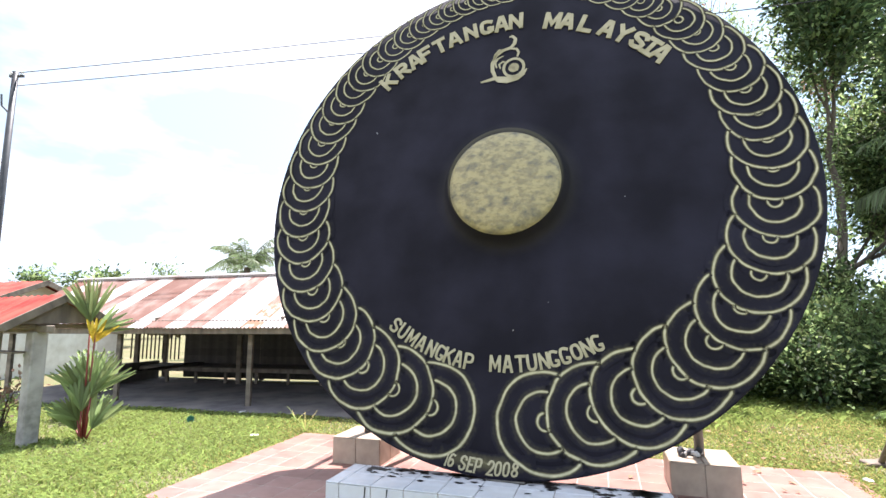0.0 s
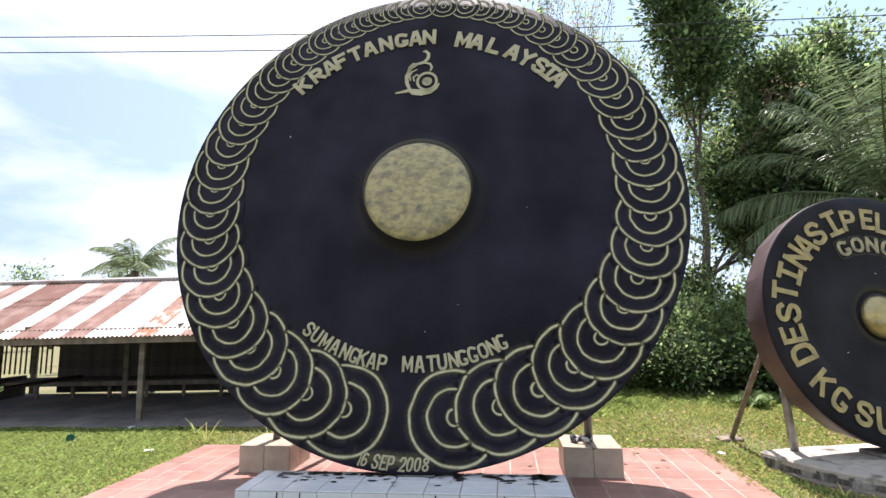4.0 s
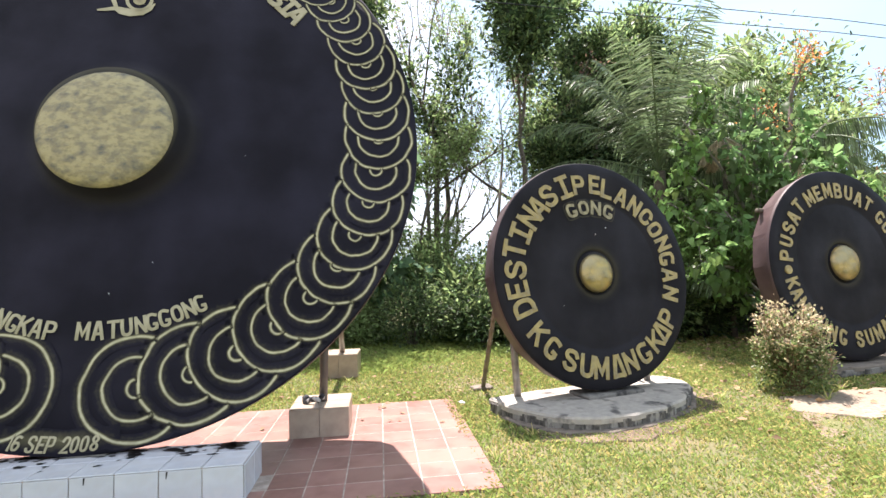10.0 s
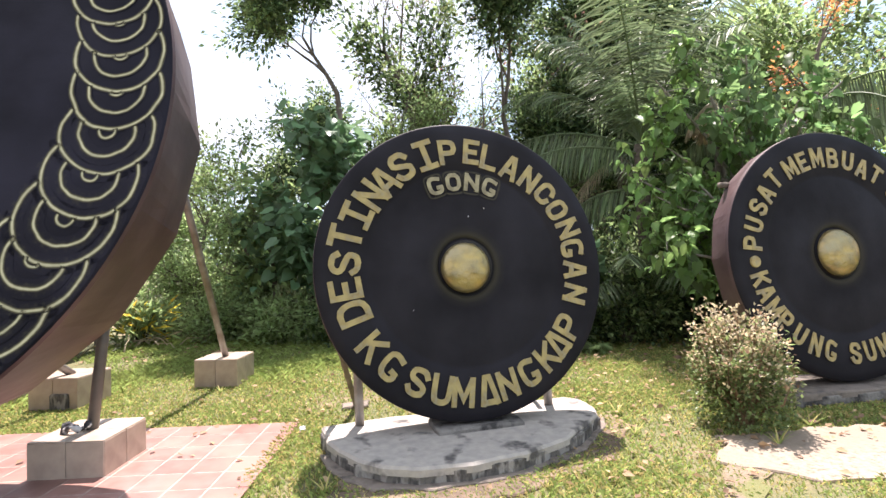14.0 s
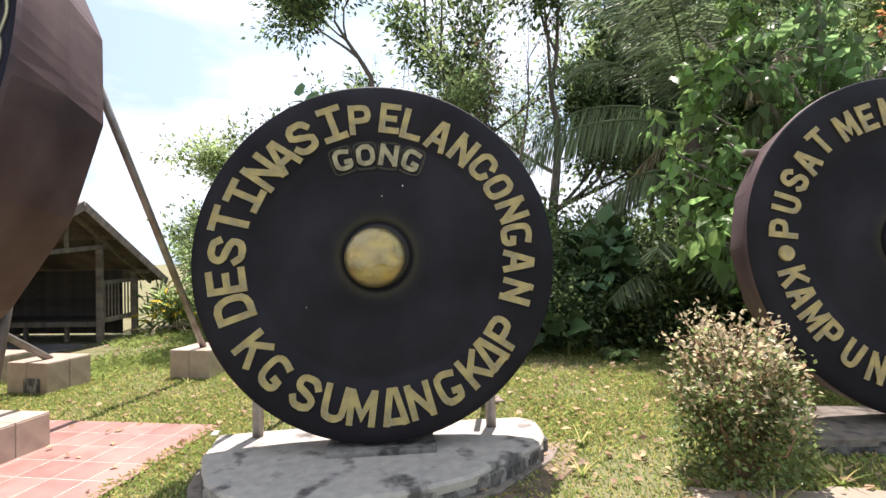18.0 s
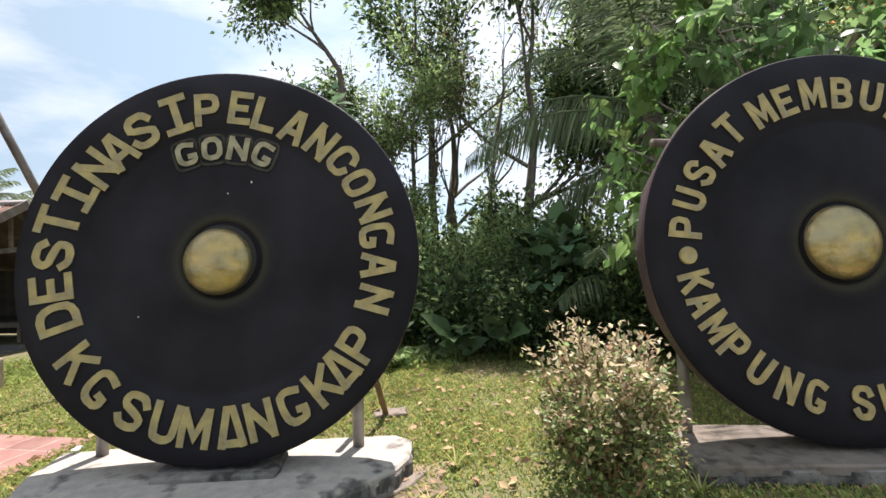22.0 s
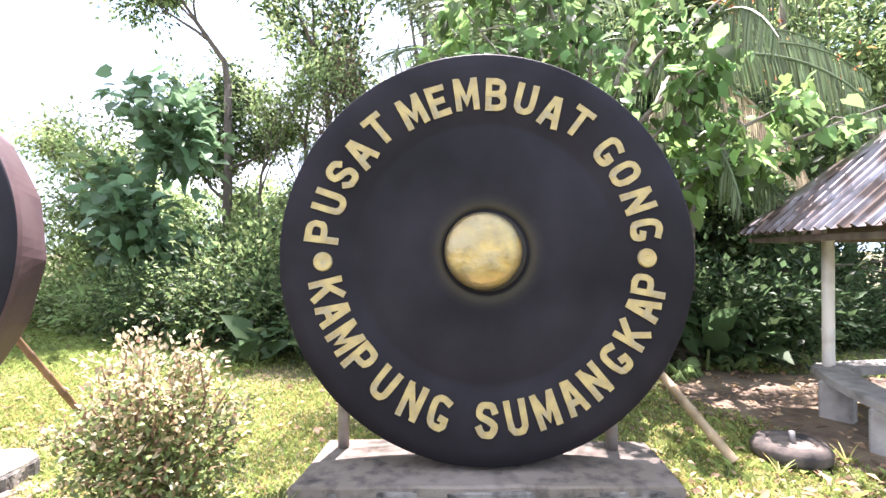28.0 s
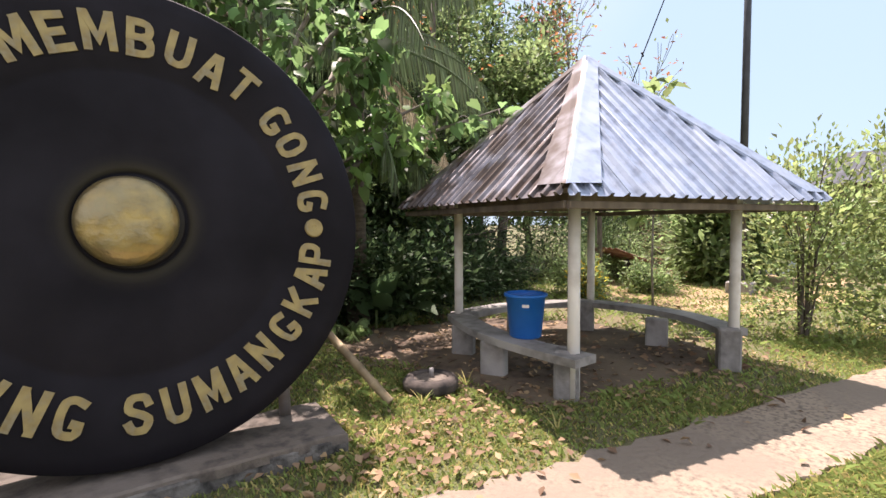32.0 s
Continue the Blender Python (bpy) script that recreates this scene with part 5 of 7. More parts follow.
for a in (0.0, 2.9, 5.8, 9.0):
    bar("rafter", sh(a, 0, ZR - 0.08), sh(a, -2.12, 1.47), 0.05, 0.09, M_timber, shed)
    bar("rafter", sh(a, 0, ZR - 0.08), sh(a, 2.32, 1.14), 0.05, 0.09, M_timber, shed)
    bar("tie_beam", sh(a, -1.9, 1.66), sh(a, 1.1, 1.95), 0.05, 0.09, M_timber, shed)
    bar("king_post", sh(a, 0, 1.85), sh(a, 0, ZR - 0.1), 0.06, 0.06, M_timber, shed)
for s, cz in ((-1, -2.18), (1, 2.38)):
    bar("barge_board", sh(-0.36, 0, ZR - 0.03), sh(-0.36, cz, (1.50 if s < 0 else 1.17) - 0.03), 0.03, 0.16, M_timber, shed, "pale grey gable board")
for k in range(9):
    c = 0.98 + k * 0.095
    if k == 5:
        continue
    bar("baluster", sh(0.05, c, 0.44), sh(0.05, c, 1.18), 0.05, 0.02, M_timber, shed, "grey railing slat")
bar("rail", sh(0.05, 0.85, 1.20), sh(0.05, 1.9, 1.22), 0.04, 0.08, M_timber, shed)
bar("rail", sh(0.05, 0.85, 0.42), sh(0.05, 1.9, 0.46), 0.05, 0.10, M_timber, shed)
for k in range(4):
    bar("platform_board", sh(0.1, 0.95 + k * 0.22, 0.42), sh(SL - 0.6, 0.95 + k * 0.22, 0.42), 0.20, 0.03, M_shadetimber, shed, "dark platform board")
bar("platform_beam", sh(0.1, 0.84, 0.36), sh(SL - 0.6, 0.84, 0.36), 0.05, 0.10, M_timber, shed, "grey platform edge beam")
for a in np.arange(0.8, 9.0, 0.9):
    bar("platform_leg", sh(a, 0.88, 0.0), sh(a, 0.88, 0.33), 0.07, 0.07, M_timber, shed)
# back wall boards, with the gloom under the roof painted in
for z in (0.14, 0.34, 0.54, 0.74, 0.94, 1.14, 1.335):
    part("wall_board", Mesher().box((0, 0, 0), (SL - 2.5, 0.025, 0.199), 0.002), M_shadetimber, shed, "horizontal wall board darkened for the dim interior", at=Matrix.Translation(sh(0.3 + (SL - 2.5) / 2, 1.80, z)) @ SHM)
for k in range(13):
    bar("baluster", sh(8.5 + k * 0.14, 1.80, 0.52), sh(8.5 + k * 0.14, 1.80, 1.30), 0.05, 0.025, M_shadetimber, shed, "dark railing slat")
bar("rail", sh(8.4, 1.78, 1.32), sh(10.3, 1.78, 1.32), 0.05, 0.06, M_shadetimber, shed)
for a in (7.6, 8.4):
    bar("bench_board", sh(7.2, -1.2 + (a - 7.6) * 0.35, 0.48), sh(7.4, 1.4, 0.48), 0.22, 0.05, M_shadetimber, shed, "dark side bench board")
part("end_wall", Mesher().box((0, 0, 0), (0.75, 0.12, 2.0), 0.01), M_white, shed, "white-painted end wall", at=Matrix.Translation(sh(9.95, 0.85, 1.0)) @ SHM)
part("low_wall", Mesher().box((0, 0, 0), (0.10, 2.6, 0.5), 0.01), M_shadetimber, shed, "dark low side bench", at=Matrix.Translation(sh(8.9, 0.2, 0.27)) @ SHM)
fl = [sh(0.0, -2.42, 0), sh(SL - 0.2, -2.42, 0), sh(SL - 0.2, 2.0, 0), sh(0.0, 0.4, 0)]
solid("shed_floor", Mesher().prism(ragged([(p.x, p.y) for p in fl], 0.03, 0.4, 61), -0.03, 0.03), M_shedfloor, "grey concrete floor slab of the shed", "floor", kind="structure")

# ---- small roofed notice stand ----
stand = thing("notice_stand", pose(-5.56, 7.13, 0, 0, 0, -26), "small roofed notice stand with red roof and concrete posts", "notice stand")
for px in (0.0, -1.25):
    part("post", Mesher().box((px, -0.2, 0.75), (0.19, 0.19, 1.53), 0.015), M_conc, stand, "square grey concrete post")
part("cross_beam", Mesher().box((-0.65, -0.2, 1.55), (1.95, 0.10, 0.10), 0.01), M_timber, stand)
for px in (0.0, -1.25):
    part("tie", Mesher().box((px, 0.0, 1.585), (0.08, 1.3, 0.06), 0.008), M_timber, stand)
part("shelf", Mesher().box((-0.65, -0.40, 1.24), (1.30, 0.16, 0.03), 0.006), M_timber, stand, "narrow grey shelf board")
part("gable_board", Mesher().add([(0.18, -0.56, 1.62), (0.18, 0.56, 1.62), (0.18, 0, 1.93), (0.15, -0.56, 1.62), (0.15, 0.56, 1.62), (0.15, 0, 1.93)], [(0, 1, 2), (5, 4, 3), (0, 3, 4, 1), (1, 4, 5, 2), (2, 5, 3, 0)]), M_timber, stand, "weathered grey gable panel")
for s in (-1, 1):
    b = Mesher()
    nn = 40
    for j in range(nn + 1):
        x = -1.75 + 2.0 * j / nn
        rip = 0.016 * math.sin(2 * math.pi * x / 0.19)
        b.v += [(x, 0, 2.03 + rip), (x, s * 0.72, 1.61 + rip)]
    b.f = [(2 * j, 2 * j + 2, 2 * j + 3, 2 * j + 1) for j in range(nn)]
    part("roof_slope", b, M_redroof, stand, "faded red ribbed roof sheet")
    bar("barge_board", (0.26, 0, 1.985), (0.26, s * 0.73, 1.57), 0.03, 0.11, M_timber, stand, "grey gable board")
    bar("eaves_board", (-1.75, s * 0.69, 1.57), (0.24, s * 0.69, 1.57), 0.03, 0.07, M_timber, stand)


# ---- houses ----
def house(m, w, d, h, rise, wall, roof, label, windows=()):
    ob = thing("house", m, label, "house", "village houses")
    for nm, c, s in (("wall", (0, -d / 2, h / 2), (w, 0.14, h)), ("wall", (0, d / 2, h / 2), (w, 0.14, h)), ("wall", (-w / 2, 0, h / 2), (0.14, d - 0.16, h)), ("wall", (w / 2, 0, h / 2), (0.14, d - 0.16, h))):
        part(nm, Mesher().box(c, s, 0.01), wall, ob)
    for s in (-1, 1):
        b = Mesher()
        nn = 60
        for j in range(nn + 1):
            x = -w / 2 - 0.4 + (w + 0.8) * j / nn
            rip = 0.015 * math.sin(j * 2.1)
            b.v += [(x, 0, h + rise + rip), (x, s * (d / 2 + 0.5), h - 0.08 + rip)]
        b.f = [(2 * j, 2 * j + 2, 2 * j + 3, 2 * j + 1) for j in range(nn)]
        part("roof_slope", b, roof, ob, "ribbed metal roof slope")
        bar("barge_board", (w / 2 + 0.4, 0, h + rise - 0.06), (w / 2 + 0.4, s * (d / 2 + 0.5), h - 0.14), 0.03, 0.16, M_timber, ob)
        g = Mesher()
        g.add([(s * w / 2, -d / 2, h), (s * w / 2, d / 2, h), (s * w / 2, 0, h + rise - 0.05)], [(0, 1, 2)])
        part("gable", g, wall, ob)
    for x, z, ww, hh in windows:
        win = part("window", Mesher().box((x, -d / 2 - 0.08, z), (ww, 0.05, hh), 0.01), M_shadetimber, ob, "dark window opening")
        part("sill", Mesher().box((x, -d / 2 - 0.12, z - hh / 2 - 0.04), (ww + 0.1, 0.1, 0.05), 0.008), wall, win)
    return ob


house(pose(-16.9, 15.9, -0.35, 0, 0, -10), 9.0, 5.0, 2.1, 1.1, M_white, M_redroof, "white-walled village house with a red metal roof", [(-1.5, 1.2, 1.0, 0.9), (1.2, 1.2, 1.0, 0.9)])
house(pose(36.5, 8.5, 0, 0, 0, 75), 8.0, 5.0, 1.7, 0.8, M_timber, M_pale, "pale village house with a weathered zinc roof behind brush", [(0.5, 1.1, 1.1, 0.8)])
house(pose(34.0, -0.5, 0.4, 0, 0, 80), 7.0, 5.0, 2.6, 1.3, M_timber, M_steelpole, "grey-roofed village house beyond the shrubs", [(0.8, 1.4, 1.0, 0.9)])

# ---- utility poles and cables ----
pole = thing("utility_pole", pose(-14.6, 15.9, 0), "dark steel utility pole carrying two cables", "utility pole")
part("shaft", Mesher().tube([(0, 0, 0), (0, 0, 5), (0, 0, 10.1)], [0.13, 0.11, 0.09], 12), M_steelpole, pole, smooth=True)
part("crossarm", Mesher().box((0.05, 0, 9.95), (0.5, 0.07, 0.08), 0.008), M_steelpole, pole)
part("bracket", Mesher().tube([(-0.05, 0, 8.6), (-0.35, 0, 8.9), (-0.4, 0, 9.3)], 0.03, 6), M_steelpole, pole)
for x in (-0.15, 0.22):
    part("insulator", Mesher().lathe([(0, 0), (0.05, 0.01), (0.035, 0.06), (0.055, 0.09), (0, 0.13)], 10, "z"), M_label, pole, at=pose(x, 0, 9.98))
for z in (10.02, 9.55):
    line = [Vector((-14.4, 15.8, z)), Vector((21.0, 8.8, z)), Vector((27.0, 7.6, z))]
    pts = [line[0].lerp(line[1], t) - Vector((0, 0, 0.3 * math.sin(math.pi * t))) for t in np.linspace(0, 1, 24)] + [line[1].lerp(line[2], t) for t in np.linspace(0.04, 1, 12)]
    solid("cable", Mesher().tube(pts, 0.014, 5), M_wire, "thin black overhead cable", "cable", group="overhead cables")
pole2 = thing("utility_pole", pose(21.8, 3.5, 0), "tall slim dark steel pole with a stay wire", "utility pole")
part("shaft", Mesher().tube([(0, 0, 0), (0.03, 0, 5), (0.1, 0, 11)], [0.085, 0.075, 0.06], 12), M_steelpole, pole2, smooth=True)
part("footing", Mesher().box((0, 0, 0.12), (0.5, 0.5, 0.3), 0.03), M_conc, pole2)
part("stay_wire", Mesher().tube([(0, 0.1, 10.8), (-0.6, 2.6, 4.2), (-0.75, 3.3, 2.6)], 0.015, 5), M_wire, pole2)
part("stay_insulator", Mesher().lathe([(0, 0), (0.03, 0.03), (0.018, 0.07), (0.03, 0.11), (0, 0.14)], 8, "z"), M_wire, pole2, at=pose(-0.47, 2.05, 5.55, -20))

# ---- junk beyond the shelter ----
junk = Mesher()
for j in range(25):
    x = j * 0.05
    junk.v += [(x, 0, 0.55 + 0.02 * math.sin(j * 1.6)), (x, 1.3, 0.95 + 0.02 * math.sin(j * 1.6))]
junk.f = [(2 * j, 2 * j + 2, 2 * j + 3, 2 * j + 1) for j in range(24)]
solid("roofing_sheet", junk, M_rust, "bent rusty roofing sheet propped in the brush", "sheet metal", at=pose(22.3, 5.6, 0.0, 0, 0, 70))
rod("sheet_prop", (22.2, 6.1, 0), (22.0, 6.2, 0.62), 0.05, M_shadetimber, "dark wooden stake propping a rusty sheet", "stake")
rod("sheet_prop", (21.9, 6.9, 0), (21.8, 6.9, 1.1), 0.05, M_shadetimber, "dark wooden stake in the brush", "stake")
for i, (x, y) in enumerate(((27.5, 4.2), (28.2, 4.6))):
    solid("covered_heap", Mesher().lathe([(0.9, 0), (0.85, 0.35), (0.5, 0.65), (0, 0.75)], 14, "z"), M_blueroof, "heap under a pale blue-grey tarpaulin", "heap", smooth=True, at=pose(x, y, 0, 0, 0, 30 * i))
solid("cup", Mesher().lathe([(0, 0), (0.045, 0), (0.055, 0.11), (0.05, 0.11), (0.042, 0.01), (0, 0.01)], 16, "z"), M_green, "green plastic cup lying on the lawn", "cup", at=pose(-4.15, 8.35, 0.05, 80, 0, 30))
for i, (x, y, s) in enumerate(((-2.7, 7.3, 0.07), (-3.6, 9.1, 0.06), (4.25, 5.2, 0.05))):
    solid("litter_scrap", Mesher().prism(ragged([(-s, -s * 0.6), (s, -s * 0.5), (s * 0.8, s * 0.6), (-s * 0.9, s * 0.5)], s * 0.25, s * 0.6, i), 0.012, 0.035, 0.01), M_label, "scrap of white paper on the grass", "litter", group="litter scraps", at=pose(x, y, 0, 0, 0, 40 * i))


# ---- plants ----
def grow(rng, p, d, length, radius, depth, kids, spread, out, tips, lift=0.15, wander=0.16):
    """Adds one limb and its offspring: out gets tubes, tips gets (place, direction)."""
    n = 4
    pts, rad = [p.copy()], [radius]
    for i in range(n):
        d = (d + Vector(rng.normal(0, wander, 3)) + Vector((0, 0, lift * 0.3))).normalized()
        p = p + d * (length / n)
        pts.append(p.copy())
        rad.append(radius * (1 - 0.62 * (i + 1) / n))
        if depth <= 1:
            tips.append((p.copy(), d.copy()))
    out.append((pts, rad))
    if depth == 0:
        return
    for k in range(kids):
        t = rng.uniform(0.45, 1.0) if k else 1.0
        i = min(n, max(1, round(t * n)))
        a = rng.uniform(0, 2 * math.pi)
        side = d.orthogonal().normalized()
        side = Matrix.Rotation(a, 3, d) @ side
        nd = (d + side * spread * rng.uniform(0.6, 1.3) + Vector((0, 0, lift))).normalized()
        grow(rng, pts[i], nd, length * rng.uniform(0.55, 0.8), rad[i] * 0.72, depth - 1, kids, spread, out, tips, lift, wander)


def tree(x, y, height, label, seed, leaf_mat, n_leaf, leaf_size, trunk_r=0.12, bole=0.4, kids=4, depth=3, spread=0.75, cloud=0.35, shape=LEAF_SIMPLE, width=0.5,
         droop=0.35, bark=None, lean=(0, 0), second=None, name="tree", group="trees", lift=0.15, category="tree", squash=0.8):
    rng = np.random.RandomState(seed)
    ob = thing(name, pose(x, y, 0), label, category, group)
    limbs, tips = [], []
    b = Mesher()
    trunk = [Vector((lean[0] * t * height, lean[1] * t * height, t * height * bole)) + Vector((*rng.normal(0, 0.03 * height * 0.2, 2), 0)) * (t > 0) for t in (0, 0.33, 0.66, 1)]
    b.tube([trunk[0] - Vector((0, 0, 0.05))] + trunk[1:], [trunk_r * 1.25, trunk_r, trunk_r * 0.9, trunk_r * 0.75], 9)
    d = (trunk[-1] - trunk[-2]).normalized()
    first = height * (1 - bole) * 0.52
    grow(rng, trunk[-1], d, first, trunk_r * 0.72, depth, kids, spread, limbs, tips, lift)
    for k in range(kids):
        t = rng.uniform(0.45, 1.0)
        q = trunk[0].lerp(trunk[-1], t)
        a = rng.uniform(0, 2 * math.pi)
        grow(rng, q, Vector((math.cos(a), math.sin(a), 0.55)).normalized(), first * rng.uniform(0.5, 0.9), trunk_r * 0.45, max(1, depth - 1), kids, spread, limbs, tips, lift)
    part("trunk", b, bark or M_bark, ob, smooth=True)
    lb = Mesher()
    for pts, rad in limbs:
        lb.tube(pts, [max(r, 0.006) for r in rad], 5 if rad[0] < 0.04 else 7, cap=False)
    part("branching", lb, bark or M_bark, ob, smooth=True)
    if n_leaf:
        tp = np.array([p for p, _ in tips])
        td = np.array([q for _, q in tips])
        n_leaf = int(n_leaf * 1.7)
        tufts = rng.permutation(len(tp))[:max(12, int(len(tp) * 0.75))]
        i = tufts[rng.randint(0, len(tufts), n_leaf)]
        # leaves follow the twigs, thinning out towards their tips
        cloud = cloud * 0.42
        off = rng.normal(0, cloud, (n_leaf, 3)) * (1, 1, squash) + td[i] * rng.uniform(-1.2, 1.6, (n_leaf, 1)) * cloud
        half = int(n_leaf * (1 - (second[1] if second else 0)))
        at = tp[i] + off
        out = td[i] * 0.6 + off / max(cloud, 0.01) * 0.6
        low = at[:, 2] > 0.05
        at, out = at[low], out[low]
        half = min(half, len(at))
        part("crown", leaves("crown", at[:half], out[:half], leaf_size, rng, leaf_mat, shape, width, droop), leaf_mat, ob)
        if second and half < len(at):
            part("crown", leaves("crown", at[half:], out[half:], leaf_size, rng, second[0], shape, width, droop), second[0], ob, "leaves of another tint")
    return ob


def palm(x, y, crown_z, label, seed, n=15, length=2.6, lean=(0, 0), trunk_r=0.14, dry=2, rise=0.9, material=None, leaflet=0.55, name="coconut_palm", fall=1.35, hang=0.0, wide=0.019):
    rng = np.random.RandomState(seed)
    ob = thing(name, pose(x, y, 0), label, "palm", "palms")
    top = Vector((lean[0], lean[1], crown_z))
    b = Mesher()
    b.tube([Vector((lean[0] * t * t, lean[1] * t * t, crown_z * t - 0.05)) for t in np.linspace(0, 1, 9)], [trunk_r * (1.5 - 0.5 * min(1, t * 4)) for t in np.linspace(0, 1, 9)], 12)
    part("trunk", b, M_palmbark, ob, smooth=True)
    for k in range(n):
        a = 2 * math.pi * (k * 0.381966) + rng.uniform(-0.2, 0.2)
        up = rise * (1 - fall * k / n) + rng.uniform(-0.1, 0.1)
        old = k >= n - dry
        frond(ob, top, a, up if not old else -0.5, length * rng.uniform(0.85, 1.1), rng, M_frond_dry if old else (material or M_frond), leaflet, 1.0, 54, hang, wide)
    return ob


def frond(ob, top, a, up, length, rng, material, leaflet=0.55, sag=1.0, count=60, hang=0.0, wide=0.019):
    """One feathered palm leaf: an arching midrib with hanging leaflets."""
    d = Vector((math.cos(a), math.sin(a), up)).normalized()
    pts = [top.copy()]
    n = 12
    for i in range(n):
        d = (d + Vector((0, 0, -0.13 * sag * (0.4 + i / n)))).normalized()
        pts.append(pts[-1] + d * (length / n))
    rib = Mesher().tube(pts, [0.028 * (1 - 0.85 * i / n) + 0.003 for i in range(n + 1)], 5, cap=False)
    leaf = part("frond", rib, material, ob)
    v = []
    side0 = Vector((-math.sin(a), math.cos(a), 0))
    for s in (-1, 1):
        for k in range(count):
            t = 0.12 + 0.88 * k / count
            f = t * n
            i = min(n - 1, int(f))
            p = pts[i].lerp(pts[i + 1], f - i)
            ax = (pts[i + 1] - pts[i]).normalized()
            L = leaflet * (0.35 + 1.3 * math.sin(math.pi * min(0.97, 0.12 + t * 0.82))) * 0.62 * rng.uniform(0.85, 1.1)
            q = (side0 * s * 0.75 * (1 - hang) + ax * 0.55 * (1 - 0.6 * hang) + Vector((0, 0, -0.25 - 0.55 * rng.random_sample() - hang))).normalized()
            tw = rng.uniform(-0.9, 0.9)
            w = (ax * math.cos(tw) + q.cross(ax) * math.sin(tw)) * wide
            mid = p + q * L * 0.5 + Vector((0, 0, -0.02))
            tip = p + q * L + Vector((0, 0, -0.18 * L))
            v.append([p - w * 0.5, p + w * 0.5, mid + w, mid - w, tip, tip])
    v = np.array([[tuple(c) for c in quad] for quad in v])
    me = grid_mesh("leaf_blade", v[:, :5], [(0, 1, 2), (0, 2, 3), (3, 2, 4)], material)
    part("leaf_blade", me, material, leaf)


def shrub(x, y, r, h, label, seed, leaf_mat, n_leaf, leaf_size, second=None, stems=9, width=0.5, shape=LEAF_SIMPLE, name="shrub", group="shrubs", fill=0.8, bark=None, droop=0.2, narrow=1.0, skirt=0.22, tall=(0.6, 1.02), third=None, jitter=0.7, crest=0.0):
    """Many stems from one root, with leaves through a lumpy dome."""
    rng = np.random.RandomState(seed)
    ob = thing(name, pose(x, y, 0), label, "shrub", group)
    b = Mesher()
    ends = []
    for k in range(stems):
        a = rng.uniform(0, 2 * math.pi)
        q = r * rng.uniform(0.25, 0.95)
        z = h * rng.uniform(*tall) * (1 - 0.28 * (q / r) ** 2)
        e = Vector((q * math.cos(a), q * math.sin(a), z))
        m = Vector((e.x * 0.35 * narrow, e.y * 0.35 * narrow, z * 0.5))
        b.tube([(0.04 * math.cos(a), 0.04 * math.sin(a), -0.03), m, m.lerp(e, 0.6) + Vector(rng.normal(0, 0.05, 3)), e], [0.012 + 0.003 * h, 0.010, 0.007, 0.004], 5, cap=False)
        for t in np.linspace(0.35, 1.0, 7):
            ends.append(m.lerp(e, t) if t > 0.4 else Vector((0, 0, 0)).lerp(m, 0.5 + t))
    part("stem", b, bark or M_darkbark, ob, smooth=True)
    ends = np.array([tuple(e) for e in ends])
    i = rng.randint(0, len(ends), n_leaf)
    off = rng.normal(0, 0.2 * r * fill + 0.03, (n_leaf, 3))
    at = ends[i] + off
    k = int(n_leaf * skirt)
    a = rng.uniform(0, 2 * np.pi, k)
    q = r * np.sqrt(rng.uniform(0.1, 1.0, k)) * 0.92
    at[:k] = np.stack([q * np.cos(a), q * np.sin(a), rng.uniform(0.03, 0.62, k) * h], 1) + off[:k] * 0.4
    keep = at[:, 2] > 0.03
    at, off = at[keep], off[keep]
    out = at * (1, 1, 0.6) / max(r, 0.1) + off
    # with a crest, the later tints gather towards the top
    mix = np.argsort(at[:, 2] + rng.normal(0, crest, len(at))) if crest else rng.permutation(len(at))
    end = len(at)
    for tint in (third, second):
        if tint:
            cut = end - int(len(at) * tint[1])
            part("foliage", leaves("foliage", at[mix[cut:end]], out[mix[cut:end]], leaf_size, rng, tint[0], shape, width, droop, jitter), tint[0], ob, "leaves of another tint")
            end = cut
    part("foliage", leaves("foliage", at[mix[:end]], out[mix[:end]], leaf_size, rng, leaf_mat, shape, width, droop, jitter), leaf_mat, ob)
    return ob


# the variegated bush between the gongs
shrub(8.19, 3.52, 0.47, 1.08, "straggly bush with cream-pink and green variegated leaves", 5, M_leaf_bushgreen, 8600, 0.042, second=(M_leaf_brownpink, 0.10), third=(M_leaf_pink, 0.20), stems=46, name="variegated_bush", group="", fill=0.2, width=0.6, tall=(0.4, 1.14), bark=M_bamboo, skirt=0.36, droop=0.1, jitter=1.2, crest=0.34, narrow=1.5)

# tall trees behind
tree(10.9, 13.3, 12.0, "tall dense dark-leaved tree at the wood's edge", 121, M_leaf_dark, 17500, 0.19, 0.15, 0.34, 4, 3, 0.46, 0.8, lift=0.42, second=(M_leaf_mid, 0.4))
tree(10.1, 11.9, 2.6, "low dark tree filling the wood's edge", 46, M_leaf_dark, 1700, 0.16, 0.08, 0.2, 4, 3, 0.5, 0.5, second=(M_leaf_mid, 0.3), lift=0.3)
tree(14.0, 13.4, 9.6, "feathery dark green tree behind a palm", 47, M_leaf_dark, 10500, 0.15, 0.10, 0.46, 4, 3, 0.5, 0.55, second=(M_leaf_mid, 0.5), lift=0.3)
tree(16.2, 15.9, 11.0, "dense deep-green tree in the wood", 22, M_leaf_dark, 8500, 0.2, 0.18, 0.48, 4, 3, 0.8, 0.6, second=(M_leaf_mid, 0.5))
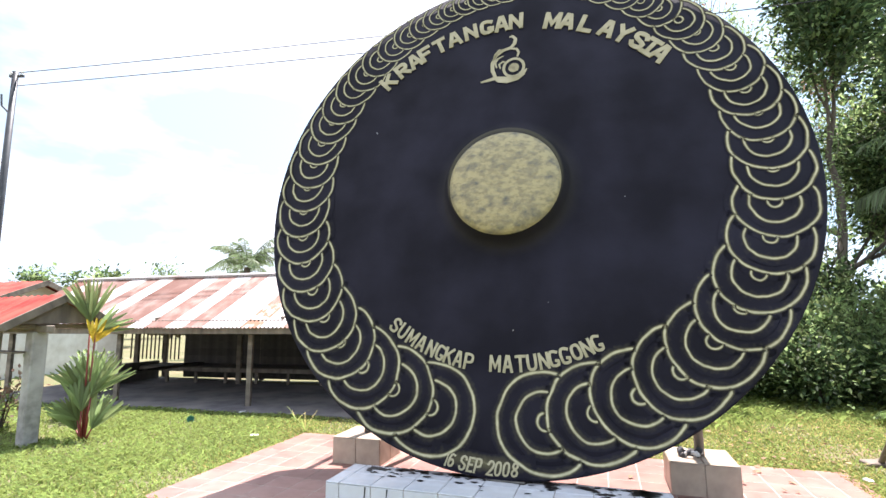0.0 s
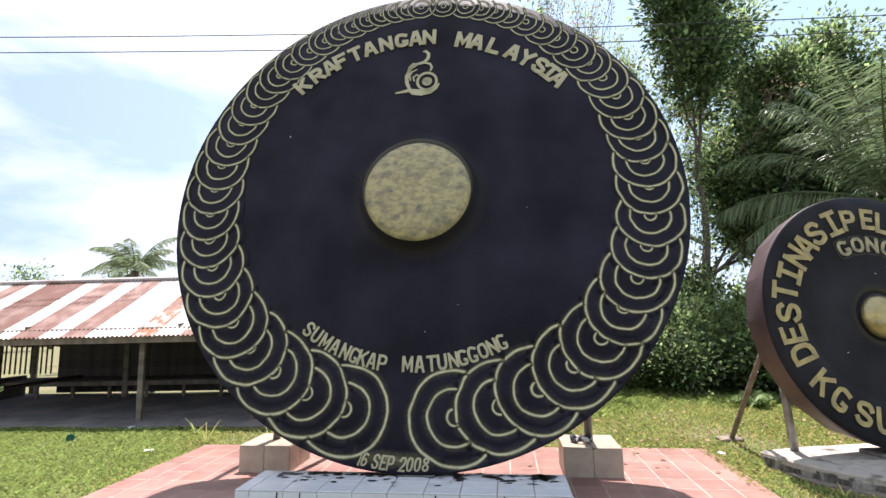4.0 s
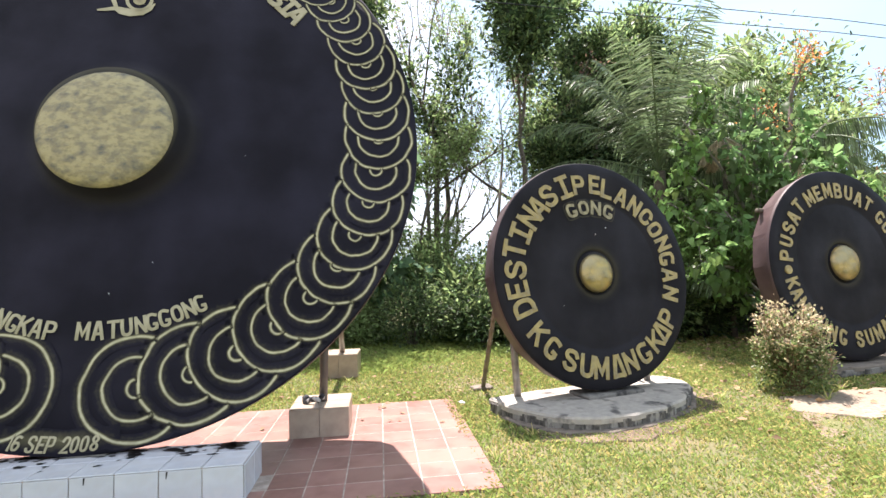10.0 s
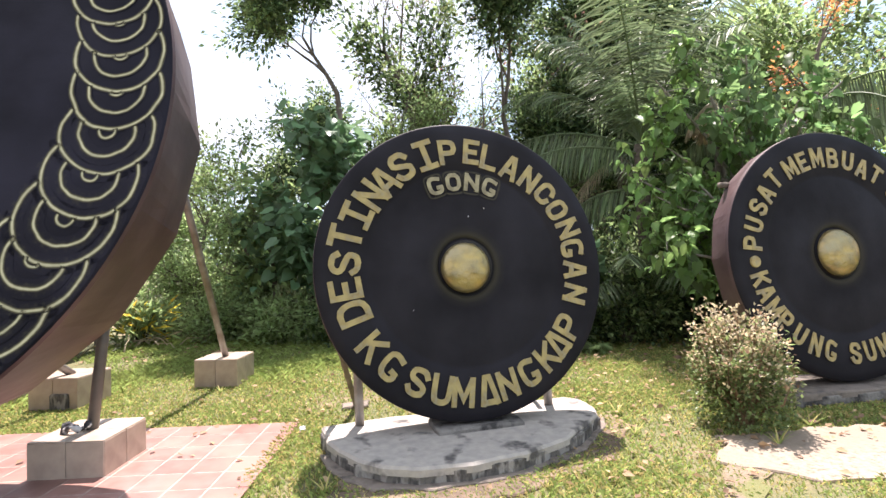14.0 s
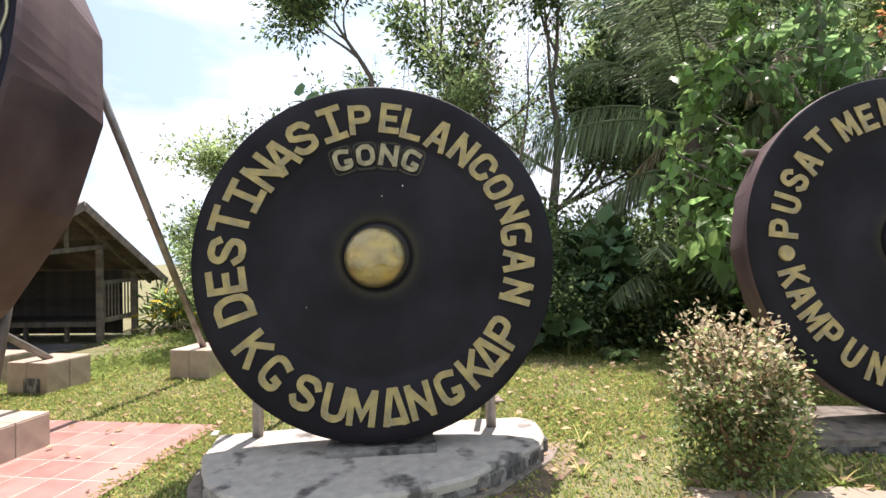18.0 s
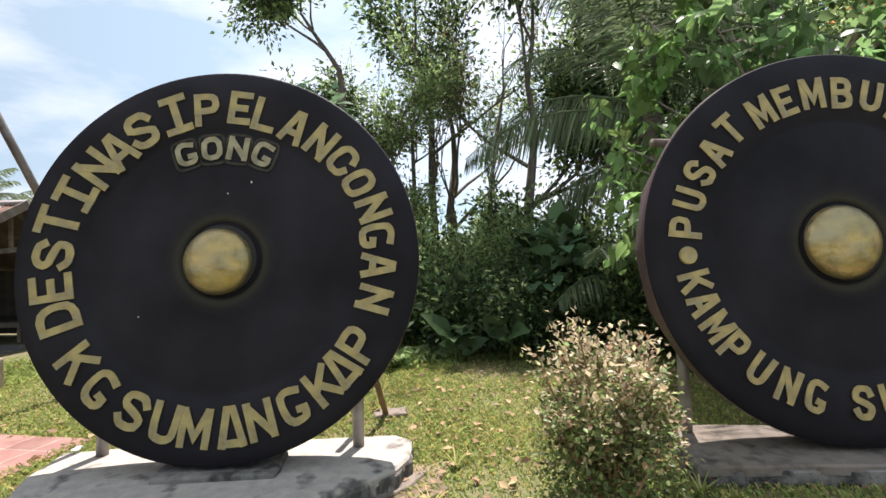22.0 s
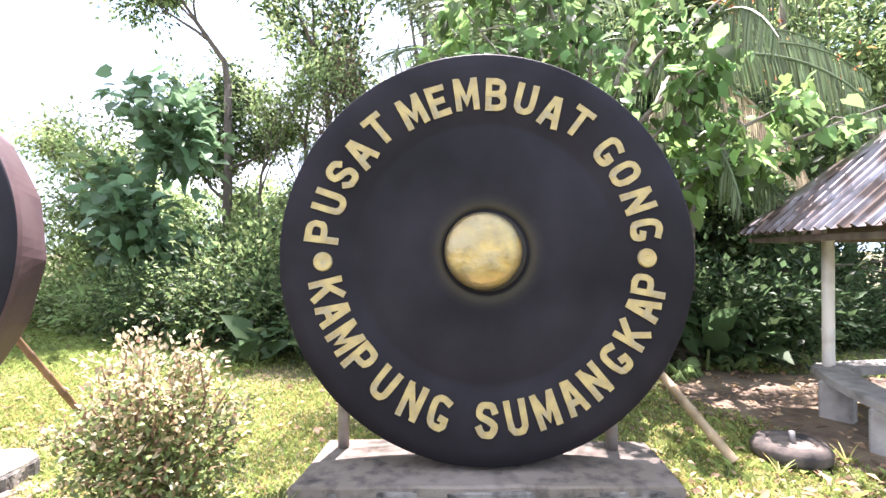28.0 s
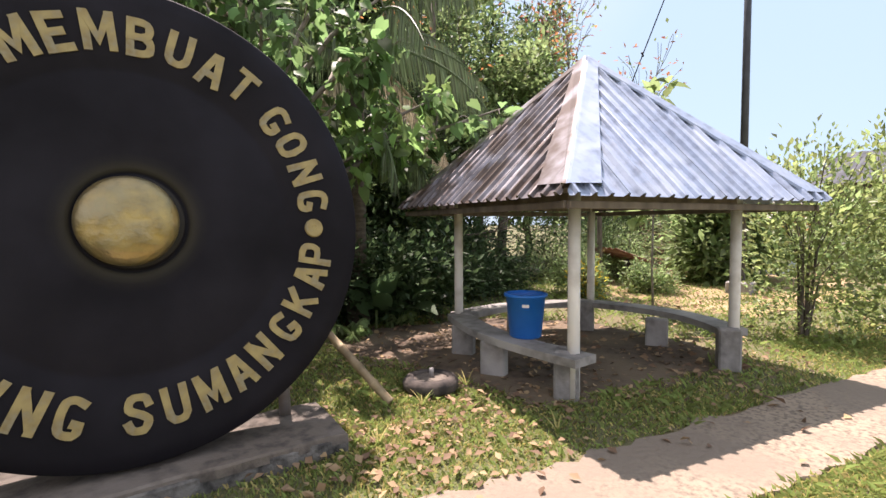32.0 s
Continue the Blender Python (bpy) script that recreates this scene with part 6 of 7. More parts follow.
tree(15.6, 14.8, 12.0, "tall feathery green tree in the wood", 37, M_leaf_mid, 10000, 0.17, 0.14, 0.48, 4, 3, 0.55, 0.7, second=(M_leaf_dark, 0.3))
shrub(11.5, 8.0, 0.75, 2.5, "tall leafy growth round a palm stem", 564, M_leaf_mid, 3000, 0.15, second=(M_leaf_light, 0.4), stems=16, name="undergrowth", group="undergrowth", fill=0.8)
tree(17.0, 14.2, 11.0, "tall mid-green tree in the wood", 23, M_leaf_dark, 11500, 0.2, 0.18, 0.35, 4, 3, 0.8, 0.7, second=(M_leaf_mid, 0.45))
tree(17.8, 12.6, 9.5, "mid-green tree in the wood", 24, M_leaf_dark, 11000, 0.19, 0.16, 0.35, 4, 3, 0.8, 0.55, second=(M_leaf_mid, 0.3))
tree(20.5, 6.2, 6.9, "thin tree with orange dying leaves and bare twigs", 25, M_leaf_rusty, 420, 0.12, 0.06, 0.5, 4, 3, 0.4, 0.3, lift=0.3, second=(M_leaf_mid, 0.25))
tree(16.9, 8.2, 8.2, "thin tree with a crown of orange dying leaves", 39, M_leaf_orange, 260, 0.12, 0.08, 0.76, 4, 2, 0.45, 0.3, lift=0.3, second=(M_leaf_mid, 0.3))
tree(8.5, 15.0, 13.5, "half-bare tree with many forking grey branches and sparse red leaves", 26, M_leaf_red, 1300, 0.11, 0.12, 0.40, 3, 4, 0.42, 0.3, lift=0.42, second=(M_leaf_light, 0.45))
tree(9.2, 15.6, 12.0, "half-bare tree forking low into grey limbs", 35, M_leaf_mid, 1500, 0.11, 0.13, 0.36, 4, 3, 0.5, 0.3, lift=0.35, second=(M_leaf_red, 0.4))
tree(7.9, 14.4, 10.5, "slender half-bare tree with grey trunk", 27, M_leaf_mid, 1300, 0.10, 0.07, 0.45, 3, 3, 0.4, 0.25, lift=0.4, second=(M_leaf_light, 0.5))
tree(9.9, 13.2, 9.5, "slender grey-stemmed tree with few leaves", 40, M_leaf_light, 1100, 0.11, 0.06, 0.5, 3, 3, 0.4, 0.25, lift=0.4, second=(M_leaf_mid, 0.5))
tree(6.0, 13.9, 10.2, "leafy tree with drooping sprays over the open sky", 28, M_leaf_dark, 14000, 0.15, 0.12, 0.58, 4, 3, 0.75, 0.62, droop=0.5, second=(M_leaf_mid, 0.5), squash=0.45)
tree(6.9, 13.0, 5.8, "feathery mid-green tree at the wood's edge", 29, M_leaf_mid, 2800, 0.12, 0.08, 0.34, 4, 3, 0.34, 0.34, second=(M_leaf_light, 0.4), lift=0.3)
tree(5.0, 12.1, 4.7, "young tree with broad hanging blue-green leaves", 30, M_leaf_blue, 560, 0.27, 0.055, 0.5, 4, 2, 0.95, 0.62, LEAF_HEART, 0.95, 0.9, name="young_tree")
tree(4.2, 12.6, 3.6, "low broad-leaved tree at the lawn's end", 31, M_leaf_blue, 480, 0.21, 0.07, 0.4, 4, 2, 0.8, 0.35, LEAF_HEART, 0.8, 0.7, second=(M_leaf_mid, 0.5))
tree(2.2, 15.2, 5.0, "rounded leafy tree behind the shed", 32, M_leaf_mid, 4500, 0.13, 0.10, 0.3, 4, 3, 0.8, 0.4, second=(M_leaf_light, 0.3))
tree(3.6, 13.6, 4.2, "bright leafy tree behind the lawn", 33, M_leaf_light, 2300, 0.13, 0.09, 0.3, 4, 3, 0.8, 0.4, second=(M_leaf_mid, 0.5))
tree(14.7, 8.9, 6.2, "dense dark tree shading the wood's edge behind the shelter", 38, M_leaf_dark, 9000, 0.16, 0.12, 0.38, 4, 3, 0.85, 0.5, second=(M_leaf_mid, 0.25))
tree(17.5, 8.4, 6.0, "slim tree with small glossy leaves", 34, M_leaf_dark, 3400, 0.12, 0.08, 0.3, 4, 3, 0.7, 0.4, second=(M_leaf_mid, 0.4))

tree(17.7, 3.75, 3.9, "slim sapling with large bright leaves behind the shelter", 49, M_leaf_light, 90, 0.24, 0.018, 0.72, 3, 1, 0.5, 0.35, LEAF_HEART, 0.55, 0.5, bark=M_palebark, name="sapling")

# broad-leaved tree that reaches over the third gong and the shelter
rngb = np.random.RandomState(77)
broad = thing("broadleaf_tree", pose(12.2, 6.5, 0), "spreading tree with large heart-shaped glossy green leaves", "tree", "trees")
bt = Mesher().tube([(0, 0, -0.05), (0.05, -0.05, 1.0), (0.0, -0.1, 2.0), (0.1, -0.15, 3.0)], [0.15, 0.12, 0.10, 0.08], 9)
part("trunk", bt, M_bark, broad, smooth=True)
bl, bat, bdir = Mesher(), [], []
for e, start in (((2.25, -2.1, 3.04), 1.6), ((1.06, -0.98, 3.48), 1.8), ((-0.6, -1.5, 3.6), 2.2), ((-2.2, -0.75, 2.9), 1.4), ((-1.6, -0.9, 4.0), 2.3), ((-0.9, -0.8, 4.9), 2.6), ((0.6, -1.1, 4.7), 2.7),
                 ((1.3, -1.6, 3.9), 2.5), ((1.6, -0.9, 4.8), 2.8), ((0.1, 0.2, 5.4), 3.0), ((-2.4, -0.6, 1.7), 1.0), ((-1.7, -1.1, 2.2), 1.2), ((1.31, -1.48, 2.73), 1.5), ((1.93, -1.35, 3.29), 1.7), ((-1.9, 0.1, 3.6), 2.0), ((-2.0, 0.0, 4.6), 2.4), ((-1.4, 0.2, 5.6), 2.8), ((-2.3, -0.2, 2.6), 1.4), ((-1.6, 0.45, 3.3), 1.5), ((-2.0, 0.5, 2.5), 1.2), ((-1.9, 0.5, 1.7), 0.8), ((-1.4, 0.35, 2.9), 1.4), ((-1.6, 0.3, 2.1), 1.0), ((-2.2, 0.55, 3.1), 1.5), ((-1.2, 0.2, 1.3), 0.6)):
    e, s = Vector(e), Vector((0, -0.1, start))
    m = s.lerp(e, 0.5) + Vector((0, 0, 0.22))
    bl.tube([s, m, e], [0.045, 0.03, 0.01], 6, cap=False)
    # leaves hang in loose bunches along each limb
    for t in rngb.uniform(0.2, 1.06, 8 if e.x > 0.5 and e.z > 3.8 else 11 if e.y > -0.3 else 14):
        p = s.lerp(m, t * 2) if t < 0.5 else m.lerp(e, (t - 0.5) * 2)
        c = p + Vector(rngb.normal(0, 0.17, 3))
        bl.tube([p, p.lerp(c, 0.6) + Vector((0, 0, 0.04)), c], [0.010, 0.007, 0.004], 4, cap=False)
        for k in range(rngb.randint(9, 16)):
            bat.append(tuple(c + Vector(rngb.normal(0, 0.105, 3)) * 1.0))
            bdir.append(tuple((e - s).normalized() * 0.35 + Vector(rngb.normal(0, 0.5, 3))))
part("branching", bl, M_palebark, broad, smooth=True)
half = len(bat) * 2 // 5
part("crown", leaves("crown", bat[:half], bdir[:half], 0.165, rngb, M_leaf_big, LEAF_HEART, 0.78, 1.0, 0.5, 0.45), M_leaf_big, broad)
part("crown", leaves("crown", bat[half:], bdir[half:], 0.165, rngb, M_leaf_sunlit, LEAF_HEART, 0.78, 1.0, 0.5, 0.45), M_leaf_sunlit, broad, "leaves in a yellow-green painted as sunlit")

# palms
arching = palm(11.3, 8.1, 4.0, "coconut palm with tall arching fronds", 41, n=16, length=3.7, rise=4.6, dry=0, leaflet=0.8, fall=0.8)
ra = np.random.RandomState(14)
for a, up, z, L, sag in ((121, 0.55, 3.9, 3.7, 0.75), (164, 0.28, 3.75, 3.2, 0.8), (150, 0.2, 3.0, 2.4, 1.6), (262, -0.6, 2.3, 1.7, 1.6)):
    frond(arching, Vector((-0.06, 0, z)), radians(a), up, L, ra, M_frond, 0.72, sag, 62, 0.6)
palm(12.05, 6.95, 4.55, "slim palm ending in a spray of short pale dry fronds", 48, n=13, length=0.85, dry=13, trunk_r=0.05, leaflet=0.3, name="dry_palm", wide=0.012)
palm(13.7, 11.5, 4.6, "coconut palm with long drooping fronds", 42, n=10, length=3.4, rise=0.8, dry=2, leaflet=0.8)
curtain = palm(13.9, 6.8, 4.3, "palm with dense hanging fronds", 43, n=14, length=2.6, rise=0.7, dry=2, leaflet=0.6, hang=0.7, wide=0.017)
rc = np.random.RandomState(6)
for a, up, L in ((-115, 0.1, 2.6), (-95, -0.1, 2.4), (-140, 0.0, 2.3)):
    frond(curtain, Vector((0, -0.1, 3.0)), radians(a), up, L, rc, M_frond, 0.55, 0.9, 60, 0.75, 0.017)
low = thing("palm_clump", pose(11.1, 8.1, 0), "low palm clump with drooping fronds beside the wood", "palm", "palms")
rl = np.random.RandomState(9)
for a, up, L in ((2.9, 0.75, 2.2), (3.5, 0.6, 2.0), (4.4, 0.8, 2.1), (5.2, 0.7, 2.0), (2.3, 0.9, 2.2), (3.9, 1.1, 2.3), (0.2, 0.8, 2.0), (1.3, 0.9, 2.0)):
    frond(low, Vector((0, 0, 0.9)), a, up, L, rl, M_frond, 0.6)
palm(-8.8, 22.1, 4.0, "far coconut palm behind the shed", 44, n=11, length=2.1, rise=2.2, dry=0, leaflet=0.5, fall=0.85)
palm(-11.0, 27.0, 4.2, "far coconut palm behind the shed", 45, n=10, length=2.0, rise=1.6, dry=0, leaflet=0.6)

# undergrowth along the wood's edge
EDGE = [(1.6, 14.0), (3.2, 12.6), (4.6, 11.4), (5.8, 10.2), (6.9, 9.3), (8.0, 8.6), (9.2, 8.2), (10.4, 7.8), (11.6, 7.5), (12.8, 7.3), (14.0, 7.0), (15.2, 6.9), (16.6, 7.4), (18.2, 7.6)]
rngu = np.random.RandomState(3)
for i, (x, y) in enumerate(EDGE):
    for row in range(3):
        px, py = x + rngu.uniform(-0.4, 0.4) + row * 0.55, y + row * 1.15 + rngu.uniform(-0.2, 0.3)
        h = ((1.2, 2.1, 2.9) if 3 <= i <= 7 else (1.3, 2.4, 3.3))[row] * rngu.uniform(0.8, 1.15) * (0.75 if i < 3 or i > 11 else 1.0)
        # from i = 9 on, all-dark leaves paint in the shade under the canopy
        mats = (M_leaf_light, M_leaf_mid) if i <= 2 else (M_leaf_dark, M_leaf_mid) if (row == 0 and 3 <= i <= 6) or i == 8 else (M_leaf_dark, M_leaf_dark) if i >= 9 else (M_leaf_mid, M_leaf_dark) if 2 <= i <= 7 and row == 1 else (M_leaf_mid, M_leaf_light) if 2 <= i <= 7 and row else [(M_leaf_dark, M_leaf_mid), (M_leaf_mid, M_leaf_light), (M_leaf_dark, M_leaf_light), (M_leaf_mid, M_leaf_dark)][(i + row) % 4]
        shrub(px, py, 0.95 + 0.2 * row, h, "dense leafy undergrowth at the edge of the wood", 100 + i * 3 + row, mats[0], 3300 - 200 * row, 0.088 + 0.026 * ((i + row) % 3), second=(mats[1], 0.35), stems=16, bark=M_bark if i % 2 else M_darkbark, name="undergrowth", group="undergrowth", fill=1.0)
# distant woods that close the view
rngw = np.random.RandomState(8)
for i in range(18):
    a = radians(rngw.uniform(27, 78))
    d = rngw.uniform(17, 28)
    fx, fy = 7 + d * math.sin(a), 0.5 + d * math.cos(a)
    h = 4.2 if fx < 3.5 + 0.84 * fy else rngw.uniform(8, 12) if a < 1.05 else rngw.uniform(4, 6)
    tree(fx, fy, 2.2 if fy < 5.2 else h, "far leafy tree in the wood", 300 + i, (M_leaf_dark, M_leaf_mid, M_leaf_light)[i % 3], 2600, 0.26, 0.16, 0.3, 3, 3, 0.8, 0.8, second=(M_leaf_mid, 0.4), name="far_tree", group="far trees")
for i, (x, y, h) in enumerate(((5.5, 24, 4.0), (9, 27, 3.4), (12, 25, 2.9), (1.5, 24, 4.5), (-1.5, 27, 4.8))):
    tree(x, y, h, "low far tree behind the wood's edge", 330 + i, (M_leaf_mid, M_leaf_light)[i % 2], 2200, 0.26, 0.12, 0.25, 3, 3, 0.8, 0.7, second=(M_leaf_light, 0.4), name="far_tree", group="far trees")
for i, (x, y, h) in enumerate(((-16, 40, 5), (-24, 44, 5.5), (-32, 38, 5), (-9, 46, 5), (-3, 40, 5.5), (-40, 30, 5), (-20, 30, 4.2), (2, 32, 5.5))):
    tree(x, y, h, "distant tree beyond the village roofs", 340 + i, M_leaf_mid, 1300, 0.3, 0.15, 0.3, 3, 3, 0.8, 0.8, second=(M_leaf_dark, 0.5), name="far_tree", group="far trees")

# open brush to the far side of the shelter
for i, (x, y, r, h, m1, m2) in enumerate(((17.7, 1.7, 0.85, 3.0, M_leaf_brush, M_leaf_light), (18.5, 0.7, 0.8, 3.3, M_leaf_brush, M_leaf_light), (19.6, 0.2, 0.9, 3.1, M_leaf_brush, M_leaf_mid), (19.4, 6.2, 0.7, 1.0, M_leaf_light, M_leaf_mid), (20.6, 5.0, 0.6, 0.7, M_leaf_light, M_leaf_mid), (23.5, 4.6, 0.8, 1.0, M_leaf_light, M_leaf_mid),
                                          (25.5, 5.8, 1.0, 1.4, M_leaf_mid, M_leaf_red), (24.5, 8.0, 1.4, 2.0, M_leaf_mid, M_leaf_light), (27.5, 2.6, 1.1, 1.3, M_leaf_light, M_leaf_mid), (21.5, 8.2, 1.2, 1.7, M_leaf_mid, M_leaf_light), (29, 1.0, 1.3, 2.2, M_leaf_light, M_leaf_mid), (18.9, 5.6, 0.35, 0.8, M_leaf_light, M_leaf_yellow), (27, 7.2, 1.5, 2.0, M_leaf_mid, M_leaf_red), (29.5, 5.0, 1.5, 1.9, M_leaf_orange, M_leaf_mid), (30.5, 8.6, 1.8, 2.6, M_leaf_mid, M_leaf_light), (31, 2.6, 1.5, 2.1, M_leaf_mid, M_leaf_dark), (22.6, 6.8, 0.9, 1.2, M_leaf_light, M_leaf_mid), (26.2, 9.6, 1.6, 3.2, M_leaf_dark, M_leaf_mid))):
    shrub(x, y, r, h, "loose sunlit shrub in the open brush", 500 + i, m1, int((2900 if i < 3 else 1700) * (r + 0.4)), 0.095, second=(m2, 0.3), stems=14, bark=M_bark, name="brush_shrub", group="brush shrubs", narrow=0.6, skirt=0.5)
ban = thing("banana_plant", pose(24.8, 3.3, 0), "young banana plant with broad upright leaf", "plant")
for k, (a, L, up) in enumerate(((2.6, 1.5, 1.2), (0.6, 1.2, 1.6), (4.4, 1.2, 1.4))):
    pts = [Vector((math.cos(a) * L * t * 0.6, math.sin(a) * L * t * 0.6, 0.25 + up * L * (t - 0.4 * t * t))) for t in np.linspace(0, 1, 8)]
    b = Mesher()
    s = Vector((-math.sin(a), math.cos(a), 0))
    for i, p in enumerate(pts):
        w = 0.24 * math.sin(math.pi * min(0.98, 0.1 + i / 7.5))
        b.v += [tuple(p - s * w + Vector((0, 0, 0.04))), tuple(p), tuple(p + s * w + Vector((0, 0, 0.04)))]
    for i in range(7):
        for j in range(2):
            q = 3 * i + j
            b.f.append((q, q + 1, q + 4, q + 3))
    part("leaf", b, M_leaf_big, ban, smooth=True)

# ornamental palm lily by the notice stand
lily = thing("palm_lily", pose(-5.1, 7.25, 0), "ornamental plant with crimson stems and fan-like green and yellow leaves", "plant")
rl = np.random.RandomState(15)
FANS = ((-0.04, 0.0, 1.64, -0.1, 0.64, 15), (0.04, 0.0, 1.34, 0.25, 0.36, 8), (-0.08, 0.05, 0.62, -0.35, 0.52, 12), (0.10, -0.05, 0.62, 0.5, 0.58, 12), (-0.10, 0.0, 0.26, -0.6, 0.42, 9), (0.02, 0.05, 0.70, 0.1, 0.55, 10), (0.05, 0.0, 1.5, 0.95, 0.45, 6), (-0.14, 0.04, 0.12, -0.3, 0.5, 10), (0.14, -0.04, 0.15, 0.35, 0.5, 10), (0.0, -0.08, 0.4, 0.0, 0.5, 10))
for k, (sx, sy, sz, tilt, L, blades) in enumerate(FANS):
    part("stem", Mesher().tube([(sx * 0.3, sy * 0.3, -0.03), (sx * 0.7, sy, sz * 0.5), (sx, sy, sz)], [0.016, 0.013, 0.009], 7), M_redstem, lily, "crimson stem", smooth=True)
    b = Mesher()
    turn = Matrix.Rotation(radians(38) + rl.uniform(-0.5, 0.5), 3, "Z")
    for j in range(blades):
        a = tilt + (j / (blades - 1) - 0.5) * 1.05 + rl.uniform(-0.04, 0.04)
        bend = rl.uniform(-0.08, 0.16)
        n0 = len(b.v)
        for t in np.linspace(0, 1, 6):
            p = Vector((math.sin(a) * L * t + 0.06 * math.sin(a) * t * t, bend * t * t + (0.03 if j % 2 else -0.03) * t, math.cos(a) * L * t * (1 - 0.12 * abs(math.sin(a)) * t)))
            w = 0.028 * math.sin(math.pi * min(0.97, 0.1 + 0.82 * t))
            side = Vector((math.cos(a), 0, -math.sin(a))) * w
            for q in (p - side, p + Vector((0, -0.008, 0)), p + side):
                b.v.append(tuple(turn @ q + Vector((sx, sy, sz))))
        for i in range(5):
            for c in range(2):
                q = n0 + 3 * i + c
                b.f.append((q, q + 1, q + 4, q + 3))
    yellow = k == 1
    part("leaf", b, M_leaf_yellow if yellow else M_leaf_light, lily, "yellow fan leaf" if yellow else "pleated green fan leaf", smooth=True)
shrub(-6.9, 7.9, 0.45, 0.9, "low flowering shrub with red leaves by the stand", 560, M_leaf_red, 500, 0.08, second=(M_leaf_mid, 0.5), name="flowering_shrub", group="")
shrub(-6.2, 8.9, 0.35, 1.2, "slim dark green shrub behind the stand", 561, M_leaf_mid, 500, 0.1, name="flowering_shrub", group="")
shrub(1.35, 12.6, 0.7, 0.95, "yellow-green clump of long leaves beside the shed", 562, M_leaf_light, 500, 0.32, second=(M_leaf_yellow, 0.15), width=0.16, name="leafy_clump", group="", droop=0.1)
shrub(9.75, 8.5, 0.75, 2.1, "dark shrub of broad drooping heart-shaped leaves at the wood's edge", 563, M_leaf_dark, 420, 0.27, second=(M_leaf_blue, 0.4), shape=LEAF_HEART, width=0.9, name="broadleaf_shrub", group="", droop=0.9)
# dry stalks thrown down where the lawn meets the wood
pile = thing("dry_stalks", pose(1.9, 12.2, 0), "loose pile of dry brown fallen stalks at the wood's edge", "dead branches")
rp = np.random.RandomState(33)
for k in range(16):
    a, c = rp.uniform(0, math.pi), Vector((rp.normal(0, 0.55), rp.normal(0, 0.3), 0.03))
    d = Vector((math.cos(a), math.sin(a) * 0.5, rp.uniform(0.05, 0.5))).normalized() * rp.uniform(0.25, 0.6)
    part("stalk", Mesher().tube([c - d * 0.5 + Vector((0, 0, 0.02)), c + Vector((0, 0, 0.14)), c + d + Vector((0, 0, 0.02))], [0.016, 0.012, 0.007], 5), M_frond_dry, pile, smooth=True)
# elephant-ear leaves at the wood's edge
for i, (x, y, s) in enumerate(((13.9, 6.35, 0.48), (8.7, 7.6, 0.4), (7.9, 7.75, 0.34), (14.5, 6.2, 0.42))):
    ear = thing("elephant_ear", pose(x, y, 0), "clump of broad upright elephant-ear leaves", "plant", "elephant ears")
    rl = np.random.RandomState(60 + i)
    at = np.array([(0.12 * math.cos(k * 2.2), 0.12 * math.sin(k * 2.2), s * (0.5 + 0.12 * k)) for k in range(9)])
    ou = np.array([(math.cos(k * 2.2), math.sin(k * 2.2), 0.9) for k in range(9)])
    part("foliage", leaves("foliage", at, ou, s, rl, M_leaf_dark, LEAF_HEART, 0.7, 0.2, 0.35), M_leaf_dark, ear)
    part("stem", Mesher().tube([(0, 0, -0.02), (0.02, 0, s * 0.6)], 0.02, 6), M_leaf_mid, ear)


# weeds and ferns standing in the lawn
def weed(x, y, s, n, seed, fern=False):
    rng = np.random.RandomState(seed)
    ob = thing("fern" if fern else "weed_tuft", pose(x, y, 0), "small bright fern at the wood's edge" if fern else "tuft of long weeds standing in short grass", "fern" if fern else "weed", "ferns" if fern else "weed tufts")
    for k in range(n):
        a = k * 2.4 + rng.uniform(-0.3, 0.3)
        up = rng.uniform(1.2, 3.0)
        L = s * rng.uniform(0.6, 1.15)
        if fern:
            frond(ob, Vector((0, 0, 0.0)), a, up, L, rng, M_leaf_mid, 0.16, 1.5, 16)
            continue
        d = Vector((math.cos(a), math.sin(a), up)).normalized()
        side = Vector((-math.sin(a), math.cos(a), 0))
        b = Mesher()
        for t in np.linspace(0, 1, 5):
            p = d * L * t + Vector((math.cos(a), math.sin(a), -0.5)) * L * 0.35 * t * t - Vector((0, 0, 0.01))
            w = 0.010 * (1 - 0.85 * t)
            b.v += [tuple(p - side * w), tuple(p + side * w)]
        b.f = [(2 * i, 2 * i + 1, 2 * i + 3, 2 * i + 2) for i in range(4)]
        part("blade", b, M_grass if k % 3 else M_straw, ob)


WEEDS = ((-2.06, 7.6, 0.38, 9), (-2.4, 8.3, 0.3, 8), (-1.2, 7.5, 0.25, 8), (3.66, 3.4, 0.16, 12), (4.3, 3.75, 0.14, 10), (7.35, 4.3, 0.18, 12), (7.1, 3.75, 0.15, 10), (8.85, 3.6, 0.2, 12), (8.7, 3.25, 0.16, 10), (11.55, 3.2, 0.15, 10), (12.95, 3.62, 0.2, 10), (12.3, 3.55, 0.16, 9), (8.0, 3.05, 0.2, 12), (12.64, 2.4, 0.16, 9), (2.35, 7.15, 0.14, 9), (3.35, 7.3, 0.14, 9))
FERNS = ((7.0, 7.7, 0.5), (7.6, 8.0, 0.4), (13.3, 6.1, 0.45), (14.3, 6.3, 0.4), (9.3, 7.2, 0.35))
for i, (x, y, s, n) in enumerate(WEEDS):
    weed(x, y, s, n, 700 + i)
for i, (x, y, s) in enumerate(FERNS):
    weed(x, y, s, 9, 760 + i, True)


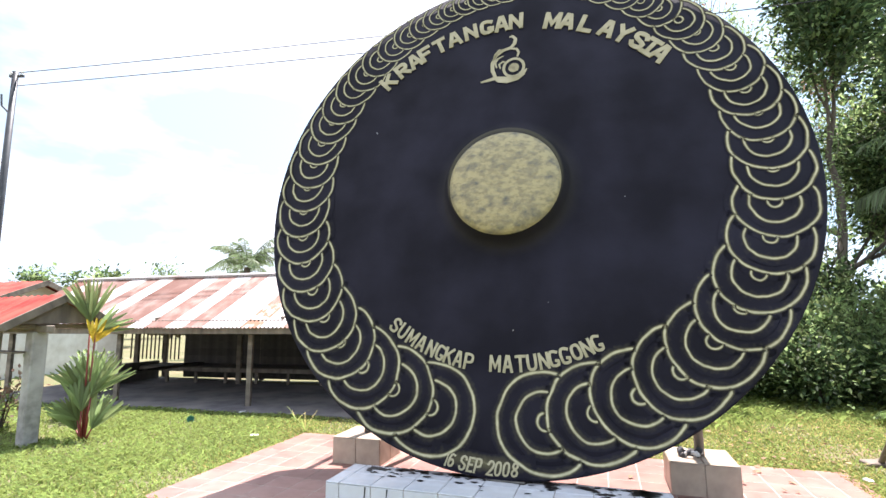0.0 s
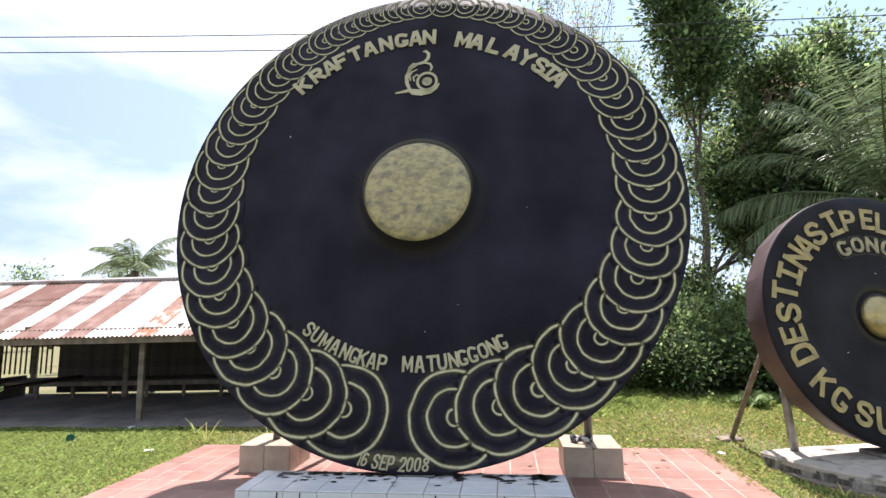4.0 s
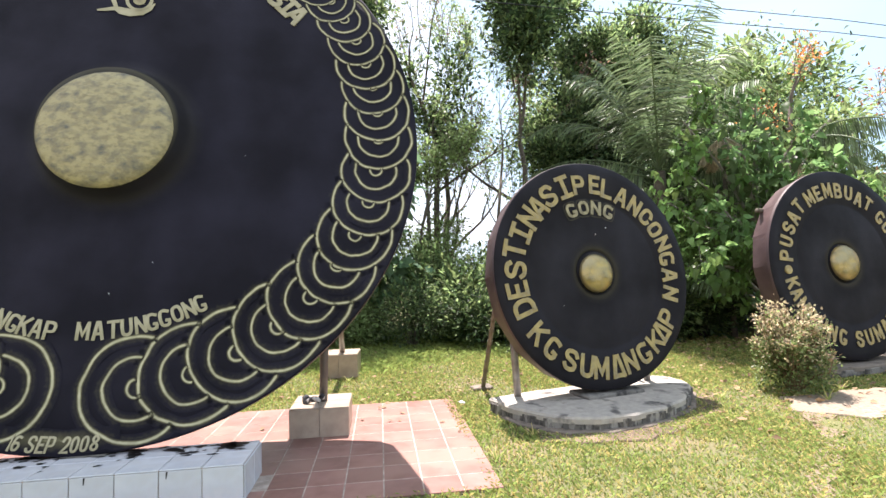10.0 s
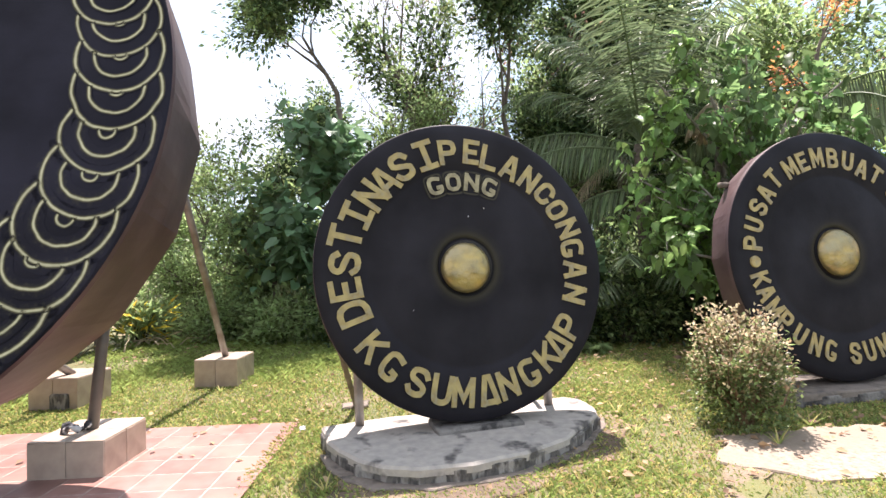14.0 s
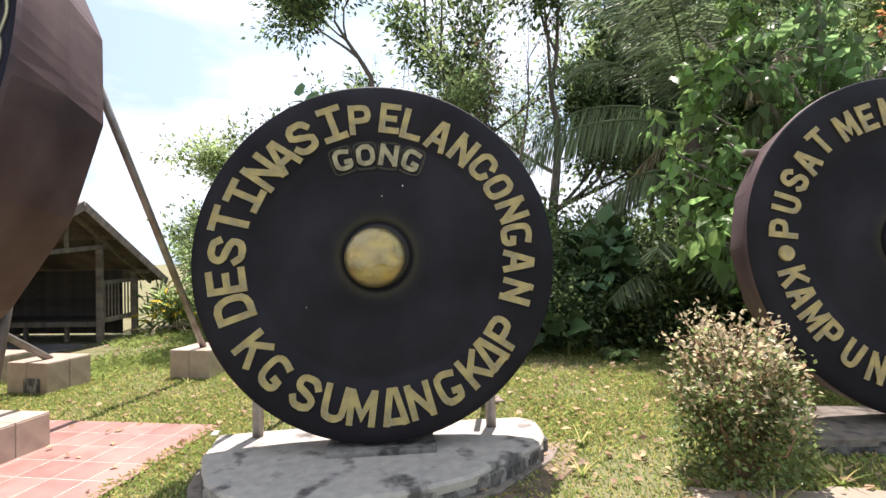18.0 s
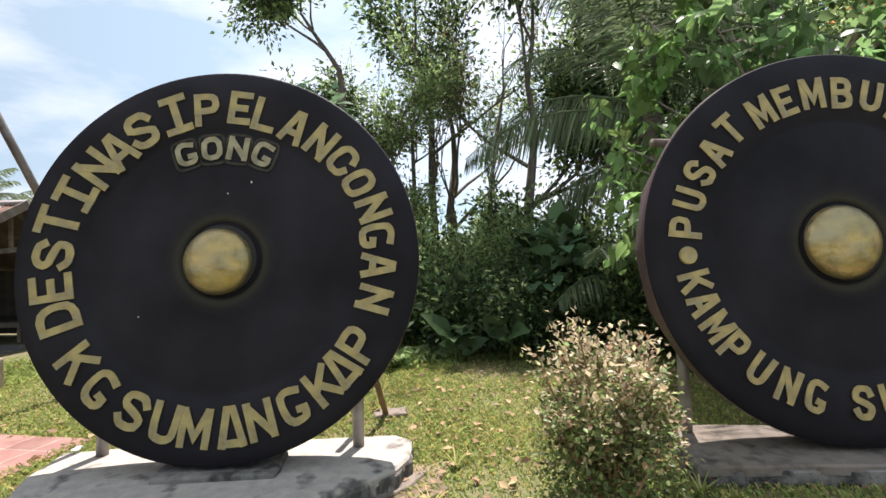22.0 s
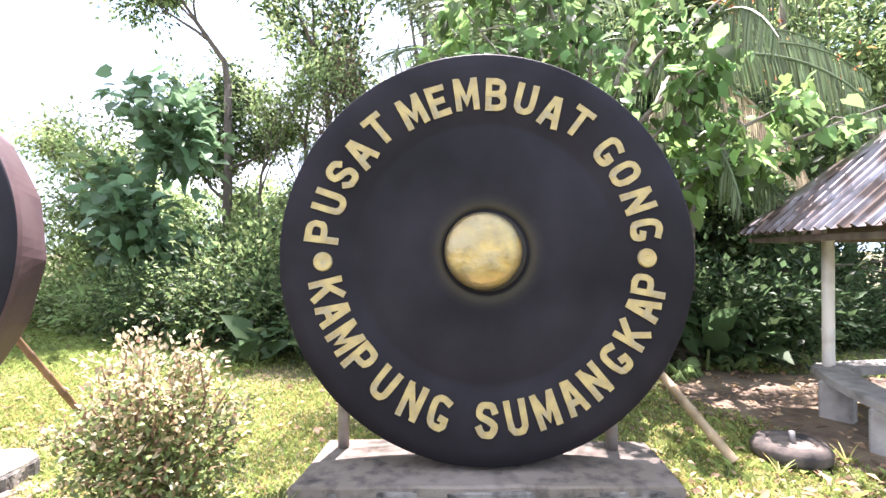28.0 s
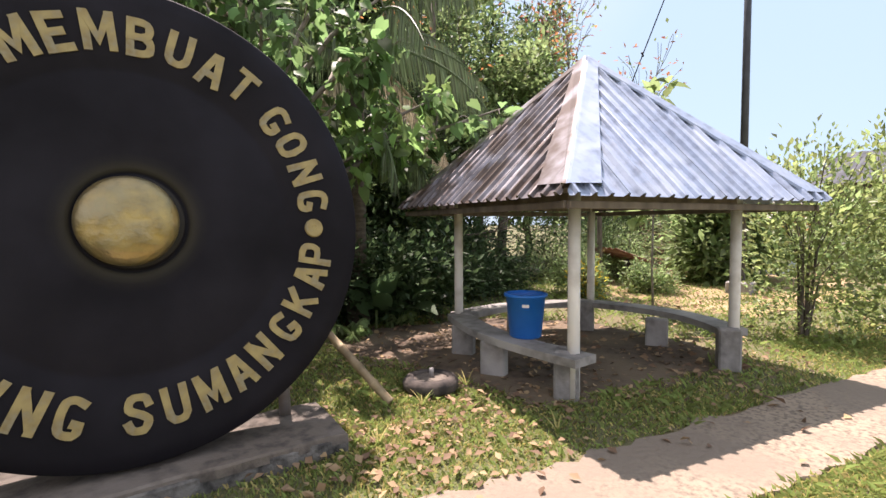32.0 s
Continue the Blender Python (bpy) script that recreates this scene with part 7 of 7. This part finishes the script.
# ---- grass and litter ----
def inside(px, py, outline):
    res = np.zeros(len(px), dtype=bool)
    n = len(outline)
    for i in range(n):
        (x0, y0), (x1, y1) = outline[i], outline[(i + 1) % n]
        cross = ((y0 > py) != (y1 > py)) & (px < (x1 - x0) * (py - y0) / (y1 - y0 + 1e-12) + x0)
        res ^= cross
    return res


PATH_PLAN = [(7.25, 3.0), (7.75, 3.38), (9.7, 2.93), (11.7, 2.27), (16.5, 0.8), (26, -2.0), (25.6, -3.3), (14.0, 0.62), (12.6, 1.12), (9.3, 2.0), (7.6, 2.45)]
SOIL_PLAN = [(13.0, 2.85), (13.1, 4.2), (12.8, 5.4), (13.2, 6.6), (15.6, 5.8), (16.5, 4.2), (16.1, 2.5), (15.3, 2.1), (14.2, 2.4)]
COURT_PLAN = [tuple((COURT @ Vector((u, w, 0))).xy) for u, w in ((-3.32, -0.70), (3.18, -0.68), (3.18, 1.96), (-3.32, 1.96))]
SHED_PLAN = [(p.x, p.y) for p in (sh(0.0, -2.4, 0), sh(SL, -2.4, 0), sh(SL, 2.0, 0), sh(0.0, 0.4, 0))]


def lawn(n, seed, box, h, material, name, label, bare, width=0.006):
    rng = np.random.RandomState(seed)
    soft = 0.5
    n = int(n * (1 + 2 * soft / (box[1] - box[0])) * (1 + 2 * soft / (box[3] - box[2])))
    x, y = rng.uniform(box[0] - soft, box[1] + soft, n), rng.uniform(box[2] - soft, box[3] + soft, n)
    # the stand thins out unevenly towards its borders
    rim = np.minimum(np.minimum(x - box[0], box[1] - x), np.minimum(y - box[2], box[3] - y)) + soft
    ok = rim + 0.5 * np.sin(1.9 * x + seed) * np.sin(1.7 * y) > rng.uniform(0, 2 * soft, n)
    for plan in bare:
        ok &= ~inside(x, y, plan)
    clump = np.array([noise.noise((a * 0.9, b * 0.9, 7.0)) for a, b in zip(x, y)])
    ok &= rng.uniform(-0.75, 0.55, n) < clump + 0.25
    x, y, clump = x[ok], y[ok], clump[ok]
    n = len(x)
    a = rng.uniform(0, 2 * np.pi, n)
    hh = h * rng.uniform(0.45, 1.25, n) * (1 + 0.5 * clump)
    lean = rng.uniform(0.7, 1.9, n)
    c, s = np.cos(a), np.sin(a)
    w = width * rng.uniform(0.6, 1.4, n)
    z0 = np.full(n, -0.015)
    v = np.stack([np.stack([x - s * w, y + c * w, z0], 1), np.stack([x + s * w, y - c * w, z0], 1),
                  np.stack([x + c * lean * hh * 0.4 + s * w * 0.8, y + s * lean * hh * 0.4 - c * w * 0.8, hh * 0.65], 1),
                  np.stack([x + c * lean * hh, y + s * lean * hh, hh * 0.9], 1)], 1)
    return solid(name, grid_mesh(name, v, [(0, 1, 2), (0, 2, 3)], material), material, label, "grass", kind="stuff")


BARE = [PATH_PLAN, SOIL_PLAN, COURT_PLAN, SHED_PLAN, SLAB2, SLAB3]
lawn(270000, 1, (-2.8, 14.5, 1.0, 9.2), 0.028, M_grass, "grass", "short green lawn grass blades", BARE)
lawn(120000, 2, (-2.8, 14.5, 1.0, 9.2), 0.026, M_straw, "dry_grass", "straw-coloured dry lawn grass blades", BARE)
lawn(60000, 9, (-9.0, 14.0, -5.0, 1.3), 0.045, M_grass, "grass", "short green lawn grass blades", BARE, 0.009)
lawn(35000, 10, (-9.0, 14.0, -5.0, 1.3), 0.04, M_straw, "dry_grass", "straw-coloured dry lawn grass blades", BARE, 0.008)
lawn(80000, 3, (-9.0, -2.4, 3.0, 10.5), 0.045, M_grass, "grass", "short green lawn grass blades", BARE, 0.009)
lawn(60000, 7, (11.0, 19.0, -2.6, 1.6), 0.032, M_grass, "grass", "short green grass beside the footpath", BARE)
lawn(26000, 8, (11.0, 19.0, -2.6, 1.6), 0.03, M_straw, "dry_grass", "straw-coloured grass beside the footpath", BARE)
lawn(24000, 4, (12.0, 24.0, -3.0, 9.0), 0.07, M_grass, "grass", "sparse sunlit grass beyond the shelter", BARE, 0.009)
lawn(30000, 6, (1.0, 9.0, 8.0, 13.0), 0.08, M_grass, "grass", "longer grass by the wood", BARE, 0.009)


def dead_leaves(n, seed, spots, size, name, label, material=None):
    rng = np.random.RandomState(seed)
    k = rng.randint(0, len(spots), n)
    sp = np.array(spots)
    x, y = sp[k, 0] + rng.normal(0, 1, n) * sp[k, 2], sp[k, 1] + rng.normal(0, 1, n) * sp[k, 3]
    at = np.stack([x, y, np.full(n, 0.022) + rng.uniform(0, 0.02, n)], 1)
    a = rng.uniform(0, 2 * np.pi, n)
    out = np.stack([np.cos(a), np.sin(a), rng.normal(0, 0.2, n)], 1)
    return solid(name, leaves(name, at, out, size, rng, material or M_litter, LEAF_SIMPLE, 0.62, 0.0, 0.1), material or M_litter, label, "dead leaves", kind="stuff")


dead_leaves(1050, 1, [(14.3, 3.4, 1.0, 0.9), (12.6, 3.0, 0.9, 0.7), (13.2, 5.3, 1.0, 0.8), (11.8, 2.9, 0.7, 0.4), (15.6, 2.2, 1.0, 0.5)], 0.074, "fallen_leaves", "curled brown fallen leaves under and around the shelter")
dead_leaves(560, 2, [(6.9, 3.6, 0.8, 0.6), (10.2, 3.1, 1.2, 0.3), (7.2, 5.2, 1.2, 1.0), (4.4, 6.0, 1.2, 1.0), (9.0, 5.6, 1.5, 1.0)], 0.075, "fallen_leaves", "scattered dry fallen leaves on the lawn")
dead_leaves(900, 3, [(12.5, 6.6, 2.0, 0.5), (15.5, 4.4, 1.0, 1.2), (20.0, 3.5, 2.5, 1.5), (3.0, 11.5, 1.5, 0.8)], 0.10, "fallen_leaves", "brown leaf litter at the edge of the wood")

# ---- court tiles, one by one ----
for i in range(22):
    for j in range(9):
        u, w = -3.32 + T * (i + 0.5), -0.72 + T * (j + 0.5)
        if u > 3.2 or w > 1.98:
            continue
        under_base = -1.4 < u < 1.33 and -0.5 < w < -0.05
        if under_base:
            continue
        tile(court, (T - 0.008, T - 0.008, 0.014), M_rtile, pose(u, w, 0.011), 0.003)
